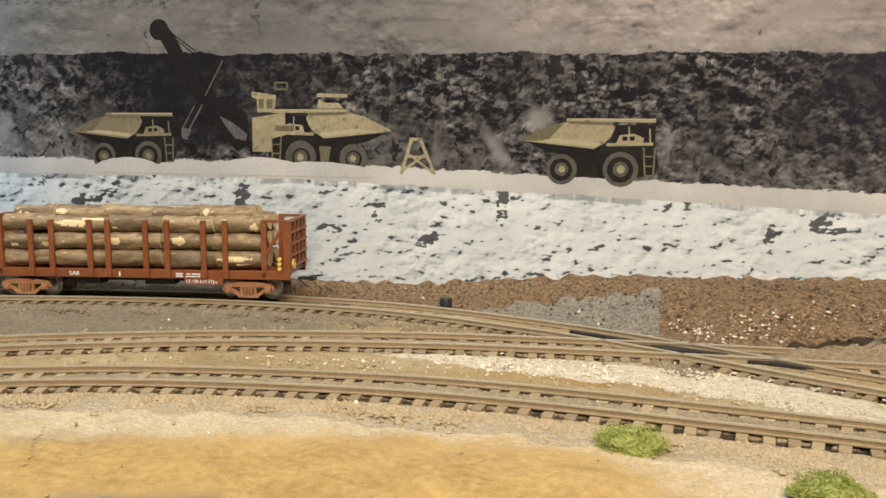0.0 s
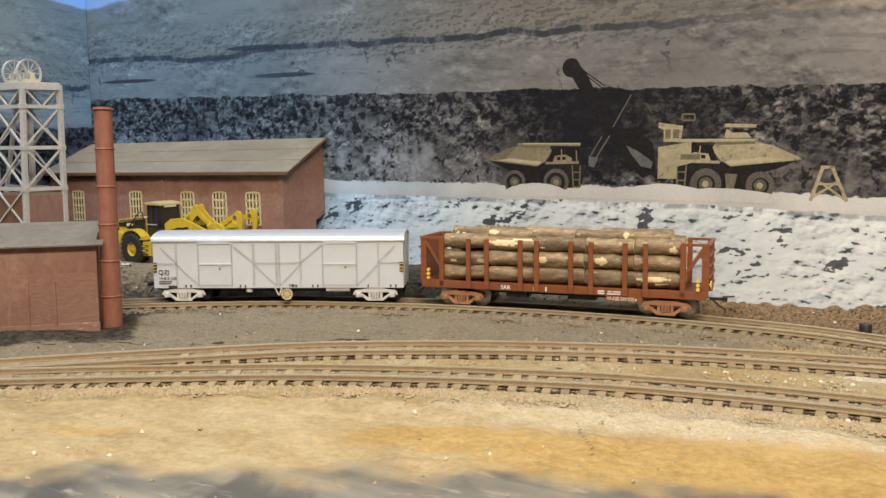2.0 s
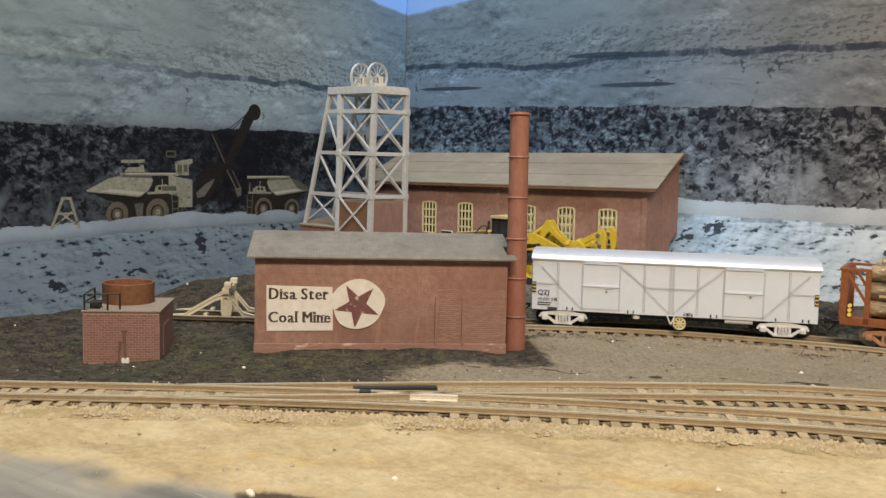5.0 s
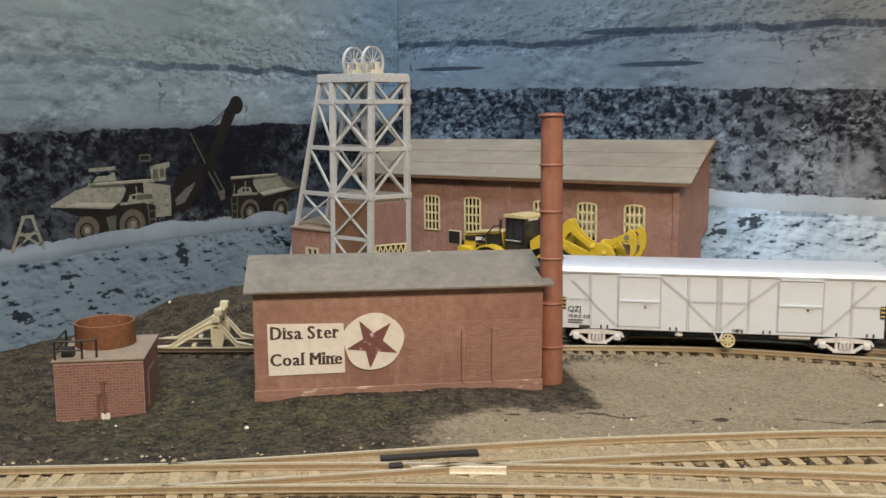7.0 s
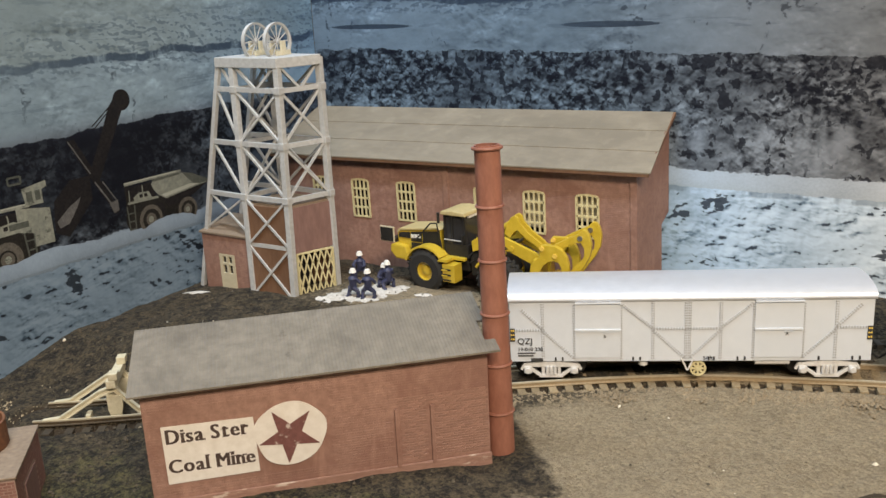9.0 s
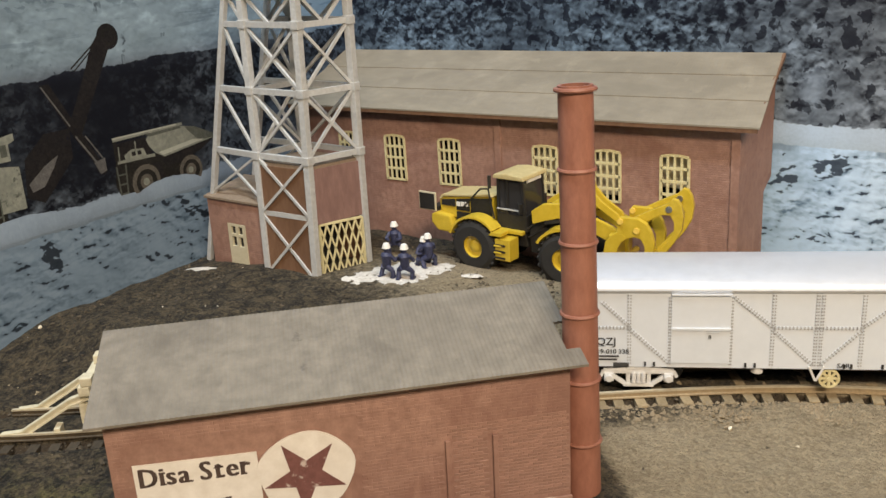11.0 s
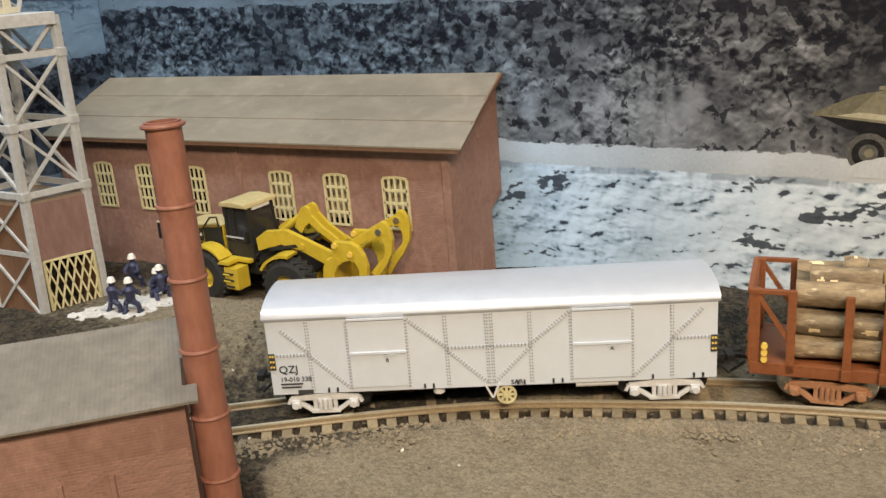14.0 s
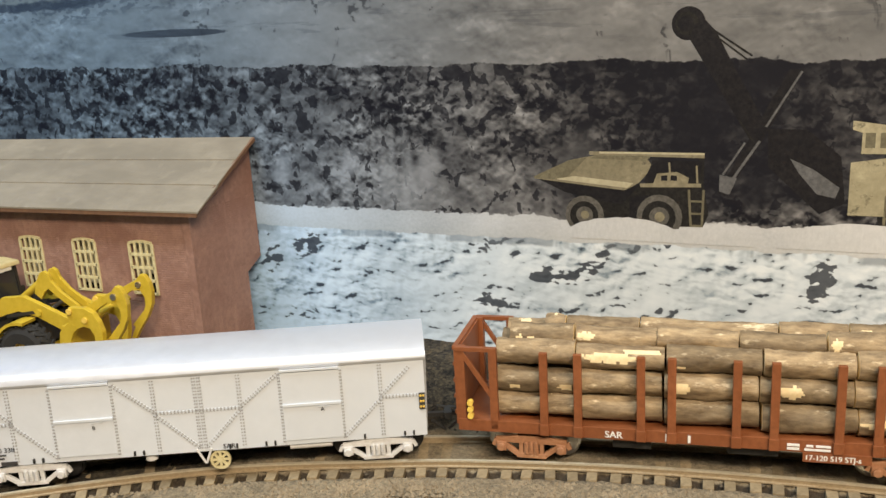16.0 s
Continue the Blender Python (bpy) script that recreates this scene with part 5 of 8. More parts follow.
def goods_van(m):
    L, W, lo, hi, top = 0.1463, 0.031, 0.0085, 0.0358, 0.0406
    th = thing("goods_van", "silver-grey bogie goods van with riveted straps, standing on the siding", "railway wagon", m)

    def arch(r):
        return [(W / 2 - (W / 2 + r) * math.cos(math.pi * i / 16) if 0 < i < 16 else (-r if i == 0 else W + r), hi + (top - hi) * math.sin(math.pi * i / 16) ** 0.8 + r * 0.3) for i in range(17)]

    bm = bmesh.new()
    line = [(W - 0.0, lo), (0.0, lo)] + [(y, z) for y, z in arch(-0.0002)]
    a = [bm.verts.new((0, y, z)) for y, z in line]
    b = [bm.verts.new((L, y, z)) for y, z in line]
    bm.faces.new(a)
    bm.faces.new(b[::-1])
    for i in range(len(a)):
        j = (i + 1) % len(a)
        bm.faces.new((a[i], b[i], b[j], a[j]))
    part("body", bm, VAN_SILVER, th)
    bm = bmesh.new()
    rim = arch(0.0007)
    line = rim + [(y, z - 0.0008) for y, z in arch(0.0002)][::-1]
    a = [bm.verts.new((-0.0007, y, z)) for y, z in line]
    b = [bm.verts.new((L + 0.0007, y, z)) for y, z in line]
    for i in range(len(a)):
        j = (i + 1) % len(a)
        bm.faces.new((a[i], b[i], b[j], a[j]))
    for k in range(16):
        for e in (a, b):
            bm.faces.new((e[k], e[k + 1], e[len(a) - 2 - k], e[len(a) - 1 - k]))
    part("roof", bm, VAN_ROOF, th, "smooth arched silver roof", rounded=True)

    def z(f):
        return lo + (hi - lo) * f

    for y, s in ((0.0, 1), (W, -1)):
        for f in (0.094, 0.405, 0.592, 0.902):
            strap(th, (f * L, z(0.03)), (f * L, z(0.96)), y, s)
        for f in (0.496, 0.507):
            strap(th, (f * L, z(0.03)), (f * L, z(0.96)), y, s, 0.0009)
        for f in (0.183, 0.3165, 0.681, 0.8155):
            strap(th, (f * L, z(0.03)), (f * L, z(0.93)), y, s, 0.0007)
        strap(th, (0, z(0.52)), (0.094 * L, z(0.52)), y, s, 0.0008)
        strap(th, (0.902 * L, z(0.53)), (L, z(0.53)), y, s, 0.0008)
        strap(th, (0.405 * L, z(0.53)), (0.592 * L, z(0.53)), y, s, 0.0008)
        for p, q in (((0.033, 0.86), (0.094, 0.54)), ((0.094, 0.51), (0.183, 0.05)), ((0.318, 0.93), (0.405, 0.54)), ((0.405, 0.51), (0.494, 0.05)), ((0.680, 0.93), (0.592, 0.54)), ((0.592, 0.51), (0.509, 0.05)), ((0.968, 0.90), (0.902, 0.54)), ((0.902, 0.51), (0.8155, 0.05))):
            strap(th, (p[0] * L, z(p[1])), (q[0] * L, z(q[1])), y, s, 0.0010)
        for a, b in ((0.186, 0.3145), (0.684, 0.8135)):
            bm = bmesh.new()
            quad_box(bm, a * L, b * L, y - 0.0004, y + 0.0004, z(0.06), z(0.505))
            quad_box(bm, a * L, b * L, y - 0.0004, y + 0.0004, z(0.525), z(0.93))
            door = part("sliding_door", bm, VAN_SILVER, th, bevel=0.00012)
            bm = bmesh.new()
            quad_box(bm, a * L, b * L, y - 0.0009, y + 0.0009, z(0.500), z(0.530))
            quad_box(bm, (a + b) / 2 * L + 0.002, (a + b) / 2 * L + 0.006, y - 0.0008, y + 0.0008, z(0.47), z(0.485))
            part("door_rail", bm, VAN_SILVER, door)
            bm = bmesh.new()
            quad_box(bm, a * L, b * L, y - 0.0010, y + 0.0010, z(0.945), z(0.968))
            part("door_track", bm, VAN_SILVER, th)
        for f in (0.13, 0.15, 0.35, 0.37, 0.56, 0.575, 0.64, 0.66, 0.86, 0.95, 0.97):
            bm = bmesh.new()
            quad_box(bm, f * L - 0.0003, f * L + 0.0003, y - 0.0007, y + 0.0007, z(0.02), z(0.07))
            part("tie_ring", bm, BLACK, th)
        for e in (0.0001, L - 0.0021):
            bm = bmesh.new()
            quad_box(bm, e, e + 0.0020, y - 0.0004, y + 0.0004, z(0.34), z(0.55))
            plate_ob = part("reflector_plate", bm, BLACK_INK, th)
            for i in range(3):
                for j in range(2):
                    bm = bmesh.new()
                    rod(bm, (e + 0.00055 + 0.0009 * j, y - 0.0006, z(0.38) + 0.0019 * i), (e + 0.00055 + 0.0009 * j, y + 0.0006, z(0.38) + 0.0019 * i), 0.00038, 8)
                    part("reflector", bm, AMBER, plate_ob)
    # lettering on the public side
    for text, size, x, f in (("QZJ", 0.0038, 0.0030, 0.300), ("19-010 338", 0.0023, 0.0031, 0.185), ("SAR", 0.0023, 0.0797, 0.030), ("B", 0.0019, 0.0390, 0.390), ("A", 0.0019, 0.1122, 0.420)):
        lettering("lettering", text, size, BLACK_INK, th, pose(x, -0.0006, z(f), 90, 0, 0), 0.00004)
    for x0, x1, f0, f1 in ((0.0031, 0.0105, 0.135, 0.150), (0.0031, 0.0098, 0.092, 0.107), (0.0086, 0.0137, 0.005, 0.055)):
        bm = bmesh.new()
        quad_box(bm, x0, x1, -0.0004, 0.0002, z(f0), z(f1))
        part("lettering_bar", bm, BLACK_INK, th)
    # underframe
    bm = bmesh.new()
    quad_box(bm, 0.001, L - 0.001, 0.0020, W - 0.0020, lo - 0.0012, lo)
    quad_box(bm, 0.030, L - 0.030, W / 2 - 0.003, W / 2 + 0.003, 0.0045, lo - 0.0010)
    quad_box(bm, 0.040, 0.105, 0.006, W - 0.006, 0.0068, lo - 0.0010)
    part("underframe", bm, BLACK, th)
    for f in (0.116, 0.887):
        bogie(th, f * L, W / 2, VAN_BOGIE, False, BLACK)
    bm = bmesh.new()
    rod(bm, (0.1010, 0.0022, 0.0074), (0.1148, 0.0022, 0.0074), 0.0014, 12)
    part("air_cylinder", bm, VAN_BOGIE, th, rounded=True)
    bm = bmesh.new()
    lathe(bm, [(0.0006, 0), (0.0020, 0.0003), (0.0020, 0.0026), (0.0008, 0.0030)], 14, (0.0555, 0.0030, 0.0056))
    part("brake_pot", bm, VAN_BOGIE, th, rounded=True)
    bm = bmesh.new()
    beam(bm, (0.0711, -0.0003, lo + 0.0010), (0.0734, 0.0004, 0.0042), 0.0007, 0.0007)
    beam(bm, (0.0758, -0.0003, lo + 0.0010), (0.0737, 0.0004, 0.0042), 0.0007, 0.0007)
    part("hanger", bm, VAN_BOGIE, th)
    bm = bmesh.new()
    turn = Matrix.Rotation(radians(90), 3, "X")
    lathe(bm, [(0.0034, -0.0004), (0.0034, 0.0004), (0.0026, 0.0004), (0.0026, -0.0004)], 22, (0.0780, 0.0012, 0.0047), turn, True)
    for k in range(8):
        a = k * math.tau / 8
        beam(bm, (0.0780, 0.0012, 0.0047), (0.0780 + 0.0029 * math.cos(a), 0.0012, 0.0047 + 0.0029 * math.sin(a)), 0.0009, 0.0006, (0, 1, 0))
    lathe(bm, [(0.0010, -0.0006), (0.0010, 0.0006)], 10, (0.0780, 0.0012, 0.0047), turn)
    part("brake_wheel", bm, WINDOW_YELLOW, th, "pale yellow brake wheel")
    for x, s in ((0.0, -1), (L, 1)):
        coupler(th, x, W / 2, s)
        for y in (0.004, W - 0.004):
            bm = bmesh.new()
            rod(bm, (x, y, lo + 0.001), (x + s * 0.0006, y, hi), 0.0004, 6)
            part("end_post", bm, VAN_LINE, th)
    return th


def log_wagon(m):
    L, W, lo, hi = 0.1584, 0.033, 0.0095, 0.0390
    th = thing("log_wagon", "red-brown flat wagon with stakes and end racks, loaded with logs", "railway wagon", m)
    bm = bmesh.new()
    quad_box(bm, 0.0005, L - 0.0005, 0.0014, W - 0.0014, 0.0124, 0.0140)
    part("deck", bm, WAGON_RED, th)
    for y0, y1 in ((0, 0.0014), (W - 0.0014, W)):
        bm = bmesh.new()
        quad_box(bm, 0.0, L, y0, y1, lo + 0.0006, 0.0142)
        part("side_sill", bm, WAGON_RED, th, bevel=0.0002)
    bm = bmesh.new()
    slab(bm, [(0.022, 0.0108), (0.040, 0.0072), (0.115, 0.0072), (0.133, 0.0108)], W / 2 - 0.006, W / 2 + 0.006)
    quad_box(bm, 0.050, 0.062, 0.003, 0.012, 0.0062, 0.0100)
    quad_box(bm, 0.085, 0.100, 0.003, 0.010, 0.0066, 0.0100)
    part("underframe", bm, BLACK, th)
    for x, s in ((0.0, 1), (L, -1)):
        rack = part("end_rack", bmesh.new(), WAGON_RED, th)
        bm = bmesh.new()
        a, b = sorted((x, x + s * 0.0012))
        quad_box(bm, a, b, 0.0008, W - 0.0008, 0.0146, hi - 0.0006)
        for y in (0.0008, W - 0.0026):
            c, d = sorted((x - s * 0.0006, x + s * 0.0028))
            quad_box(bm, c, d, max(0.0004, y - 0.0008), min(W - 0.0004, y + 0.0026), 0.0120, hi)
        rack.data = mesh_of("end_rack", bm, WAGON_RED, 0.0002)
        for k in range(5):
            bm = bmesh.new()
            c, d = sorted((x - s * 0.0012, x + s * 0.0006))
            quad_box(bm, c, d, 0.0010, W - 0.0010, 0.0155 + 0.0056 * k, 0.0167 + 0.0056 * k)
            part("rack_rib", bm, WAGON_RED, rack, bevel=0.0001)
        for y in (W * 0.27, W * 0.5, W * 0.73):
            bm = bmesh.new()
            c, d = sorted((x - s * 0.0010, x + s * 0.0004))
            quad_box(bm, c, d, y - 0.0005, y + 0.0005, 0.0150, hi - 0.001)
            part("rack_rib", bm, WAGON_RED, rack, bevel=0.0001)
        for y in (0.0010, W - 0.0010):
            bm = bmesh.new()
            beam(bm, (x + s * 0.0122, y, 0.0110), (x + s * 0.0122, y, hi), 0.0026, 0.0020, (0, 1, 0))
            beam(bm, (x, y, hi - 0.0006), (x + s * 0.0130, y, hi - 0.0006), 0.0018, 0.0014)
            beam(bm, (x + s * 0.0020, y, hi - 0.0020), (x + s * 0.0114, y, 0.0225), 0.0014, 0.0014, (0, 1, 0))
            part("rack_brace", bm, WAGON_RED, rack, bevel=0.0001)
        bm = bmesh.new()
        for k in range(3):
            rod(bm, (x + s * 0.0044, -0.0010, 0.0156 + 0.0023 * k), (x + s * 0.0044, 0.0006, 0.0156 + 0.0023 * k), 0.0010, 10)
        part("marker_dots", bm, AMBER, th, "three yellow marker dots")
    for f in (0.1812, 0.2494, 0.3725, 0.4312, 0.5518, 0.6206, 0.7355, 0.8030):
        for y in (-0.0002, W + 0.0002):
            bm = bmesh.new()
            quad_box(bm, f * L - 0.0013, f * L + 0.0013, y - 0.0008, y + 0.0008, 0.0104, 0.0386)
            quad_box(bm, f * L - 0.0015, f * L + 0.0015, y - 0.0010, y + 0.0010, 0.0104, 0.0142)
            part("stake", bm, WAGON_RED, th, bevel=0.00025)
    for f in (0.150, 0.868):
        bogie(th, f * L, W / 2, BOGIE_RED, True, STEEL)
    coupler(th, 0, W / 2, -1)
    coupler(th, L, W / 2, 1)
    bm = bmesh.new()
    lathe(bm, [(0.0018, -0.0003), (0.0024, -0.0003), (0.0024, 0.0003), (0.0018, 0.0003)], 16, (L + 0.0018, 0.0030, 0.0178), Matrix.Rotation(radians(90), 3, "Y"), True)
    rod(bm, (L, 0.0030, 0.0178), (L + 0.0018, 0.0030, 0.0178), 0.0006, 8)
    part("hand_brake_wheel", bm, AMBER, th, "small yellow brake wheel")
    # white stencils on the sill
    for x0, x1, z0, z1 in ((0.0664, 0.0672, 0.0108, 0.0132), (0.0732, 0.0740, 0.0108, 0.0132), (0.1021, 0.1056, 0.0121, 0.0128), (0.1021, 0.1056, 0.0109, 0.0116), (0.1075, 0.1095, 0.0121, 0.0127), (0.1102, 0.1144, 0.0121, 0.0127), (0.1070, 0.1144, 0.0109, 0.0115)):
        bm = bmesh.new()
        quad_box(bm, x0, x1, -0.0004, 0.0002, z0, z1)
        part("stencil_bar", bm, WHITE, th)
    lettering("lettering", "SAR", 0.0032, WHITE, th, pose(0.0478, -0.0004, 0.0110, 90, 0, 0), 0.00010)
    bm = bmesh.new()
    quad_box(bm, 0.1066, 0.1258, -0.0006, 0.0009, 0.0074, 0.0103)
    board = part("number_board", bm, WAGON_RED, th)
    lettering("lettering", "17-120 519 STJ-s", 0.0025, WHITE, board, pose(0.1071, -0.0007, 0.0080, 90, 0, 0) @ Matrix.Diagonal((0.92, 1, 1, 1)), 0.00007)
    return th


VAN_POSE = pose(-0.47125, 0.31606, RAIL_TOP - 0.0004, 0, -0.35, 26.05)
LOG_POSE = pose(-0.3307, 0.3855, RAIL_TOP - 0.0005, 0, -0.45, 7.85)
goods_van(VAN_POSE)
log_wagon(LOG_POSE)


def log_mesh(seed, length, r, scars=None):
    """A sawn log along x: knobbly bark, pale ends, bare patches where branches were cut; scars: (place, angle step, half length, half width)."""
    rnd = random.Random(seed)
    bm = bmesh.new()
    n, seg = 54, 30
    rows = []
    bend = rnd.uniform(-0.0005, 0.0005)
    waist, knot = rnd.uniform(-0.06, 0.04), rnd.uniform(0.2, 0.8)
    for i in range(n + 1):
        s = i / n
        row = []
        for k in range(seg):
            a = k * math.tau / seg
            q = r * (1 + 0.15 * noise.noise((s * length * 90, math.cos(a) * 1.3 + seed, math.sin(a) * 1.3)) + 0.07 * noise.noise((s * length * 500, math.cos(a) * 4, math.sin(a) * 4 + seed)) - 0.06 * s + waist * math.exp(-((s - knot) / 0.12) ** 2))
            row.append(bm.verts.new((s * length, q * math.cos(a), q * math.sin(a) + bend * math.sin(math.pi * s))))
        rows.append(row)
    patches = scars or [(rnd.randint(7, 46), rnd.choice((14, 15, 17, 18, 4, 5, 6)), rnd.uniform(2.0, 6.0), rnd.uniform(0.9, 2.2)) for _ in range(rnd.choice((0, 0, 1, 1, 2)))]
    for i in range(n):
        for k in range(seg):
            j = (k + 1) % seg
            f = bm.faces.new((rows[i][k], rows[i][j], rows[i + 1][j], rows[i + 1][k]))
            if any(((i - p[0]) / p[2]) ** 2 + ((k - p[1]) / p[3]) ** 2 < 1 + 0.5 * noise.noise((i * 0.5, k * 0.9, seed)) for p in patches):
                f.material_index = 1
    for row in (rows[0][::-1], rows[-1]):
        f = bm.faces.new(row)
        f.material_index = 1
    data = mesh_of("log", bm, [BARK, CUT_WOOD], 0, True)
    return data


def stack_logs():
    rnd = random.Random(5)
    W = 0.033
    ends = (0.0128, 0.0388, 0.0652, 0.0940, 0.1210, 0.1452)
    rows = [(0.0190, 3, 0.0044), (0.0278, 3, 0.0044), (0.0362, 3, 0.0043), (0.0408, 2, 0.0038)]
    # bare cut faces that look out between the stakes: (row, log): its scars
    scars = {(2, 1): [(20, 13.4, 17, 1.9), (40, 10.5, 14, 0.8)], (1, 2): [(10, 14.2, 5, 2.3)], (1, 3): [(18, 14.6, 7, 2.6)], (1, 0): [(12, 16.5, 4, 1.2), (46, 16, 5, 1.4)], (0, 4): [(20, 14, 22, 1.2), (30, 17, 9, 1.0)], (3, 1): [(6, 12.5, 6, 1.6)], (3, 4): [(4, 13, 3, 2.2)]}
    for k, (z, deep, r) in enumerate(rows):
        for d in range(deep):
            y = 0.0058 + (W - 0.0116) * d / 2 if k < 2 else (0.0064 + (W - 0.0128) * d / 2 if k == 2 else 0.0105 + 0.0095 * d)
            cuts = [e + (rnd.uniform(-0.0012, 0.0012) if 0 < i < 5 else 0) for i, e in enumerate(ends)]
            if k == 3:
                cuts = [ends[0] + 0.004 + 0.010 * d] + [e + rnd.uniform(-0.008, 0.008) for e in ends[1:5]] + [ends[5] - 0.006]
            for i, (a, b) in enumerate(zip(cuts, cuts[1:])):
                mark = scars.get((k, i)) if d == 0 else None
                data = log_mesh(rnd.randint(0, 9999), (b - a) * rnd.uniform(0.975, 1.0) - 0.0003, r * rnd.uniform(0.93, 1.06), mark)
                roll = rnd.uniform(-40, 40)
                ob = new("log", data)
                ob.matrix_world = LOG_POSE @ pose(a + 0.0002, y + rnd.uniform(-0.0003, 0.0003), z + rnd.uniform(-0.0003, 0.0003), 0 if mark else roll, rnd.uniform(-1.2, 1.2), rnd.uniform(-1.2, 1.2))
                tagged(ob, "short brown bark-covered log stacked on the red wagon", "log", "logs on the wagon")


stack_logs()


# ---- buildings ----
def brick_courses(x0, x1, z0, z1, holes=(), long=0.0027, high=0.00095):
    """Middle places of the bricks of one wall face, in running bond, free of the holes."""
    out, k = [], 0
    z = z0
    while z + high <= z1 + 1e-6:
        x = x0 - (0.5 * long if k % 2 else 0)
        while x < x1:
            a, b = max(x, x0), min(x + long, x1)
            if b - a > 0.3 * long and not any(a < h[1] and b > h[0] and z < h[3] and z + high > h[2] for h in holes):
                out.append((a, b, z, z + high))
            x += long
        z += high
        k += 1
    return out


def add_brick(bm, a, b, z0, z1, y, proud, gap=0.00011):
    c = gap / 2
    lo, hi = (a + c, y, z0 + c), (b - c, y - proud, z1 - c)
    vs = [bm.verts.new(p) for p in ((lo[0], y, lo[2]), (hi[0], y, lo[2]), (hi[0], y, hi[2]), (lo[0], y, hi[2]))]
    e = 0.00008
    ws = [bm.verts.new(p) for p in ((lo[0] + e, hi[1], lo[2] + e), (hi[0] - e, hi[1], lo[2] + e), (hi[0] - e, hi[1], hi[2] - e), (lo[0] + e, hi[1], hi[2] - e))]
    bm.faces.new(ws)
    for i in range(4):
        j = (i + 1) % 4
        bm.faces.new((vs[i], vs[j], ws[j], ws[i]))


def brickwork(parent, courses, y, material, m=None, proud=0.00004):
    bm = bmesh.new()
    rnd = random.Random(len(courses))
    for a, b, z0, z1 in courses:
        add_brick(bm, a, b, z0, z1, y, proud * rnd.uniform(0.5, 1.3))
    data = bpy.data.meshes.new("brickwork")
    bm.to_mesh(data)
    bm.free()
    data.materials.append(material)
    ob = new("brickwork", data)
    ob.parent = parent
    if m:
        ob.matrix_basis = m
    return tagged(ob, kind="stuff")


def corrugated(bm, x0, x1, near, far, thick, pitch=0.00125, deep=0.000055, skew=0.0):
    """A corrugated sheet; near and far: (y, z) of its two long edges; the waves run up the slope."""
    n = int((x1 - x0) / pitch * 6)
    rows = []
    for i in range(n + 1):
        x = x0 + (x1 - x0) * i / n
        w = deep * math.sin((x - x0) / pitch * math.tau)
        a, b = Vector((x, near[0], near[1] + w)), Vector((x - skew * i / n, far[0], far[1] + w))
        rows.append([bm.verts.new(p) for p in (a, b, b - Vector((0, 0, thick)), a - Vector((0, 0, thick)))])
    for p, q in zip(rows, rows[1:]):
        for k in range(4):
            bm.faces.new((p[k], q[k], q[(k + 1) % 4], p[(k + 1) % 4]))
    bm.faces.new(rows[0])
    bm.faces.new(rows[-1][::-1])


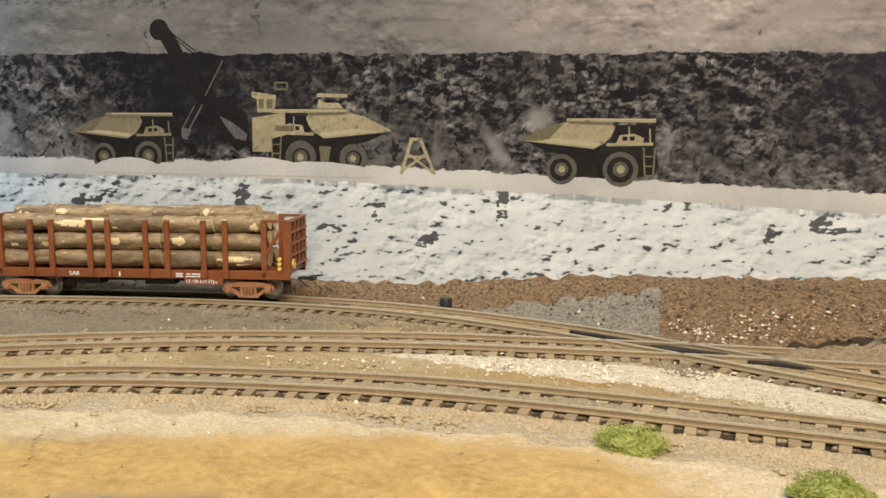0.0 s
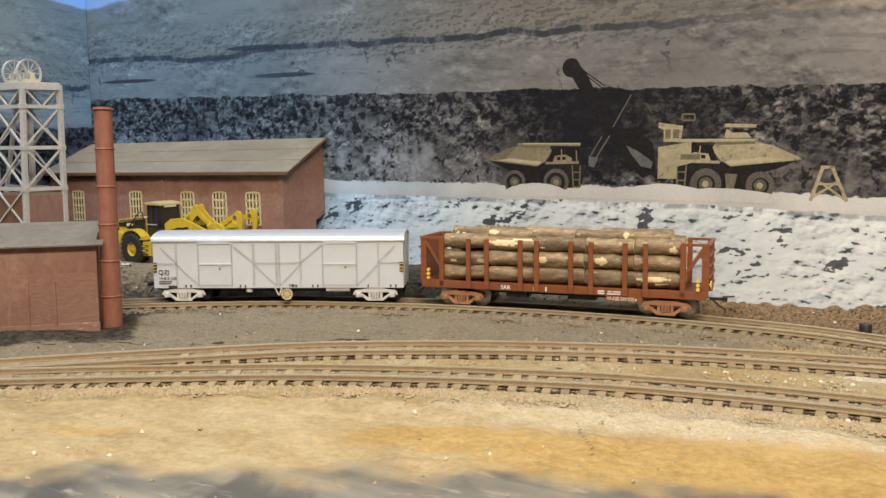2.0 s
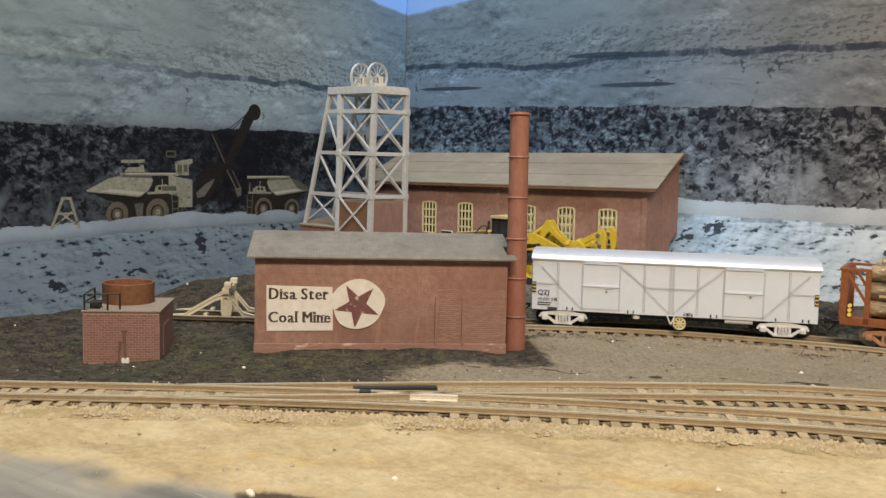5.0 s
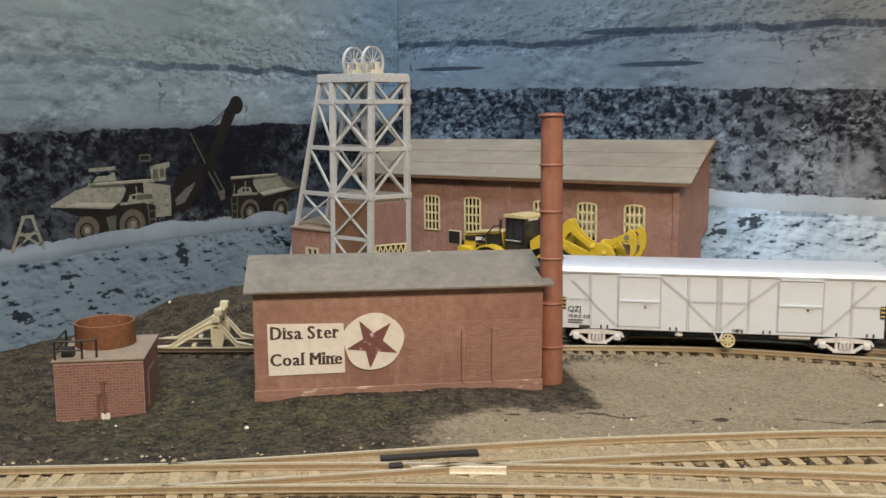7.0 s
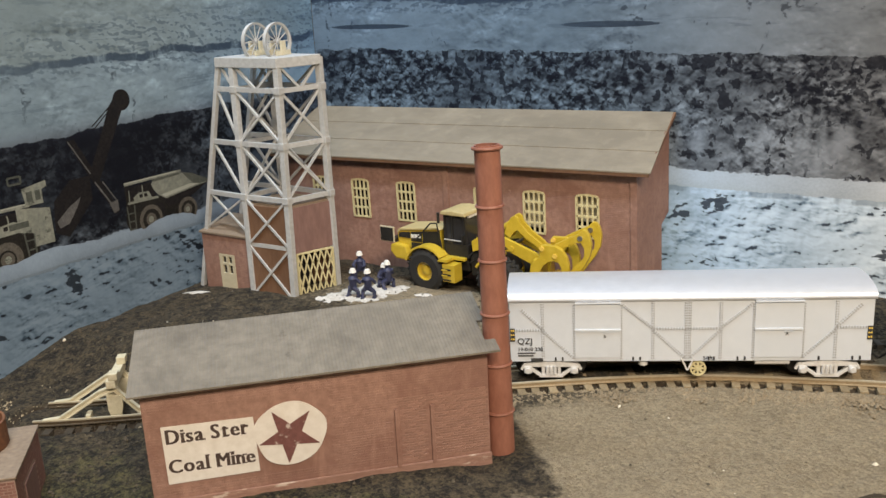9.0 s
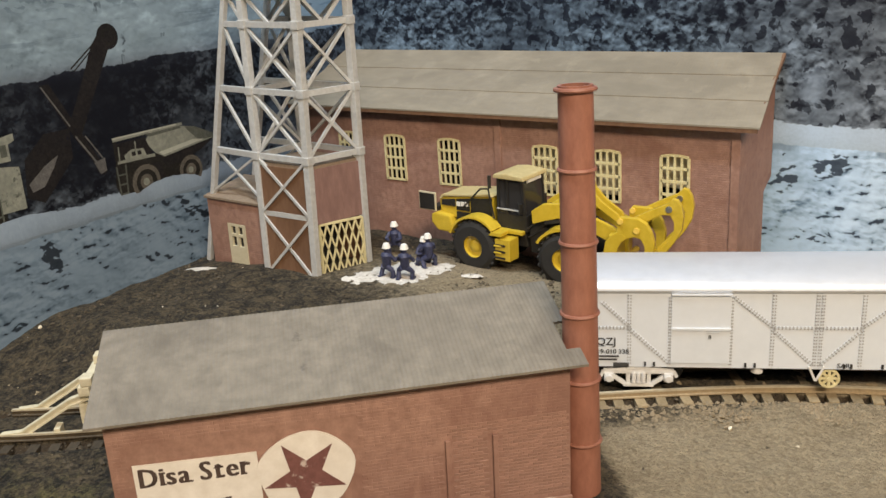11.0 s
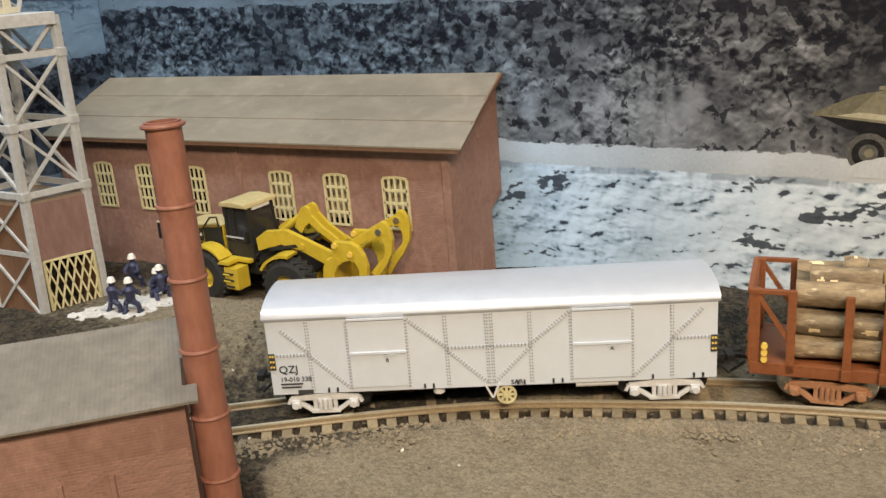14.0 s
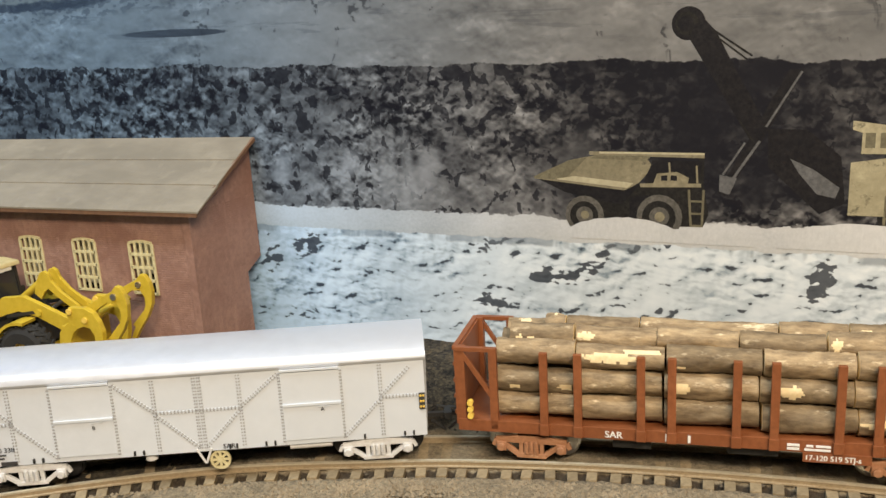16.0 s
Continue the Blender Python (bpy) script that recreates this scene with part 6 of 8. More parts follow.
def mine_building(m):
    L, D, H, H2 = 0.1174, 0.0320, 0.0424, 0.0496
    th = thing("mine_building", "brick-red shed with grey corrugated roof and a paper sign", "building", m)
    bm = bmesh.new()
    quad_box(bm, 0, L, 0, 0.0015, -0.004, H)
    front = part("front_wall", bm, BRICK, th)
    bm = bmesh.new()
    quad_box(bm, 0.0015, L - 0.0015, D - 0.0015, D, -0.004, H2)
    part("back_wall", bm, BRICK, th)
    for x in (0.0, L - 0.0015):
        bm = bmesh.new()
        vs = [bm.verts.new((xx, y, z)) for xx in (x, x + 0.0015) for y, z in ((0.0015, -0.004), (D, -0.004), (D, H2), (0.0015, H))]
        for f in ((0, 1, 2, 3), (7, 6, 5, 4), (0, 4, 5, 1), (1, 5, 6, 2), (2, 6, 7, 3), (3, 7, 4, 0)):
            bm.faces.new([vs[i] for i in f])
        part("end_wall", bm, BRICK, th)
    bm = bmesh.new()
    near, far = (-0.0040, 0.0428), (0.0350, 0.0515)

    def up(y):
        return y, near[1] + (far[1] - near[1]) * (y - near[0]) / (far[0] - near[0])

    corrugated(bm, -0.0034, 0.1175, near, far, 0.0007)
    corrugated(bm, 0.1175, 0.1212, near, up(0.0030), 0.0007)
    corrugated(bm, 0.1175, 0.1208, up(0.0152), far, 0.0007)
    part("roof", bm, ROOF_GREY, th, "weathered grey corrugated roof")
    bm = bmesh.new()
    quad_box(bm, -0.0004, 0.1178, -0.0008, 0, -0.004, 0.0022)
    part("plinth", bm, PLINTH, th, "brick-red plinth with the paint rubbed pale", bevel=0.0003)
    for x in (0.0840, 0.0967):
        bm = bmesh.new()
        quad_box(bm, x - 0.0007, x + 0.0007, -0.0010, 0.0002, 0.0015, 0.0242)
        part("pilaster", bm, BRICK, th, bevel=0.0002)
    holes = [(0.0832, 0.0848, 0, 0.0235), (0.0957, 0.0973, 0, 0.0235), (0.0045, 0.0600, 0.007, 0.034)]
    courses = brick_courses(0.0003, L - 0.0003, 0.0024, H - 0.0006, holes)
    near = [c for c in courses if c[0] > 0.083 and 0.003 < c[2] < 0.0275][:300]
    spare = set(near)
    brickwork(th, [c for c in courses if c not in spare], 0.0, BRICK)
    shapes = {}
    for a, b, z0, z1 in near:
        key = round(b - a, 4)
        if key not in shapes:
            bm = bmesh.new()
            add_brick(bm, -key / 2, key / 2, -(z1 - z0) / 2, (z1 - z0) / 2, 0, 0.00009)
            data = bpy.data.meshes.new("brick")
            bm.to_mesh(data)
            bm.free()
            data.materials.append(BRICK_PIECE)
            shapes[key] = data
        piece("brick", shapes[key], front, pose((a + b) / 2, 0, (z0 + z1) / 2))
    # the paper sign
    bm = bmesh.new()
    slab(bm, [(0.0055, 0.0080), (0.0358, 0.0083), (0.0354, 0.0286), (0.0053, 0.0292)], -0.0005, -0.00018)
    sign = part("sign", bm, PAPER, th, "aged white paper sign with dark lettering")
    for text, x0, x1, base, cap in (("Disa Ster", 0.0066, 0.0342, 0.0228, 0.0052), ("Coal Mine", 0.0064, 0.0353, 0.0120, 0.0050)):
        serif_lettering(text, x0, x1, base, cap, -0.00055, INK, sign)
    bm = bmesh.new()
    slab(bm, [(0.0472 + (0.0122 + 0.0004 * math.sin(3 * a + 0.6) + 0.0003 * math.sin(5 * a)) * math.cos(a), 0.0208 + (0.0117 + 0.0004 * math.sin(2 * a)) * math.sin(a)) for a in (i * math.tau / 48 for i in range(48))], -0.0007, -0.00025)
    disc = part("sign_disc", bm, PAPER, th, "round white paper disc with a dark star")
    bm = bmesh.new()
    star = []
    for k in range(10):
        a, r = radians(264 + 36 * k), (0.0108 if k % 2 == 0 else 0.0042)
        star.append((0.0470 + r * math.cos(a), 0.0202 + r * math.sin(a)))
    slab(bm, star, -0.0009, -0.0006)
    part("star", bm, INK_RED, disc)
    return th


MINE_POSE = pose(-0.5302, 0.17255, 0.0025, 0, 0, 44.8)
mine_building(MINE_POSE)


def chimney(m):
    th = thing("chimney_stack", "tall red-oxide chimney pipe with collars beside the mine shed", "chimney", m)
    bm = bmesh.new()
    lathe(bm, [(0.0050, -0.003), (0.0049, 0.03), (0.0045, 0.1135), (0.0037, 0.1135), (0.0038, 0.100), (0.0038, 0.0995)], 32)
    part("pipe", bm, PIPE_RED, th, rounded=True)
    for z, r in ((0.1118, 0.0054), (0.0915, 0.0050), (0.0722, 0.0051), (0.0525, 0.0052), (0.0335, 0.0053), (0.0150, 0.0054)):
        bm = bmesh.new()
        lathe(bm, [(r - 0.0012, 0), (r, 0.0002), (r + 0.0002, 0.0006), (r, 0.0011), (r - 0.0012, 0.0013)], 32, (0, 0, z), closed=True)
        part("collar", bm, PIPE_RED, th, rounded=True)
    for a in range(0, 360, 60):
        bm = bmesh.new()
        x, y = 0.0050 * math.cos(radians(a)), 0.0050 * math.sin(radians(a))
        rod(bm, (x * 0.9, y * 0.9, 0.0341), (x * 1.12, y * 1.12, 0.0341), 0.0003, 6)
        part("bolt", bm, WHITE if a == 240 else PIPE_RED, th)
    return th


chimney(pose(-0.4476, 0.2645, 0.0010, -1.6, -1.9, 0))


def barred_window(parent, x, z, w, h, y, lit):
    """An arched window with a grid of cream bars in an opening."""
    win = part("window", bmesh.new(), WINDOW_YELLOW, parent)
    bm = bmesh.new()
    e = 0.0007
    arch = [(x - w / 2 + w * i / 8, z + h - 0.0008 * (2 * i / 8 - 1) ** 2) for i in range(9)]
    for p, q in zip(arch, arch[1:]):
        beam(bm, (p[0], y, p[1]), (q[0], y, q[1]), 0.0011, e, (0, 1, 0))
    beam(bm, (x - w / 2 - 0.0004, y, z), (x + w / 2 + 0.0004, y, z), 0.0009, e, (0, 1, 0))
    for q in (-1, 1):
        beam(bm, (x + q * w / 2, y, z), (x + q * w / 2, y, z + h - 0.0011), 0.0012, e, (0, 1, 0))
    win.data = mesh_of("window", bm, WINDOW_YELLOW)
    for i in (1, 2, 3):
        bm = bmesh.new()
        beam(bm, (x - w / 2 + w * i / 4, y, z), (x - w / 2 + w * i / 4, y, z + h - 0.0003), 0.0010, 0.0006, (0, 1, 0))
        part("glazing_bar", bm, WINDOW_YELLOW, win)
    for i in (1, 2, 3):
        bm = bmesh.new()
        beam(bm, (x - w / 2, y, z + h * i / 4), (x + w / 2, y, z + h * i / 4), 0.0011, 0.0007, (0, 1, 0))
        part("glazing_bar", bm, WINDOW_YELLOW, win)
    bm = bmesh.new()
    quad_box(bm, x - w / 2 - 0.002, x + w / 2 + 0.002, y + 0.0040, y + 0.0044, z + h * lit, z + h)
    if lit < 0.99:
        part("blind", bm, CREAM, win, "cream card behind the bars")
    else:
        bm.free()


def big_shed():
    # it stands a little out of level, higher at its open end
    th = thing("engine_shed", "long brick-red shed with tan sheet roof and barred windows", "building", pose(-0.62, 0, 0.030, 0, -1.0, 0) @ pose(0.62, 0, -0.030))
    x0, x1, y0, y1, z0, z1, z2 = -0.6835, -0.4525, 0.4140, 0.4585, 0.0, 0.0728, 0.0922
    wins = [(-0.6525, 1.0), (-0.6230, 1.0), (-0.5905, 1.0), (-0.5390, 0.05), (-0.5090, 0.08), (-0.4790, 0.33)]
    w, h, zb = 0.0118, 0.0222, 0.0375
    holes = [(c - w / 2 - 0.0003, c + w / 2 + 0.0003, zb - 0.0003, zb + h) for c, _ in wins]
    bm = bmesh.new()
    quad_box(bm, x0, x1, y0, y0 + 0.0018, z0, zb)
    quad_box(bm, x0, x1, y0, y0 + 0.0018, zb + h, z1)
    edges = [x0] + [e for c, _ in wins for e in (c - w / 2, c + w / 2)] + [x1]
    for a, b in zip(edges[::2], edges[1::2]):
        quad_box(bm, a, b, y0, y0 + 0.0018, zb, zb + h)
    part("front_wall", bm, BRICK, th)
    for x in (x0, x1 - 0.0018):
        outline = [(y0 + 0.0018, z0), (0.4480, z0), (0.4480, 0.0385), (y1, 0.0430), (y1, z2), (y0 + 0.0018, z1)]
        bm = bmesh.new()
        a, b = [bm.verts.new((x, y, z)) for y, z in outline], [bm.verts.new((x + 0.0018, y, z)) for y, z in outline]
        bm.faces.new(a)
        bm.faces.new(b[::-1])
        for i in range(len(a)):
            bm.faces.new((a[i], b[i], b[(i + 1) % len(a)], a[(i + 1) % len(a)]))
        part("end_wall", bm, BRICK, th)
    # added black sheets that stand in for the unlit inside of the shed
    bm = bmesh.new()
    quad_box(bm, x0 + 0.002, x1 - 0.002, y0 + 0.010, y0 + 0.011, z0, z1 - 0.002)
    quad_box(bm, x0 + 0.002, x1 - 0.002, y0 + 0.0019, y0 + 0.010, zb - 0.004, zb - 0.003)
    part("interior_shade", bm, DARK, th)
    for c, lit in wins:
        barred_window(th, c, zb, w, h, y0 - 0.0002, lit)
    brickwork(th, brick_courses(x0 + 0.0005, x1 - 0.0005, 0.008, z1 - 0.001, holes), y0, BRICK, None, 0.00004)
    end = brick_courses(0.0005, y1 - y0 - 0.0005, 0.006, z1 - 0.001, [(0.0335, 0.05, 0, 0.044)])
    brickwork(th, end, 0.0, BRICK, Matrix.Translation((x1, y0, 0)) @ pose(0, 0, 0, 0, 0, 90), 0.00004)
    for x in (x0, -0.5650, x1 - 0.0035):
        bm = bmesh.new()
        quad_box(bm, x, x + 0.0035, y0 - 0.0008, y0 + 0.0004, z0, z1)
        part("pilaster", bm, BRICK, th, bevel=0.0002)
    # roof: three overlapping runs of ribbed sheet
    ya, za, yb, zb2 = 0.4085, 0.0728, 0.4588, 0.0948
    for k in range(3):
        a, b = k / 3, (k + 1) / 3 + (0.02 if k < 2 else 0)
        lift = 0.0002 * (2 - k)
        bm = bmesh.new()
        corrugated(bm, -0.6880, -0.4440 - 0.0060 * a, (ya + (yb - ya) * a, za + (zb2 - za) * a + 0.0012 - lift * 0.2), (ya + (yb - ya) * b, za + (zb2 - za) * b + 0.0008 - lift * 0.2), 0.0007, 0.0016, 0.000018, 0.0060 * (b - a))
        part("roof_sheet", bm, ROOF_TAN, th, "dusty tan ribbed sheet roof" if k == 0 else "")
    bm = bmesh.new()
    quad_box(bm, -0.6875, -0.4450, ya + 0.0002, ya + 0.0010, za - 0.0012, za + 0.0005)
    beam(bm, (-0.4455, ya + 0.0004, za), (-0.4495, yb, zb2), 0.0012, 0.0016)
    part("bargeboard", bm, PANEL_BROWN, th)
    return th


big_shed()


def head_frame():
    th = thing("pit_head_frame", "pale grey lattice winding tower with wheels and a brick hut", "tower")
    zg, zt = 0.0125, 0.1350
    base = {"l": (-0.6358, 0.3328), "f": (-0.6090, 0.3345), "r": (-0.6005, 0.3592), "k": (-0.6335, 0.3600)}
    top = {"l": (-0.6425, 0.3405), "f": (-0.6105, 0.3390), "r": (-0.6035, 0.3625), "k": (-0.6390, 0.3650)}
    stay = {"a": ((-0.6785, 0.3362), (-0.6520, 0.3410)), "b": ((-0.6760, 0.3600), (-0.6500, 0.3650))}

    def at(leg, z):
        a, b = (base[leg], top[leg]) if leg in base else stay[leg]
        s = (z - zg) / (zt - zg)
        return Vector((a[0] + (b[0] - a[0]) * s, a[1] + (b[1] - a[1]) * s, z))

    for leg in "lfrkab":
        bm = bmesh.new()
        beam(bm, at(leg, zg - 0.002), at(leg, zt), 0.0031 if leg in "lfrk" else 0.0024, 0.0031 if leg in "lfrk" else 0.0024, (0, 1, 0))
        part("leg", bm, STEEL_GREY, th, bevel=0.0002)
    levels = (0.0650, 0.0928, 0.1203, 0.1335)
    sides = ("lf", "fr", "rk", "kl", "al", "bk")
    for z in levels[:3]:
        for a, b in sides:
            bm = bmesh.new()
            beam(bm, at(a, z), at(b, z), 0.0018, 0.0024)
            part("girt", bm, STEEL_GREY, th)
        for leg in "lfr":
            bm = bmesh.new()
            p = at(leg, z)
            quad_box(bm, p.x - 0.0020, p.x + 0.0020, p.y - 0.0020, p.y + 0.0020, z - 0.0018, z + 0.0018)
            part("splice_collar", bm, STEEL_GREY, th, bevel=0.0003)
    p, q = at("l", 0.040), at("f", 0.040)
    bm = bmesh.new()
    beam(bm, p, q, 0.0016, 0.0022)
    part("girt", bm, STEEL_GREY, th)
    for z0, z1 in zip((0.0650, 0.0928, 0.1203), (0.0928, 0.1203, 0.1335)):
        for a, b in sides:
            short = z1 - z0 < 0.02
            mid = (at(a, z0) + at(b, z0)) / 2
            for p, q in (((at(a, z0), at(b, z1)), (at(b, z0), at(a, z1))) if not short else ((mid, at(a, z1)), (mid, at(b, z1)))) if a in "lfrk" else ((at(b, z0), at(a, z1)),):
                bm = bmesh.new()
                beam(bm, p, q, 0.0012, 0.0012)
                part("brace", bm, STEEL_GREY, th)
    for z0, z1 in ((zg, 0.040), (0.040, 0.0650)):
        for p, q in ((at("l", z0), at("f", z1)), (at("f", z0), at("l", z1))):
            bm = bmesh.new()
            beam(bm, p - Vector((0, 0.0008, 0)), q - Vector((0, 0.0008, 0)), 0.0015, 0.0012)
            part("brace", bm, STEEL_GREY, th)
    for p, q in ((at("a", 0.045), at("l", 0.0650)), (at("l", 0.045), at("a", 0.0650)), (at("b", 0.045), at("k", 0.0650))):
        bm = bmesh.new()
        beam(bm, p, q, 0.0010, 0.0010)
        part("brace", bm, STEEL_GREY, th)
    # boarded shaft housing inside the legs
    zc = 0.0610
    for name, p, q, mat in (("front_panel", "l", "f", PANEL_BROWN), ("side_panel", "f", "r", PANEL_MAUVE), ("side_panel", "k", "l", PANEL_BROWN), ("back_panel", "r", "k", PANEL_BROWN)):
        bm = bmesh.new()
        a0, b0, a1, b1 = at(p, zg - 0.002), at(q, zg - 0.002), at(p, zc), at(q, zc)
        c = (a0 + b0 + a1 + b1) / 4
        n = (b0 - a0).cross(Vector((0, 0, 1))).normalized() * 0.0008
        if name == "side_panel" and p == "f":
            z_gate = 0.0370
            a0, b0 = at(p, z_gate), at(q, z_gate)
        vs = [bm.verts.new(v + s * n) for s in (-1, 1) for v in (a0, b0, b1, a1)]
        for f in ((0, 1, 2, 3), (7, 6, 5, 4), (0, 4, 5, 1), (1, 5, 6, 2), (2, 6, 7, 3), (3, 7, 4, 0)):
            bm.faces.new([vs[i] for i in f])
        part(name, bm, mat, th, "mauve-brown planked panel" if mat is PANEL_MAUVE else "")
    bm = bmesh.new()
    plate(bm, [at(k, zc).xy for k in "lfrk"], zc, zc + 0.0012)
    part("housing_roof", bm, SLAB, th)
    # solid black block in place of the shade behind the gate
    bm = bmesh.new()
    quad_box(bm, -0.630, -0.614, 0.339, 0.355, zg - 0.002, 0.0365)
    part("shaft_shade", bm, DARK, th)
    # folding lattice gate on the side facing the yard
    gate = part("gate", bmesh.new(), WINDOW_YELLOW, th, "pale yellow folding lattice gate")
    a, b = at("f", 0.025) + Vector((0.001, 0.003, 0)), at("r", 0.025) + Vector((0.001, -0.003, 0))
    bm = bmesh.new()
    for e in (a, b):
        beam(bm, (e.x, e.y, zg), (e.x, e.y, 0.0365), 0.0012, 0.0008, (0, 1, 0))
    beam(bm, (a.x, a.y, 0.0365), (b.x, b.y, 0.0365), 0.0008, 0.0010)
    gate.data = mesh_of("gate", bm, WINDOW_YELLOW)
    n = 6
    for i in range(n):
        for d in (-1, 1):
            for lo, hi in ((zg + 0.0005, 0.0250), (0.0250, 0.0362)):
                s0, s1 = (i + (0 if d > 0 else 1)) / n, (i + (1 if d > 0 else 0)) / n
                bm = bmesh.new()
                beam(bm, a.lerp(b, s0).xy.to_3d() + Vector((0, 0, lo)), a.lerp(b, s1).xy.to_3d() + Vector((0, 0, hi)), 0.0007, 0.0007)
                part("lattice_bar", bm, WINDOW_YELLOW, gate)
    # deck and winding wheels
    bm = bmesh.new()
    plate(bm, [(-0.6535, 0.3390), (-0.6092, 0.3370), (-0.6010, 0.3615), (-0.6510, 0.3665)], zt - 0.0036, zt + 0.0014)
    part("deck", bm, STEEL_GREY, th, bevel=0.0003)
    for x in (-0.6362, -0.6215):
        wh = part("winding_wheel", bmesh.new(), STEEL_GREY, th)
        bm = bmesh.new()
        c, turn = Vector((x, 0.3530, zt + 0.0082)), Matrix.Rotation(radians(90), 3, "Y")
        lathe(bm, [(0.0086, -0.0007), (0.0096, -0.0010), (0.0096, 0.0010), (0.0086, 0.0007)], 36, c, turn, True)
        rod(bm, c - Vector((0.0016, 0, 0)), c + Vector((0.0016, 0, 0)), 0.0012, 10)
        wh.data = mesh_of("winding_wheel", bm, STEEL_GREY, 0, True)
        for k in range(12):
            s = k * math.tau / 12
            bm = bmesh.new()
            rod(bm, c, c + Vector((0, 0.0090 * math.cos(s), 0.0090 * math.sin(s))), 0.0003, 6)
            part("spoke", bm, STEEL_GREY, wh)
        bm = bmesh.new()
        for q in (-0.0035, 0.0035):
            slab(bm, [(x + q - 0.0009, zt + 0.0016), (x + q + 0.0009, zt + 0.0016), (x + q + 0.0005, zt + 0.0086), (x + q - 0.0005, zt + 0.0086)], 0.3515, 0.3545)
            slab(bm, [(x + q - 0.0006, zt + 0.0016), (x + q + 0.0006, zt + 0.0016), (x + q + 0.0005, zt + 0.0040), (x + q - 0.0005, zt + 0.0040)], 0.3480, 0.3580)
        part("wheel_bearing", bm, CREAM, th)
    # brick hut under the stays
    x0, x1, y0, y1, h0, h1 = -0.6735, -0.6375, 0.3345, 0.3590, 0.0425, 0.0465
    hut = part("hut_wall", bmesh.new(), BRICK, th)
    bm = bmesh.new()
    door = (-0.6615, -0.6502)
    quad_box(bm, x0, door[0], y0, y0 + 0.0012, zg - 0.004, h0)
    quad_box(bm, door[1], x1, y0, y0 + 0.0012, zg - 0.004, h0)
    quad_box(bm, door[0], door[1], y0, y0 + 0.0012, 0.0318, h0)
    quad_box(bm, x0, x0 + 0.0012, y0 + 0.0012, y1, zg - 0.004, h0)
    quad_box(bm, x0, x1, y1, y1 + 0.0012, zg - 0.004, h0)
    hut.data = mesh_of("hut_wall", bm, BRICK)
    brickwork(hut, brick_courses(x0 + 0.0003, x1 - 0.0003, zg, h0 - 0.0005, [(door[0] - 0.0002, door[1] + 0.0002, 0, 0.0318)]), y0, BRICK, None, 0.00006)
    bm = bmesh.new()
    vs = [bm.verts.new(v) for v in ((x0 - 0.001, y0 - 0.001, h0), (x1, y0 - 0.001, h0), (x1, y1 + 0.001, h1), (x0 - 0.001, y1 + 0.001, h1), (x0 - 0.001, y0 - 0.001, h0 + 0.001), (x1, y0 - 0.001, h0 + 0.001), (x1, y1 + 0.001, h1 + 0.001), (x0 - 0.001, y1 + 0.001, h1 + 0.001))]
    for f in ((3, 2, 1, 0), (4, 5, 6, 7), (0, 1, 5, 4), (1, 2, 6, 5), (2, 3, 7, 6), (3, 0, 4, 7)):
        bm.faces.new([vs[i] for i in f])
    part("hut_roof", bm, SLAB, th)
    leaf = part("hut_door", bmesh.new(), CREAM, th, "cream hut door with small panes")
    bm = bmesh.new()
    a, b = door
    quad_box(bm, a, b, y0 - 0.0003, y0 + 0.0009, zg - 0.0015, 0.0210)
    for u0, u1 in ((a, a + 0.0020), ((a + b) / 2 - 0.0007, (a + b) / 2 + 0.0007), (b - 0.0020, b)):
        quad_box(bm, u0, u1, y0 - 0.0003, y0 + 0.0009, 0.0210, 0.0318)
    for w0, w1 in ((0.0257, 0.0269), (0.0306, 0.0318)):
        quad_box(bm, a, b, y0 - 0.00025, y0 + 0.0008, w0, w1)
    leaf.data = mesh_of("hut_door", bm, CREAM)
    bm = bmesh.new()
    quad_box(bm, a, b, y0 + 0.0009, y0 + 0.0012, 0.0210, 0.0318)
    part("pane", bm, GLASS, leaf)
    return th


head_frame()


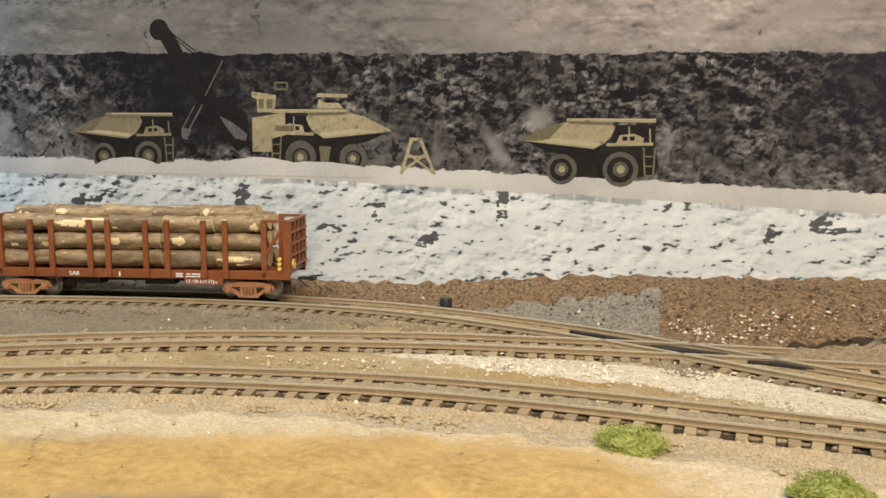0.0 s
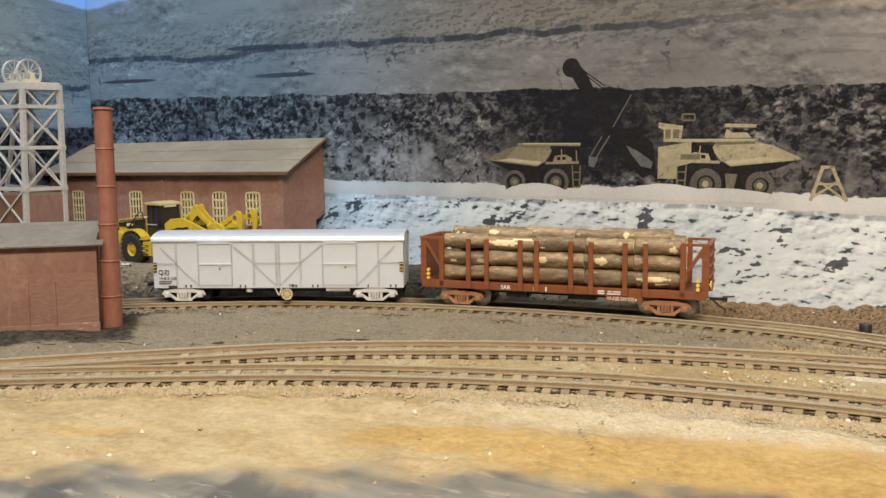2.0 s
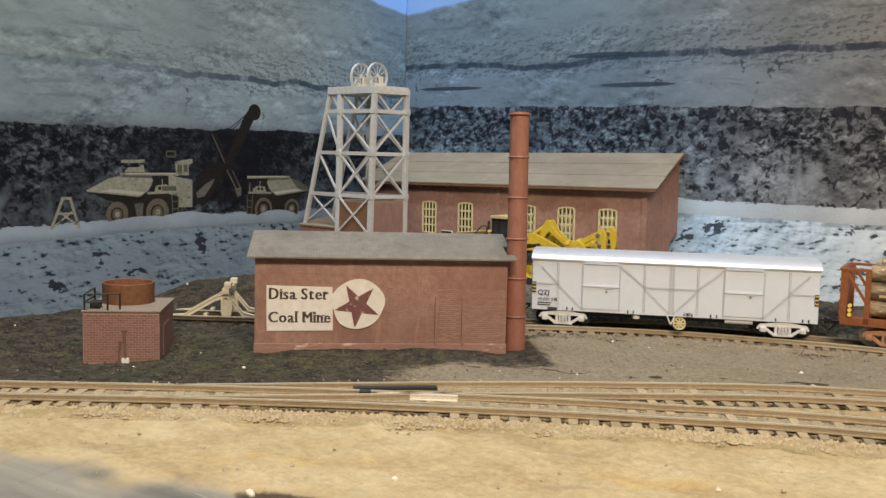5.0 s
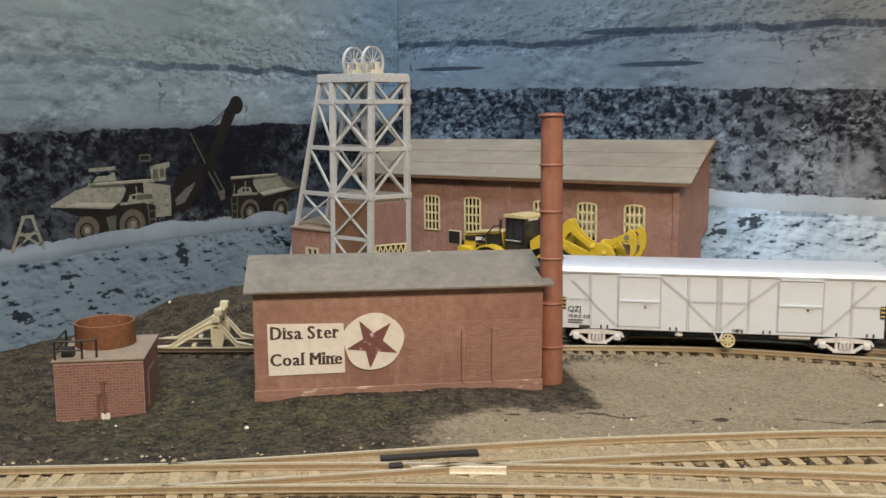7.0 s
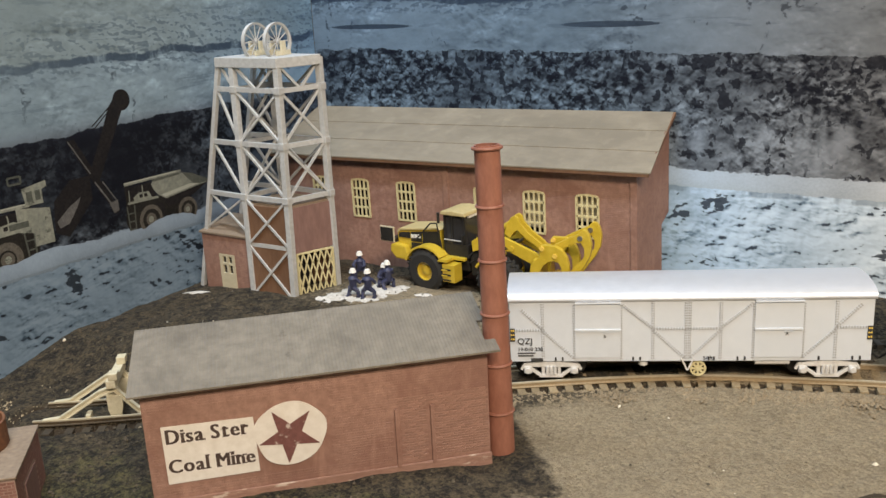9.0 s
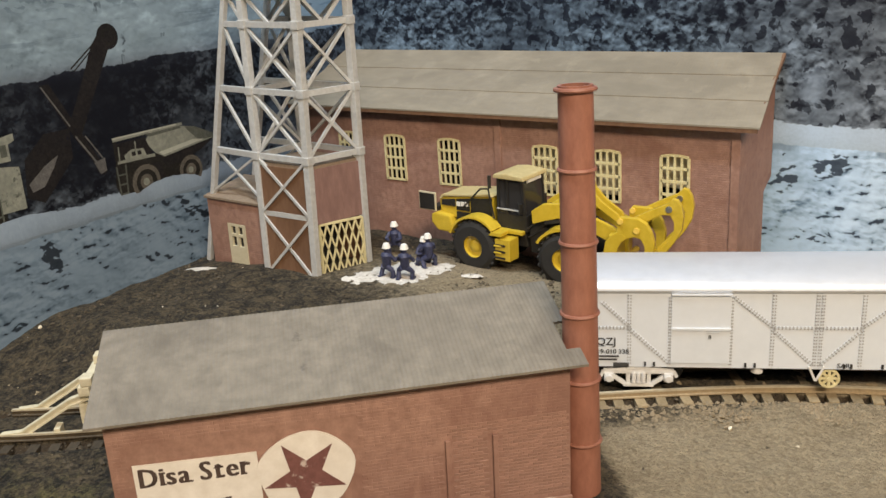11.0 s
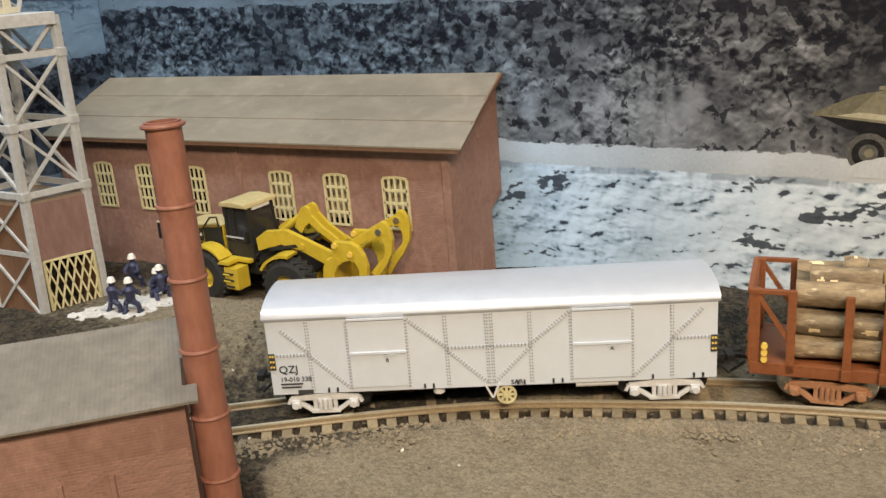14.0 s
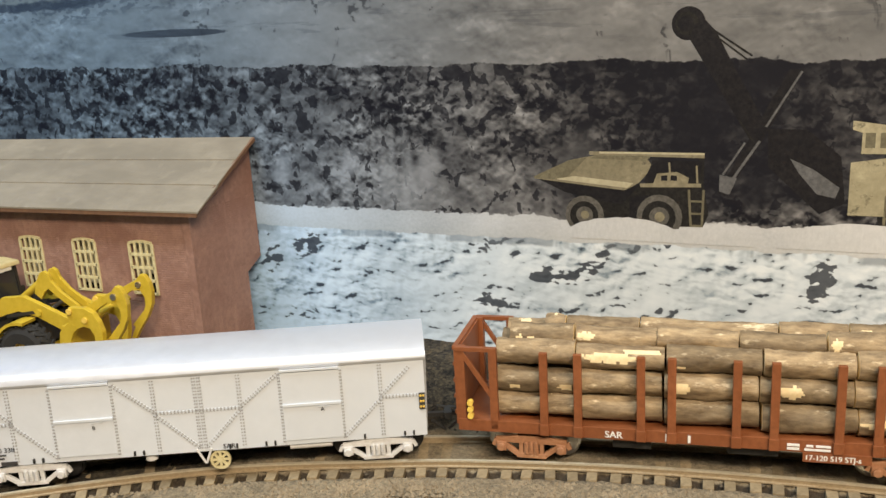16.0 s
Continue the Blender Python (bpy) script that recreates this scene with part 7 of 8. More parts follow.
def tank_house(m):
    W, D, H = 0.0339, 0.0381, 0.0236
    th = thing("water_tank_house", "small pink brick base with a rusty open tank on top", "tank house", m)
    bm = bmesh.new()
    quad_box(bm, 0, W, 0, D, -0.003, H)
    base = part("brick_base", bm, MORTAR, th)
    courses = brick_courses(0.0002, W - 0.0002, 0.0002, H - 0.0006, (), 0.0027, 0.00112)
    shapes = {}
    for a, b, z0, z1 in courses[:300]:
        key = round(b - a, 4)
        if key not in shapes:
            bm = bmesh.new()
            add_brick(bm, -key / 2, key / 2, -(z1 - z0) / 2, (z1 - z0) / 2, 0, 0.00016, 0.00022)
            data = bpy.data.meshes.new("brick")
            bm.to_mesh(data)
            bm.free()
            data.materials.append(BRICK_PINK)
            shapes[key] = data
        piece("brick", shapes[key], base, pose((a + b) / 2, 0, (z0 + z1) / 2))
    brickwork(th, brick_courses(0.0002, D - 0.0002, 0.0002, H - 0.0006, [(0.010, 0.026, 0, 0.016)], 0.0027, 0.00112), 0.0, BRICK_PINK, Matrix.Translation((W, 0, 0)) @ pose(0, 0, 0, 0, 0, 90))
    bm = bmesh.new()
    quad_box(bm, W - 0.0002, W + 0.0004, 0.010, 0.026, -0.001, 0.0158)
    part("side_door", bm, PANEL_MAUVE, th, "dull mauve side door", bevel=0.0001)
    bm = bmesh.new()
    quad_box(bm, -0.0007, W + 0.0007, -0.0007, D + 0.0007, H, H + 0.0009)
    part("roof_slab", bm, SLAB, th, "dusty flat roof slab", bevel=0.0003)
    bm = bmesh.new()
    lathe(bm, [(0.0119, 0.0), (0.0121, 0.0004), (0.0121, 0.0090), (0.0122, 0.0096), (0.0119, 0.0098), (0.0113, 0.0096), (0.0112, 0.0030), (0.0020, 0.0024)], 40, (0.0150, 0.0255, H + 0.0009))
    part("tank", bm, RUST, th, "rusty round open tank", rounded=True)
    rail = part("guard_rail", bmesh.new(), BLACK, th, "black iron guard rail")
    bm = bmesh.new()
    z = H + 0.0009
    corners = [(0.0108, 0.0008), (0.0006, 0.0200), (0.0158, 0.0030), (0.0006, 0.0008)]
    for p in corners:
        rod(bm, (*p, z), (*p, z + 0.0075), 0.00045, 6)
    for p, q in ((corners[3], corners[0]), (corners[3], corners[1])):
        for hz in (0.0036, 0.0073):
            rod(bm, (*p, z + hz), (*q, z + hz), 0.0004, 6)
    rod(bm, (0.0158, 0.0030, z + 0.0073), (0.0108, 0.0008, z + 0.0073), 0.0004, 6)
    quad_box(bm, 0.0022, 0.0066, 0.0040, 0.0085, z, z + 0.0035)
    rail.data = mesh_of("guard_rail", bm, BLACK)
    return th


TANK_POSE = pose(-0.5893, 0.1220, -0.0061, 0, 0, 45.3)
tank_house(TANK_POSE)


# ---- the log loader ----
def curve_band(cx, cz, r_out, r_in, a0, a1, n=14, ex=0.0, ez=0.0):
    """A crescent outline in (x, z): outer arc, then the inner one back, its centre shifted by ex, ez."""
    out = [(cx + r_out * math.cos(radians(a0 + (a1 - a0) * i / n)), cz + r_out * math.sin(radians(a0 + (a1 - a0) * i / n))) for i in range(n + 1)]
    inn = [(cx + ex + r_in * math.cos(radians(a0 + (a1 - a0) * i / n)), cz + ez + r_in * math.sin(radians(a0 + (a1 - a0) * i / n))) for i in range(n + 1)]
    return out + inn[::-1]


def big_wheel(parent, x, y, s, r=0.0114, w=0.0080, hub=0.0098):
    wh = part("wheel", bmesh.new(), TYRE, parent)
    turn = Matrix.Rotation(radians(-90 * s), 3, "X")
    bm = bmesh.new()
    lathe(bm, [(0.0050, -w / 2), (r * 0.80, -w / 2), (r * 0.95, -w * 0.38), (r, -w * 0.22), (r, w * 0.22), (r * 0.95, w * 0.38), (r * 0.80, w / 2), (0.0050, w / 2)], 32, (x, y, hub), turn, True)
    wh.data = mesh_of("wheel", bm, TYRE)
    bm = bmesh.new()
    quad_box(bm, -0.0003, 0.0004, -w * 0.24, w * 0.24, -0.0006, 0.0006)
    lug = mesh_of("tread_lug", bm, TYRE)
    for i in range(22):
        a = i * math.tau / 22
        for e in (-1, 1):
            c = Vector((x + r * 0.985 * math.cos(a + e * 0.05), y + e * w * 0.20, hub + r * 0.985 * math.sin(a + e * 0.05)))
            piece("tread_lug", lug, wh, Matrix.Translation(c) @ Matrix.Rotation(-a, 4, "Y") @ Matrix.Rotation(e * 0.5, 4, "X"))
    bm = bmesh.new()
    lathe(bm, [(0.0052, -0.0030), (0.0053, 0.0030), (0.0049, 0.0032), (0.0046, 0.0020), (0.0030, 0.0018), (0.0022, 0.0026), (0.0006, 0.0028)], 26, (x, y, hub), turn)
    part("rim", bm, CAT_YELLOW, wh, "yellow wheel rim", rounded=True)


def log_loader(m):
    th = thing("log_loader", "yellow wheel loader with black cab and log grapple", "wheel loader", m)
    for x in (0.0, 0.0405):
        for y, s in ((-0.0125, -1), (0.0125, 1)):
            big_wheel(th, x, y, s)
    for x in (0.0, 0.0405):
        bm = bmesh.new()
        rod(bm, (x, -0.010, 0.0096), (x, 0.010, 0.0096), 0.0022, 12)
        quad_box(bm, x - 0.0045, x + 0.0045, -0.006, 0.006, 0.0075, 0.0125)
        part("axle", bm, CAT_YELLOW, th)
    # rear half: counterweight, hood, grille
    bm = bmesh.new()
    slab(bm, [(-0.0235, 0.0120), (-0.0272, 0.0158), (-0.0268, 0.0196), (-0.0240, 0.0205), (-0.0165, 0.0198), (-0.0140, 0.0120)], -0.0100, 0.0100)
    part("counterweight", bm, CAT_YELLOW, th, bevel=0.0009)
    bm = bmesh.new()
    slab(bm, [(-0.0235, 0.0200), (-0.0240, 0.0262), (-0.0215, 0.0282), (0.0035, 0.0312), (0.0050, 0.0302), (0.0050, 0.0175), (-0.0110, 0.0175)], -0.0072, 0.0072)
    part("hood", bm, CAT_YELLOW, th, "yellow engine hood with dark vents", bevel=0.0008)
    bm = bmesh.new()
    slab(bm, [(-0.0236, 0.0268), (-0.0218, 0.0286), (0.0036, 0.0316), (0.0052, 0.0306), (0.0046, 0.0301), (0.0030, 0.0306), (-0.0212, 0.0277), (-0.0226, 0.0262)], -0.0080, 0.0080)
    part("hood_cap", bm, DULL_YELLOW, th, "dusty cream top of the hood", bevel=0.0002)
    bm = bmesh.new()
    for y in (-0.0074, 0.0074):
        slab(bm, [(-0.0225, 0.0238), (-0.0222, 0.0262), (-0.0150, 0.0272), (-0.0150, 0.0238)], y - 0.0003, y + 0.0003)
        slab(bm, [(-0.0142, 0.0225), (-0.0142, 0.0274), (-0.0072, 0.0283), (-0.0072, 0.0225)], y - 0.0003, y + 0.0003)
        slab(bm, [(-0.0064, 0.0195), (-0.0064, 0.0285), (0.0046, 0.0298), (0.0046, 0.0195)], y - 0.0003, y + 0.0003)
        slab(bm, [(-0.0142, 0.0180), (-0.0142, 0.0216), (-0.0070, 0.0218), (-0.0070, 0.0180)], y - 0.0003, y + 0.0003)
    part("hood_vents", bm, BLACK, th)
    bm = bmesh.new()
    for x0, x1, z0, z1 in ((-0.0140, -0.0122, 0.0243, 0.0262), (-0.0117, -0.0099, 0.0245, 0.0264), (-0.0094, -0.0078, 0.0247, 0.0266)):
        slab(bm, [(x0, z0), (x0, z1), (x1, z1), (x1, z0)], -0.0080, -0.0070)
    part("maker_badge", bm, WHITE, th, "pale badge bars on the hood")
    bm = bmesh.new()
    quad_box(bm, -0.0290, -0.0245, -0.0075, 0.0075, 0.0205, 0.0225)
    part("rear_ledge", bm, BLACK, th, bevel=0.0003)
    bm = bmesh.new()
    quad_box(bm, -0.0345, -0.0250, -0.0088, -0.0080, 0.0205, 0.0290)
    door = part("engine_door", bm, CREAM, th, "open engine door, black inside with a pale edge", bevel=0.0002)
    bm = bmesh.new()
    quad_box(bm, -0.0339, -0.0256, -0.0092, -0.0086, 0.0211, 0.0284)
    part("door_lining", bm, BLACK, door)
    for y in (-0.0125, 0.0125):
        bm = bmesh.new()
        slab(bm, curve_band(0.0, 0.0098, 0.0136, 0.0125, 160, 40, 12), y - 0.0036, y + 0.0036)
        slab(bm, [(0.0085, 0.0165), (0.0150, 0.0165), (0.0150, 0.0180), (0.0100, 0.0180)], y - 0.0040, y + 0.0040)
        part("fender", bm, CAT_YELLOW, th, bevel=0.0002)
        bm = bmesh.new()
        quad_box(bm, 0.0115, 0.0190, y - 0.0035, y + 0.0035, 0.0060, 0.0155)
        for k in (0.0090, 0.0120):
            quad_box(bm, 0.0112, 0.0150, y - 0.0042, y + 0.0042, k, k + 0.0008)
        part("step_box", bm, CAT_YELLOW, th, bevel=0.0003)
        bm = bmesh.new()
        p = [(-0.010, y * 0.72, 0.0240), (0.000, y * 0.72, 0.0340), (0.004, y * 0.72, 0.0345), (0.0075, y * 0.80, 0.0220)]
        for a, b in zip(p, p[1:]):
            rod(bm, a, b, 0.0004, 6)
        part("hand_rail", bm, BLACK, th)
    # chassis and front half
    bm = bmesh.new()
    slab(bm, [(-0.020, 0.0100), (-0.020, 0.0180), (0.020, 0.0180), (0.0220, 0.0100)], -0.0058, 0.0058)
    part("rear_chassis", bm, BLACK, th, bevel=0.0004)
    bm = bmesh.new()
    slab(bm, [(0.0220, 0.0080), (0.0215, 0.0170), (0.0250, 0.0270), (0.0330, 0.0290), (0.0420, 0.0200), (0.0460, 0.0120), (0.0430, 0.0080)], -0.0060, 0.0060)
    part("front_chassis", bm, BLACK, th, bevel=0.0006)
    for y in (-0.0125, 0.0125):
        bm = bmesh.new()
        slab(bm, curve_band(0.0405, 0.0096, 0.0138, 0.0126, 150, 80, 8), y - 0.0038, y + 0.0038)
        part("fender", bm, CAT_YELLOW, th)
    # cab
    cab = part("cab", bmesh.new(), BLACK, th, "black cab frame with smoked glass")
    bm = bmesh.new()
    x0, x1, y0, y1 = 0.0078, 0.0212, -0.0082, 0.0082
    quad_box(bm, x0, x1 + 0.0015, y0, y1, 0.0175, 0.0245)
    for x, lean in ((x0, 0.0), (0.0125, 0.0), (x1, -0.0015)):
        for y in (y0 + 0.0005, y1 - 0.0005):
            pillar = bmesh.new()
            beam(pillar, (x + 0.0006, y, 0.0240), (x + 0.0006 + lean, y, 0.0398), 0.0011, 0.0011, (0, 1, 0))
            part("cab_pillar", pillar, BLACK, cab, bevel=0.0002)
    cab.data = mesh_of("cab", bm, BLACK, 0.0002)
    bm = bmesh.new()
    slab(bm, [(x0 + 0.0008, 0.0240), (x0 + 0.0008, 0.0396), (x1 - 0.0008, 0.0396), (x1 + 0.0006, 0.0240)], y0 + 0.0006, y1 - 0.0006)
    part("cab_glass", bm, GLASS, cab, "smoked cab glass")
    bm = bmesh.new()
    slab(bm, [(x0 - 0.0012, 0.0396), (x0 - 0.0006, 0.0414), (0.0130, 0.0421), (x1 + 0.0004, 0.0414), (x1 + 0.0010, 0.0396)], y0 - 0.0012, y1 + 0.0012)
    part("cab_roof", bm, DULL_YELLOW, cab, "dusty yellow cab roof", bevel=0.0005)
    bm = bmesh.new()
    quad_box(bm, x1 - 0.0003, x1 + 0.0007, -0.0050, 0.0050, 0.0383, 0.0397)
    part("work_lights", bm, WHITE, cab)
    bm = bmesh.new()
    for y in (y0 - 0.0014, y1 + 0.0014):
        rod(bm, (0.0190, y * 0.9, 0.0300), (0.0205, y, 0.0290), 0.0003, 6)
        quad_box(bm, 0.0202, 0.0212, y - 0.0010, y + 0.0010, 0.0255, 0.0300)
    part("mirror", bm, BLACK, cab)
    # lift arms, bell crank, cylinders
    for y in (-0.0085, 0.0085):
        bm = bmesh.new()
        slab(bm, [(0.0245, 0.0220), (0.0240, 0.0275), (0.0290, 0.0310), (0.0390, 0.0320), (0.0480, 0.0285), (0.0590, 0.0240), (0.0625, 0.0215), (0.0600, 0.0180), (0.0560, 0.0185), (0.0450, 0.0235), (0.0360, 0.0255), (0.0290, 0.0235)], y - 0.0011, y + 0.0011)
        part("lift_arm", bm, CAT_YELLOW, th, bevel=0.0003)
        bm = bmesh.new()
        rod(bm, (0.0280, y * 0.75, 0.0150), (0.0380, y * 0.75, 0.0215), 0.0014, 10)
        part("lift_cylinder", bm, CAT_YELLOW, th, rounded=True)
        bm = bmesh.new()
        rod(bm, (0.0380, y * 0.75, 0.0215), (0.0460, y * 0.75, 0.0265), 0.0008, 8)
        part("piston_rod", bm, STEEL, th, rounded=True)
        bm = bmesh.new()
        for x, z in ((0.0460, 0.0255), (0.0600, 0.0210)):
            rod(bm, (x, y - 0.0018, z), (x, y + 0.0018, z), 0.0013, 12)
        part("pivot_pin", bm, CAT_YELLOW, th)
    for y in (-0.0026, 0.0026):
        bm = bmesh.new()
        slab(bm, [(0.0395, 0.0312), (0.0415, 0.0368), (0.0435, 0.0400), (0.0455, 0.0408), (0.0472, 0.0398), (0.0482, 0.0368), (0.0525, 0.0322), (0.0592, 0.0275), (0.0602, 0.0256), (0.0582, 0.0246), (0.0505, 0.0300), (0.0465, 0.0334), (0.0445, 0.0318), (0.0425, 0.0288)], y - 0.0008, y + 0.0008)
        part("bell_crank", bm, CAT_YELLOW, th, bevel=0.0003)
    bm = bmesh.new()
    rod(bm, (0.0300, 0, 0.0275), (0.0435, 0, 0.0372), 0.0016, 12)
    part("tilt_cylinder", bm, CAT_YELLOW, th, rounded=True)
    # grapple: lower grab plates with round windows, upper clamps, cross tubes
    for y in (-0.0120, 0.0040):
        bm = bmesh.new()
        slab(bm, [(0.0590, 0.0040), (0.0566, 0.0090), (0.0563, 0.0130), (0.0573, 0.0192), (0.0600, 0.0222), (0.0622, 0.0236), (0.0618, 0.0272), (0.0630, 0.0298), (0.0700, 0.0298), (0.0736, 0.0280), (0.0758, 0.0245), (0.0770, 0.0205), (0.0766, 0.0150), (0.0752, 0.0095), (0.0728, 0.0060), (0.0726, 0.0110), (0.0733, 0.0150), (0.0731, 0.0190), (0.0716, 0.0216), (0.0690, 0.0222), (0.0664, 0.0214), (0.0638, 0.0194), (0.0622, 0.0165), (0.0616, 0.0125), (0.0624, 0.0080), (0.0640, 0.0050)], y - 0.0013, y + 0.0013)
        part("grab_plate", bm, CAT_YELLOW, th, bevel=0.0003)
        bm = bmesh.new()
        for x, z in ((0.0634, 0.0282), (0.0700, 0.0250)):
            rod(bm, (x, y - 0.0020, z), (x, y + 0.0020, z), 0.0012, 12)
        part("pivot_pin", bm, AMBER, th)
    for y in (-0.0085, 0.0075):
        bm = bmesh.new()
        slab(bm, [(0.0640, 0.0268), (0.0690, 0.0298), (0.0750, 0.0330), (0.0805, 0.0357), (0.0826, 0.0380), (0.0846, 0.0376), (0.0862, 0.0350), (0.0871, 0.0310), (0.0865, 0.0256), (0.0838, 0.0203), (0.0795, 0.0146), (0.0764, 0.0098), (0.0750, 0.0110), (0.0778, 0.0165), (0.0818, 0.0215), (0.0834, 0.0250), (0.0835, 0.0285), (0.0818, 0.0313), (0.0780, 0.0311), (0.0738, 0.0284), (0.0700, 0.0256)], y - 0.0012, y + 0.0012)
        beam(bm, (0.0768, y, 0.0158), (0.0855, y, 0.0252), 0.0020, 0.0014, (0, 1, 0))
        part("clamp_arm", bm, CAT_YELLOW, th, bevel=0.0003)
        bm = bmesh.new()
        rod(bm, (0.0815, y - 0.0018, 0.0338), (0.0815, y + 0.0018, 0.0338), 0.0013, 12)
        part("pivot_pin", bm, STEEL, th)
    bm = bmesh.new()
    for x, z in ((0.0640, 0.0215), (0.0620, 0.0080), (0.0700, 0.0250)):
        rod(bm, (x, -0.0135, z), (x, 0.0140, z), 0.0014, 12)
    part("cross_tube", bm, CAT_YELLOW, th, rounded=True)
    for y in (-0.0090, -0.0030, 0.0030, 0.0090):
        bm = bmesh.new()
        slab(bm, [(0.0590, 0.0030), (0.0600, 0.0060), (0.0680, 0.0035), (0.0850, 0.0028), (0.0860, 0.0018), (0.0680, 0.0015)], y - 0.0011, y + 0.0011)
        part("fork_tine", bm, CAT_YELLOW, th, bevel=0.0002)
    bm = bmesh.new()
    quad_box(bm, 0.0585, 0.0605, -0.0130, 0.0130, 0.0030, 0.0220)
    part("grapple_back", bm, CAT_YELLOW, th, bevel=0.0003)
    for y in (-0.0125, 0.0125):
        s = 1 if y > 0 else -1
        # black strips drawn in for the shaded gaps of the ladder
        for k in range(3):
            bm = bmesh.new()
            quad_box(bm, 0.0116, 0.0168, y + s * 0.0036, y + s * 0.0039, 0.0068 + 0.0028 * k, 0.0076 + 0.0028 * k)
            part("ladder_gap_shade", bm, BLACK, th)
        bm = bmesh.new()
        quad_box(bm, -0.0060, 0.0220, y - 0.0030 * s - 0.0012, y - 0.0030 * s + 0.0012, 0.0166, 0.0182)
        part("side_deck", bm, CAT_YELLOW, th, bevel=0.0003)
        bm = bmesh.new()
        rod(bm, (0.0210, y * 0.62, 0.0185), (0.0285, y * 0.62, 0.0250), 0.0005, 6)
        rod(bm, (0.0215, y * 0.55, 0.0150), (0.0300, y * 0.50, 0.0205), 0.0005, 6)
        part("hydraulic_hose", bm, BLACK, th)
        # black plate added for the shade along the lift arm
        bm = bmesh.new()
        slab(bm, [(0.0300, 0.0225), (0.0300, 0.0240), (0.0430, 0.0262), (0.0440, 0.0250)], y * 0.68 - 0.0014, y * 0.68 + 0.0014)
        part("arm_shadow_plate", bm, BLACK, th)
    bm = bmesh.new()
    rod(bm, (-0.0040, 0.0035, 0.0300), (-0.0040, 0.0035, 0.0365), 0.0008, 10)
    part("exhaust_pipe", bm, BLACK, th, rounded=True)
    for x in (0.0082, 0.0142):
        bm = bmesh.new()
        quad_box(bm, x, x + 0.0060, -0.0088, -0.0084, 0.0262, 0.0268)
        part("cab_trim", bm, STEEL_GREY, cab)
    # the machine bends at its hitch
    turned = pose(0.0210, 0, 0, 0, 0, 9.0) @ Matrix.Translation((-0.0210, 0, 0))
    for ob in th.children:
        xs = [v.co.x for v in ob.data.vertices]
        if sum(xs) / len(xs) > 0.0240:
            ob.matrix_basis = turned
    return th


LOADER_POSE = pose(-0.5530, 0.3905, 0.0140, 0, 0, -3.0)
log_loader(LOADER_POSE)


# ---- small things in the yard ----
def figurine(m, arm, stoop):
    bm = bmesh.new()
    low = 0.0016 + 0.0022 * stoop
    for s in (-1, 1):
        foot = Vector((s * 0.0036, 0.0012 * s, 0))
        knee = Vector((s * 0.0038, -0.0026 * stoop, 0.0046))
        rod(bm, foot, knee, 0.0011, 10, 0.0013)
        rod(bm, knee, (s * 0.0012, 0.0006, 0.0092 - low), 0.0013, 10, 0.0017)
        quad_box(bm, foot.x - 0.0010, foot.x + 0.0010, foot.y - 0.0026, foot.y + 0.0014, -0.0004, 0.0010)
        elbow = Vector((s * 0.0042, -0.0024 - 0.001 * arm, 0.0122 - low))
        rod(bm, (s * 0.0026, -0.0016 * stoop, 0.0152 - low), elbow, 0.0011, 8)
        rod(bm, elbow, (s * 0.0022, -0.0056, 0.0112 - low + 0.0016 * arm), 0.0009, 8)
    lathe(bm, [(0.0019, 0.0080 - low), (0.0024, 0.0092 - low), (0.0025, 0.0130 - low), (0.0030, 0.0150 - low), (0.0021, 0.0165 - low), (0.0008, 0.0172 - low)], 14, (0, -0.0014 * stoop, 0))
    lathe(bm, [(0.0006, 0.0166 - low), (0.0014, 0.0174 - low), (0.0016, 0.0187 - low), (0.0014, 0.0196 - low)], 12, (0, -0.0024 * stoop, 0))
    base = len(bm.faces)
    lathe(bm, [(0.0024, 0.0190 - low), (0.0022, 0.0194 - low), (0.0020, 0.0204 - low), (0.0014, 0.0215 - low), (0.0004, 0.0218 - low)], 14, (0, -0.0025 * stoop, 0))
    bm.faces.ensure_lookup_table()
    for f in bm.faces[base:]:
        f.material_index = 1
    ob = new("figurine", mesh_of("figurine", bm, [NAVY, WHITE], 0, True))
    ob.matrix_world = m @ Matrix.Scale(0.80, 4)
    return tagged(ob, "tiny plain navy figurine with a white cap on white powder", "figurine", "figurines in the yard")


for x, y, turn, arm, stoop in ((-0.5788, 0.3452, 170, 0.6, 0.4), (-0.5705, 0.3472, 195, 0.2, 0.3), (-0.5938, 0.3715, 20, 0.8, 0.2), (-0.5758, 0.3668, 60, 1.0, 1.5), (-0.5700, 0.3645, 240, 0.5, 0.5)):
    figurine(pose(x, y, ground_at(x, y) + 0.0003, 0, 0, turn), arm, stoop)


POWDER = surface("plaster_powder", (0.42, 0.39, 0.34), (0.80, 0.78, 0.74), (0.30, 0.27, 0.22), 0.004, rough=0.9, relief=0.0004, wear=0.60)


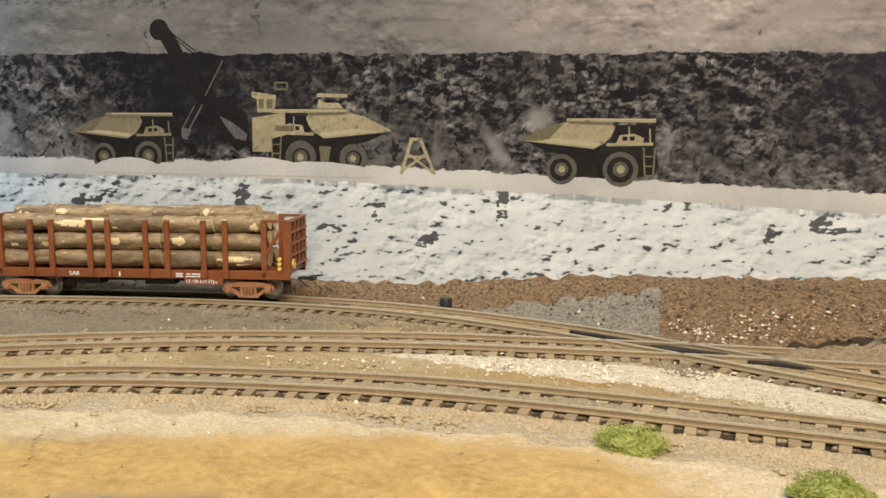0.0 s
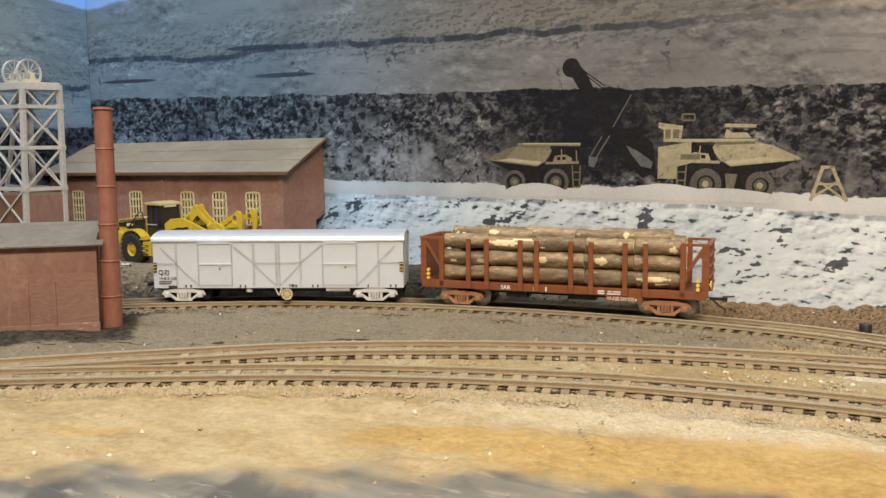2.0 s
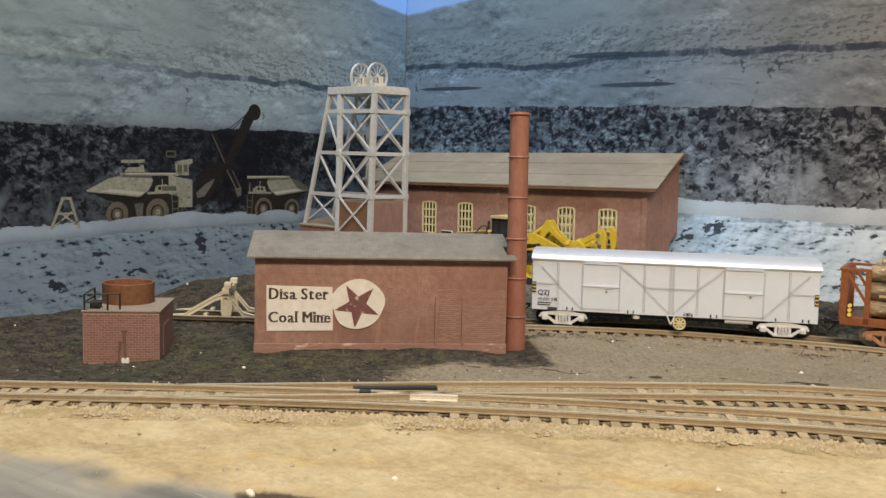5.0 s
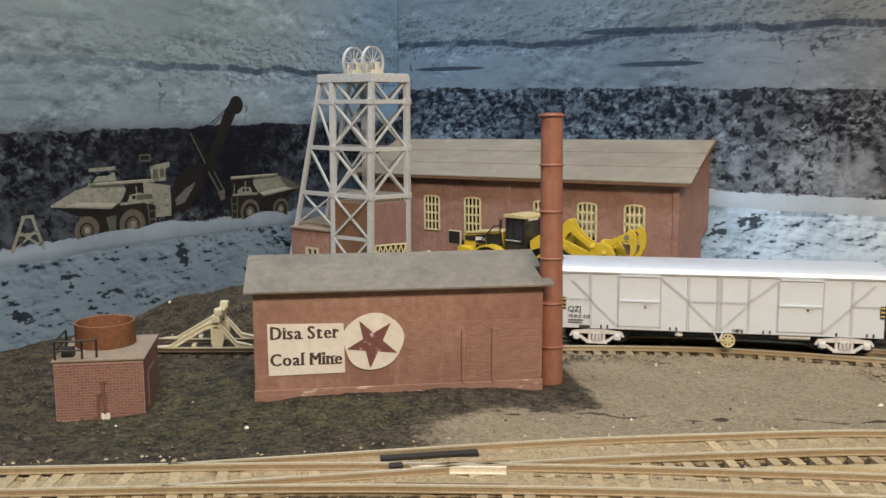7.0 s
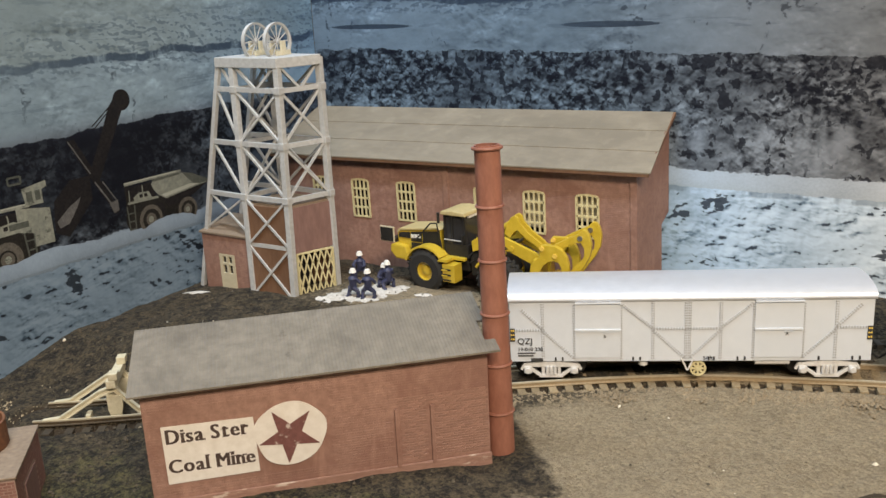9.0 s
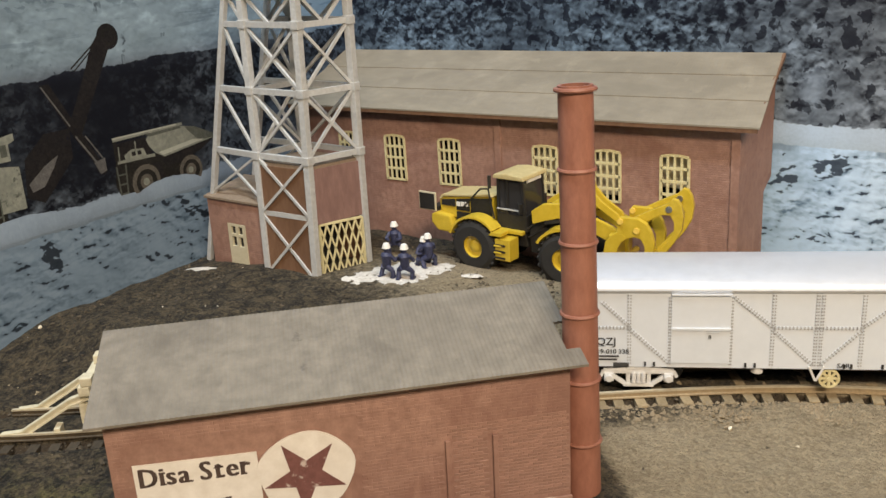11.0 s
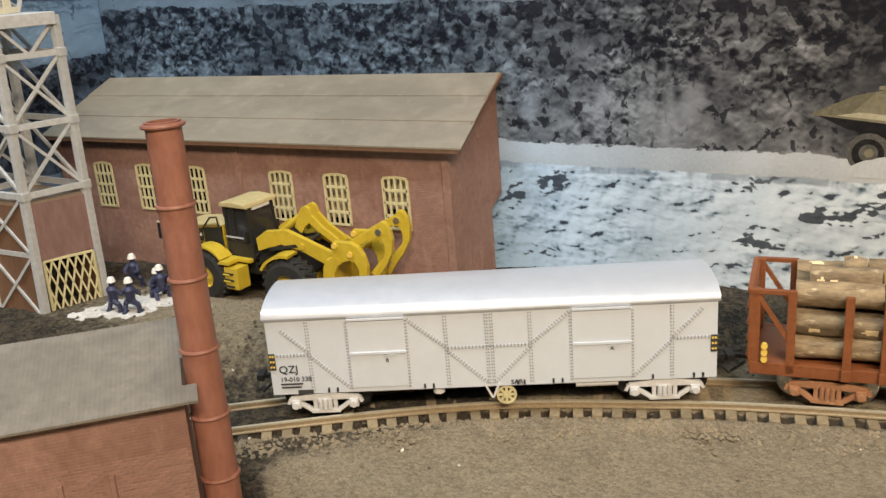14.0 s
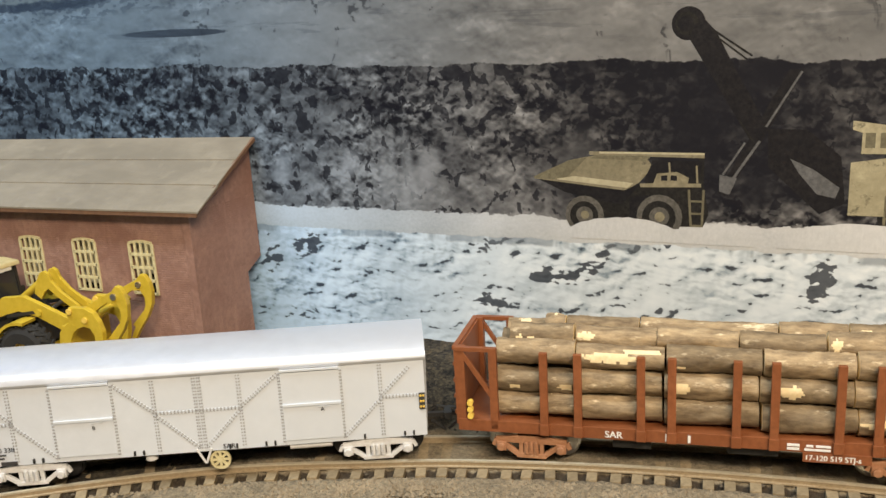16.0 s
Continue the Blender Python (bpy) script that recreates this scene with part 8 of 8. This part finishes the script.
def powder(name, label, cx, cy, outline, n=96, thick=0.0006):
    """A thin spilt patch that lies on the ground."""
    bm = bmesh.new()
    c = bm.verts.new((cx, cy, ground_at(cx, cy) + thick))
    rings = []
    for k in (0.55, 1.0):
        row = []
        for i in range(n):
            a = i * math.tau / n
            r = outline(a) * k * (1 + 0.30 * k * noise.noise((math.cos(a) * 3 + cx * 50, math.sin(a) * 3, 2)) + 0.26 * k * noise.noise((math.cos(a) * 11, math.sin(a) * 11, 5)))
            x, y = cx + r * math.cos(a), cy + r * math.sin(a)
            row.append(bm.verts.new((x, y, ground_at(x, y) + (thick if k < 1 else 0.0))))
        rings.append(row)
    for i in range(n):
        j = (i + 1) % n
        bm.faces.new((c, rings[0][i], rings[0][j]))
        bm.faces.new((rings[0][i], rings[1][i], rings[1][j], rings[0][j]))
    ob = new(name, mesh_of(name, bm, POWDER, 0, True))
    return tagged(ob, label, "powder")


def oval(rx, ry, turn):
    return lambda a: 1 / math.sqrt((math.cos(a - radians(turn)) / rx) ** 2 + (math.sin(a - radians(turn)) / ry) ** 2)


powder("white_powder", "white plaster powder spilt under the figurines", -0.5770, 0.3540, oval(0.0235, 0.0125, 55))
powder("white_powder", "white plaster powder spilt at the tower gate", -0.5900, 0.3420, oval(0.0130, 0.0065, 40))
powder("white_powder", "white plaster dust along the shed foot", -0.4480, 0.4300, oval(0.0110, 0.0040, 10))
powder("white_powder", "white plaster dust by the hut corner", -0.6720, 0.3220, oval(0.0100, 0.0030, 20))
powder("white_powder", "white plaster crumbs near the loader wheel", -0.5480, 0.3640, oval(0.0045, 0.0022, 20), 24)


def buffer_stop(m):
    """x runs along the track towards the open end."""
    th = thing("buffer_stop", "cream plastic rail-built buffer stop at the siding end", "buffer stop", m)
    for y in (-0.0088, 0.0088):
        bm = bmesh.new()
        sweep(bm, [Vector(p) for p in ((-0.0235, y, -0.0006), (-0.0170, y, -0.0002), (0.0000, y, 0.0098), (0.0062, y, 0.0118), (0.0150, y, 0.0012), (0.0225, y, -0.0006))], [(-0.0012, 0), (0.0012, 0), (0.0012, 0.0006), (0.0005, 0.0009), (0.0005, 0.0018), (0.0011, 0.0021), (0.0011, 0.0027), (-0.0011, 0.0027), (-0.0011, 0.0021), (-0.0005, 0.0018), (-0.0005, 0.0009), (-0.0012, 0.0006)])
        part("bent_rail", bm, CREAM, th)
        bm = bmesh.new()
        slab(bm, [(0.0030, 0.0108), (0.0030, 0.0040), (0.0046, -0.0020), (0.0074, -0.0020), (0.0092, 0.0050), (0.0092, 0.0100)], y - 0.0012, y + 0.0012)
        part("post", bm, CREAM, th, bevel=0.0003)
        bm = bmesh.new()
        quad_box(bm, 0.0050, 0.0088, y - 0.0024, y + 0.0024, 0.0171, 0.0202)
        part("buffer_pad", bm, CREAM, th, bevel=0.0004)
        bm = bmesh.new()
        quad_box(bm, -0.0060, -0.0040, y - 0.0024, y + 0.0024, -0.0006, 0.0032)
        part("rail_clamp", bm, CREAM, th, bevel=0.0003)
    bm = bmesh.new()
    beam(bm, (0.0058, -0.0112, 0.0154), (0.0058, 0.0112, 0.0154), 0.0038, 0.0034)
    part("buffer_beam", bm, CREAM, th, bevel=0.0004)
    return th


buffer_stop(pose(-0.6118, 0.2164, RAIL_FOOT + 0.0004, 0, 0, 40.5))


def shovel(m, blade=WHITE, label="small brown-handled shovel with white blade leaning on bricks"):
    th = thing("shovel", label, "shovel", m)
    bm = bmesh.new()
    rod(bm, (0, 0, 0.0030), (-0.0008, 0.0012, 0.0155), 0.0006, 8)
    beam(bm, (-0.0018, 0.0012, 0.0157), (0.0004, 0.0012, 0.0157), 0.0008, 0.0008)
    part("handle", bm, PANEL_BROWN, th)
    bm = bmesh.new()
    slab(bm, [(-0.0016, 0.0034), (-0.0018, 0.0016), (-0.0012, 0.0004), (0, 0.0), (0.0012, 0.0004), (0.0018, 0.0016), (0.0016, 0.0034)], -0.0004, 0.0002)
    part("blade", bm, blade, th, "white shovel blade" if blade is WHITE else "", bevel=0.0002)
    return th


shovel(TANK_POSE @ pose(0.0190, -0.0016, -0.0006))
shovel(TANK_POSE @ pose(0.0158, -0.0016, -0.0012, 0, 6, 0) @ Matrix.Scale(0.72, 4), PANEL_BROWN, "short rusty shovel leaning on bricks")


def point_lever(m):
    th = thing("point_lever", "black point lever stand beside the siding", "point lever", m)
    bm = bmesh.new()
    lathe(bm, [(0.0030, 0), (0.0030, 0.0052), (0.0026, 0.0058), (0.0010, 0.0060)], 16)
    part("drum", bm, BLACK, th, rounded=True)
    bm = bmesh.new()
    quad_box(bm, -0.0060, 0.0050, -0.0022, 0.0022, -0.0005, 0.0010)
    part("foot", bm, BLACK, th, bevel=0.0002)
    return th


point_lever(pose(-0.1005, 0.4255, ground_at(-0.1005, 0.4255), 0, 0, -15))


def bush(m, size, seed):
    """A clump of foam foliage: a low mound of many small torn flecks."""
    rnd = random.Random(seed)
    bm = bmesh.new()
    # the torn foam's solid heart
    bmesh.ops.create_icosphere(bm, subdivisions=4, radius=1.0)
    for v in bm.verts:
        p = v.co.copy()
        k = 0.80 + 0.30 * noise.noise(p * 1.7 + Vector((seed, 0, 0))) + 0.12 * noise.noise(p * 6 + Vector((0, seed, 0)))
        v.co = Vector((p.x * size * k, p.y * size * 0.62 * k, max(-0.001, p.z * size * 0.46 * k)))
    for _ in range(4200):
        a, b, q = rnd.uniform(0, math.tau), rnd.random(), rnd.random() ** 0.4
        lump = 1 + 0.35 * noise.noise((math.cos(a) * 1.6 + seed, math.sin(a) * 1.6, b * 2))
        r = size * lump * q * math.sqrt(1 - b * b * 0.9)
        c = Vector((r * math.cos(a), 0.62 * r * math.sin(a), size * 0.52 * b * lump * (0.6 + 0.4 * q)))
        s = rnd.uniform(0.0002, 0.00045)
        vs = [bm.verts.new(c + Vector([rnd.uniform(-s, s) for _ in range(3)])) for _ in range(4)]
        for f in ((0, 1, 2), (0, 2, 3), (0, 3, 1), (1, 3, 2)):
            bm.faces.new([vs[i] for i in f])
    data = mesh_of("bush", bm, MOSS)
    ob = new("bush", data)
    ob.matrix_world = m
    return tagged(ob, "low yellow-green foam bush lying on the sand", "bush", "bushes on the sand")


bush(pose(-0.0065, 0.2505, 0.0002), 0.0120, 3)
bush(pose(0.0420, 0.2290, 0.0002), 0.0105, 8)


# ---- loose stones ----
def stones(name, label, count, material, where, lo, hi, seed, span=(-0.685, 0.14, 0.02, 0.458), kind="stuff"):
    """Many small broken stones in one mesh, strewn where the given density allows."""
    rnd = np.random.RandomState(seed)
    xs, ys = np.zeros(0), np.zeros(0)
    while len(xs) < count:
        x, y = rnd.uniform(span[0], span[1], 8 * count), rnd.uniform(span[2], span[3], 8 * count)
        keep = rnd.rand(len(x)) < where(x, y)
        xs, ys = np.concatenate([xs, x[keep]]), np.concatenate([ys, y[keep]])
    xs, ys = xs[:count], ys[:count]
    r = lo + (hi - lo) * rnd.rand(count) ** 2.5
    shape = np.array([(1, 0, 0), (-1, 0, 0), (0, 1, 0), (0, -1, 0), (0, 0, 1), (0, 0, -1)], float)
    q = shape[None] * r[:, None, None] * rnd.uniform(0.6, 1.25, (count, 6, 3)) + rnd.uniform(-0.25, 0.25, (count, 6, 3)) * r[:, None, None]
    a = rnd.uniform(0, math.tau, count)[:, None]
    z = ground_height(xs, ys) + 0.1 * r
    verts = np.stack([xs[:, None] + q[..., 0] * np.cos(a) - q[..., 1] * np.sin(a), ys[:, None] + q[..., 0] * np.sin(a) + q[..., 1] * np.cos(a), z[:, None] + q[..., 2] * 0.8], -1).reshape(-1, 3)
    tris = np.array([(0, 2, 4), (2, 1, 4), (1, 3, 4), (3, 0, 4), (2, 0, 5), (1, 2, 5), (3, 1, 5), (0, 3, 5)])
    faces = (np.arange(count)[:, None, None] * 6 + tris[None]).reshape(-1, 3)
    data = bpy.data.meshes.new(name)
    data.from_pydata(verts.tolist(), [], faces.tolist())
    data.materials.append(material)
    return tagged(new(name, data), label, "gravel", kind=kind)


def table(path):
    return np.array([p.x for p in path]), np.array([p.y for p in path])


LINE_A, LINE_B, LINE_S = table(COMMON + TRACK_A), table(COMMON + TRACK_B), table(SIDING)


def off(line, x, y):
    """How far a place lies beyond a track's middle line, about square to it."""
    return (y - np.interp(x, *line)) * 0.86


def near_tracks(x, y):
    a, b = off(LINE_A, x, y), off(LINE_B, x, y)
    d = np.minimum(np.abs(a), np.abs(b))
    return np.where((d > 0.0155) & (d < 0.028), 0.9, np.where(d < 0.008, 0.35, np.where((b < 0) & (d > 0.0155), 0.05, 0.0)))


def in_yard(x, y):
    return np.where(off(LINE_A, x, y) < 0.011, 0.0, np.where((off(LINE_S, x, y) < 0.004) & (x > -0.455), 0.05, 0.8))


def pale_spots(x, y):
    return np.exp(-((x + 0.01) / 0.09) ** 2 - ((y - np.interp(x, *LINE_A) + 0.03) / 0.012) ** 2) + 0.8 * np.exp(-((x - 0.03) / 0.03) ** 2 - ((y - 0.395) / 0.010) ** 2) + 0.002


def on_bed(x, y):
    d = np.minimum(np.minimum(np.abs(off(LINE_A, x, y)), np.abs(off(LINE_B, x, y))), np.abs(off(LINE_S, x, y)))
    return np.where(d < 0.0075, 1.0, np.where((d > 0.0155) & (d < 0.020), 0.4, 0.0))


def shoulder(line):
    """The ballast shoulder on the open side of a track, thinning outwards."""
    def where(x, y):
        d = -off(line, x, y)
        return np.where(d < 0.0142, 0.0, np.exp(-((d - 0.0160) / 0.0070) ** 2))
    return where


stones("tan_ballast", "loose tan ballast stones along the tracks", 4200, STONE_TAN, near_tracks, 0.0003, 0.0012, 31)
stones("fine_ballast", "fine tan ballast over the sleepers", 6500, STONE_TAN, on_bed, 0.0003, 0.0008, 34)
stones("shoulder_ballast", "tan ballast stones heaped along the open side of the track", 9000, STONE_SAND, shoulder(LINE_B), 0.0006, 0.0015, 35)
stones("siding_ballast", "grey-brown ballast stones heaped along the siding", 7000, STONE_GREY, shoulder(LINE_S), 0.0006, 0.0014, 36, (-0.50, 0.02, 0.27, 0.42))
stones("dark_rubble", "loose dark rubble over the yard and bank", 9000, STONE_DARK, in_yard, 0.0003, 0.0011, 32)
stones("pale_ballast", "pale ballast stones between the tracks", 1300, STONE_PALE, pale_spots, 0.0003, 0.0012, 33)

for x, y, r in ((-0.2500, 0.2985, 0.0021), (-0.5010, 0.2930, 0.0016), (-0.0930, 0.2700, 0.0010), (-0.4780, 0.2960, 0.0012), (-0.6830, 0.2480, 0.0012), (-0.3950, 0.0565, 0.0016), (-0.3830, 0.0560, 0.0008), (-0.3600, 0.0640, 0.0009), (-0.3310, 0.0880, 0.0013), (-0.3720, 0.0900, 0.0012), (-0.3120, 0.1150, 0.0012), (-0.5080, 0.1480, 0.0010), (-0.2290, 0.2080, 0.0012), (-0.0360, 0.4200, 0.0010), (-0.0260, 0.4060, 0.0010), (0.0200, 0.3880, 0.0010), (0.0330, 0.3850, 0.0010), (0.1000, 0.4300, 0.0016)):
    rnd = random.Random(round(x * 9999))
    bm = bmesh.new()
    bmesh.ops.create_icosphere(bm, subdivisions=2, radius=0.8 * r)
    for v in bm.verts:
        v.co *= 1 + 0.55 * noise.noise(v.co * 420 + Vector((x * 90, 0, 0)))
    ob = new("white_stone", mesh_of("white_stone", bm, STONE_PALE))
    ob.matrix_world = pose(x, y, ground_at(x, y) + r * 0.45, rnd.uniform(0, 90), 0, rnd.uniform(0, 90))
    tagged(ob, "small whitish stone lying on the scenery", "stone", "white stones")
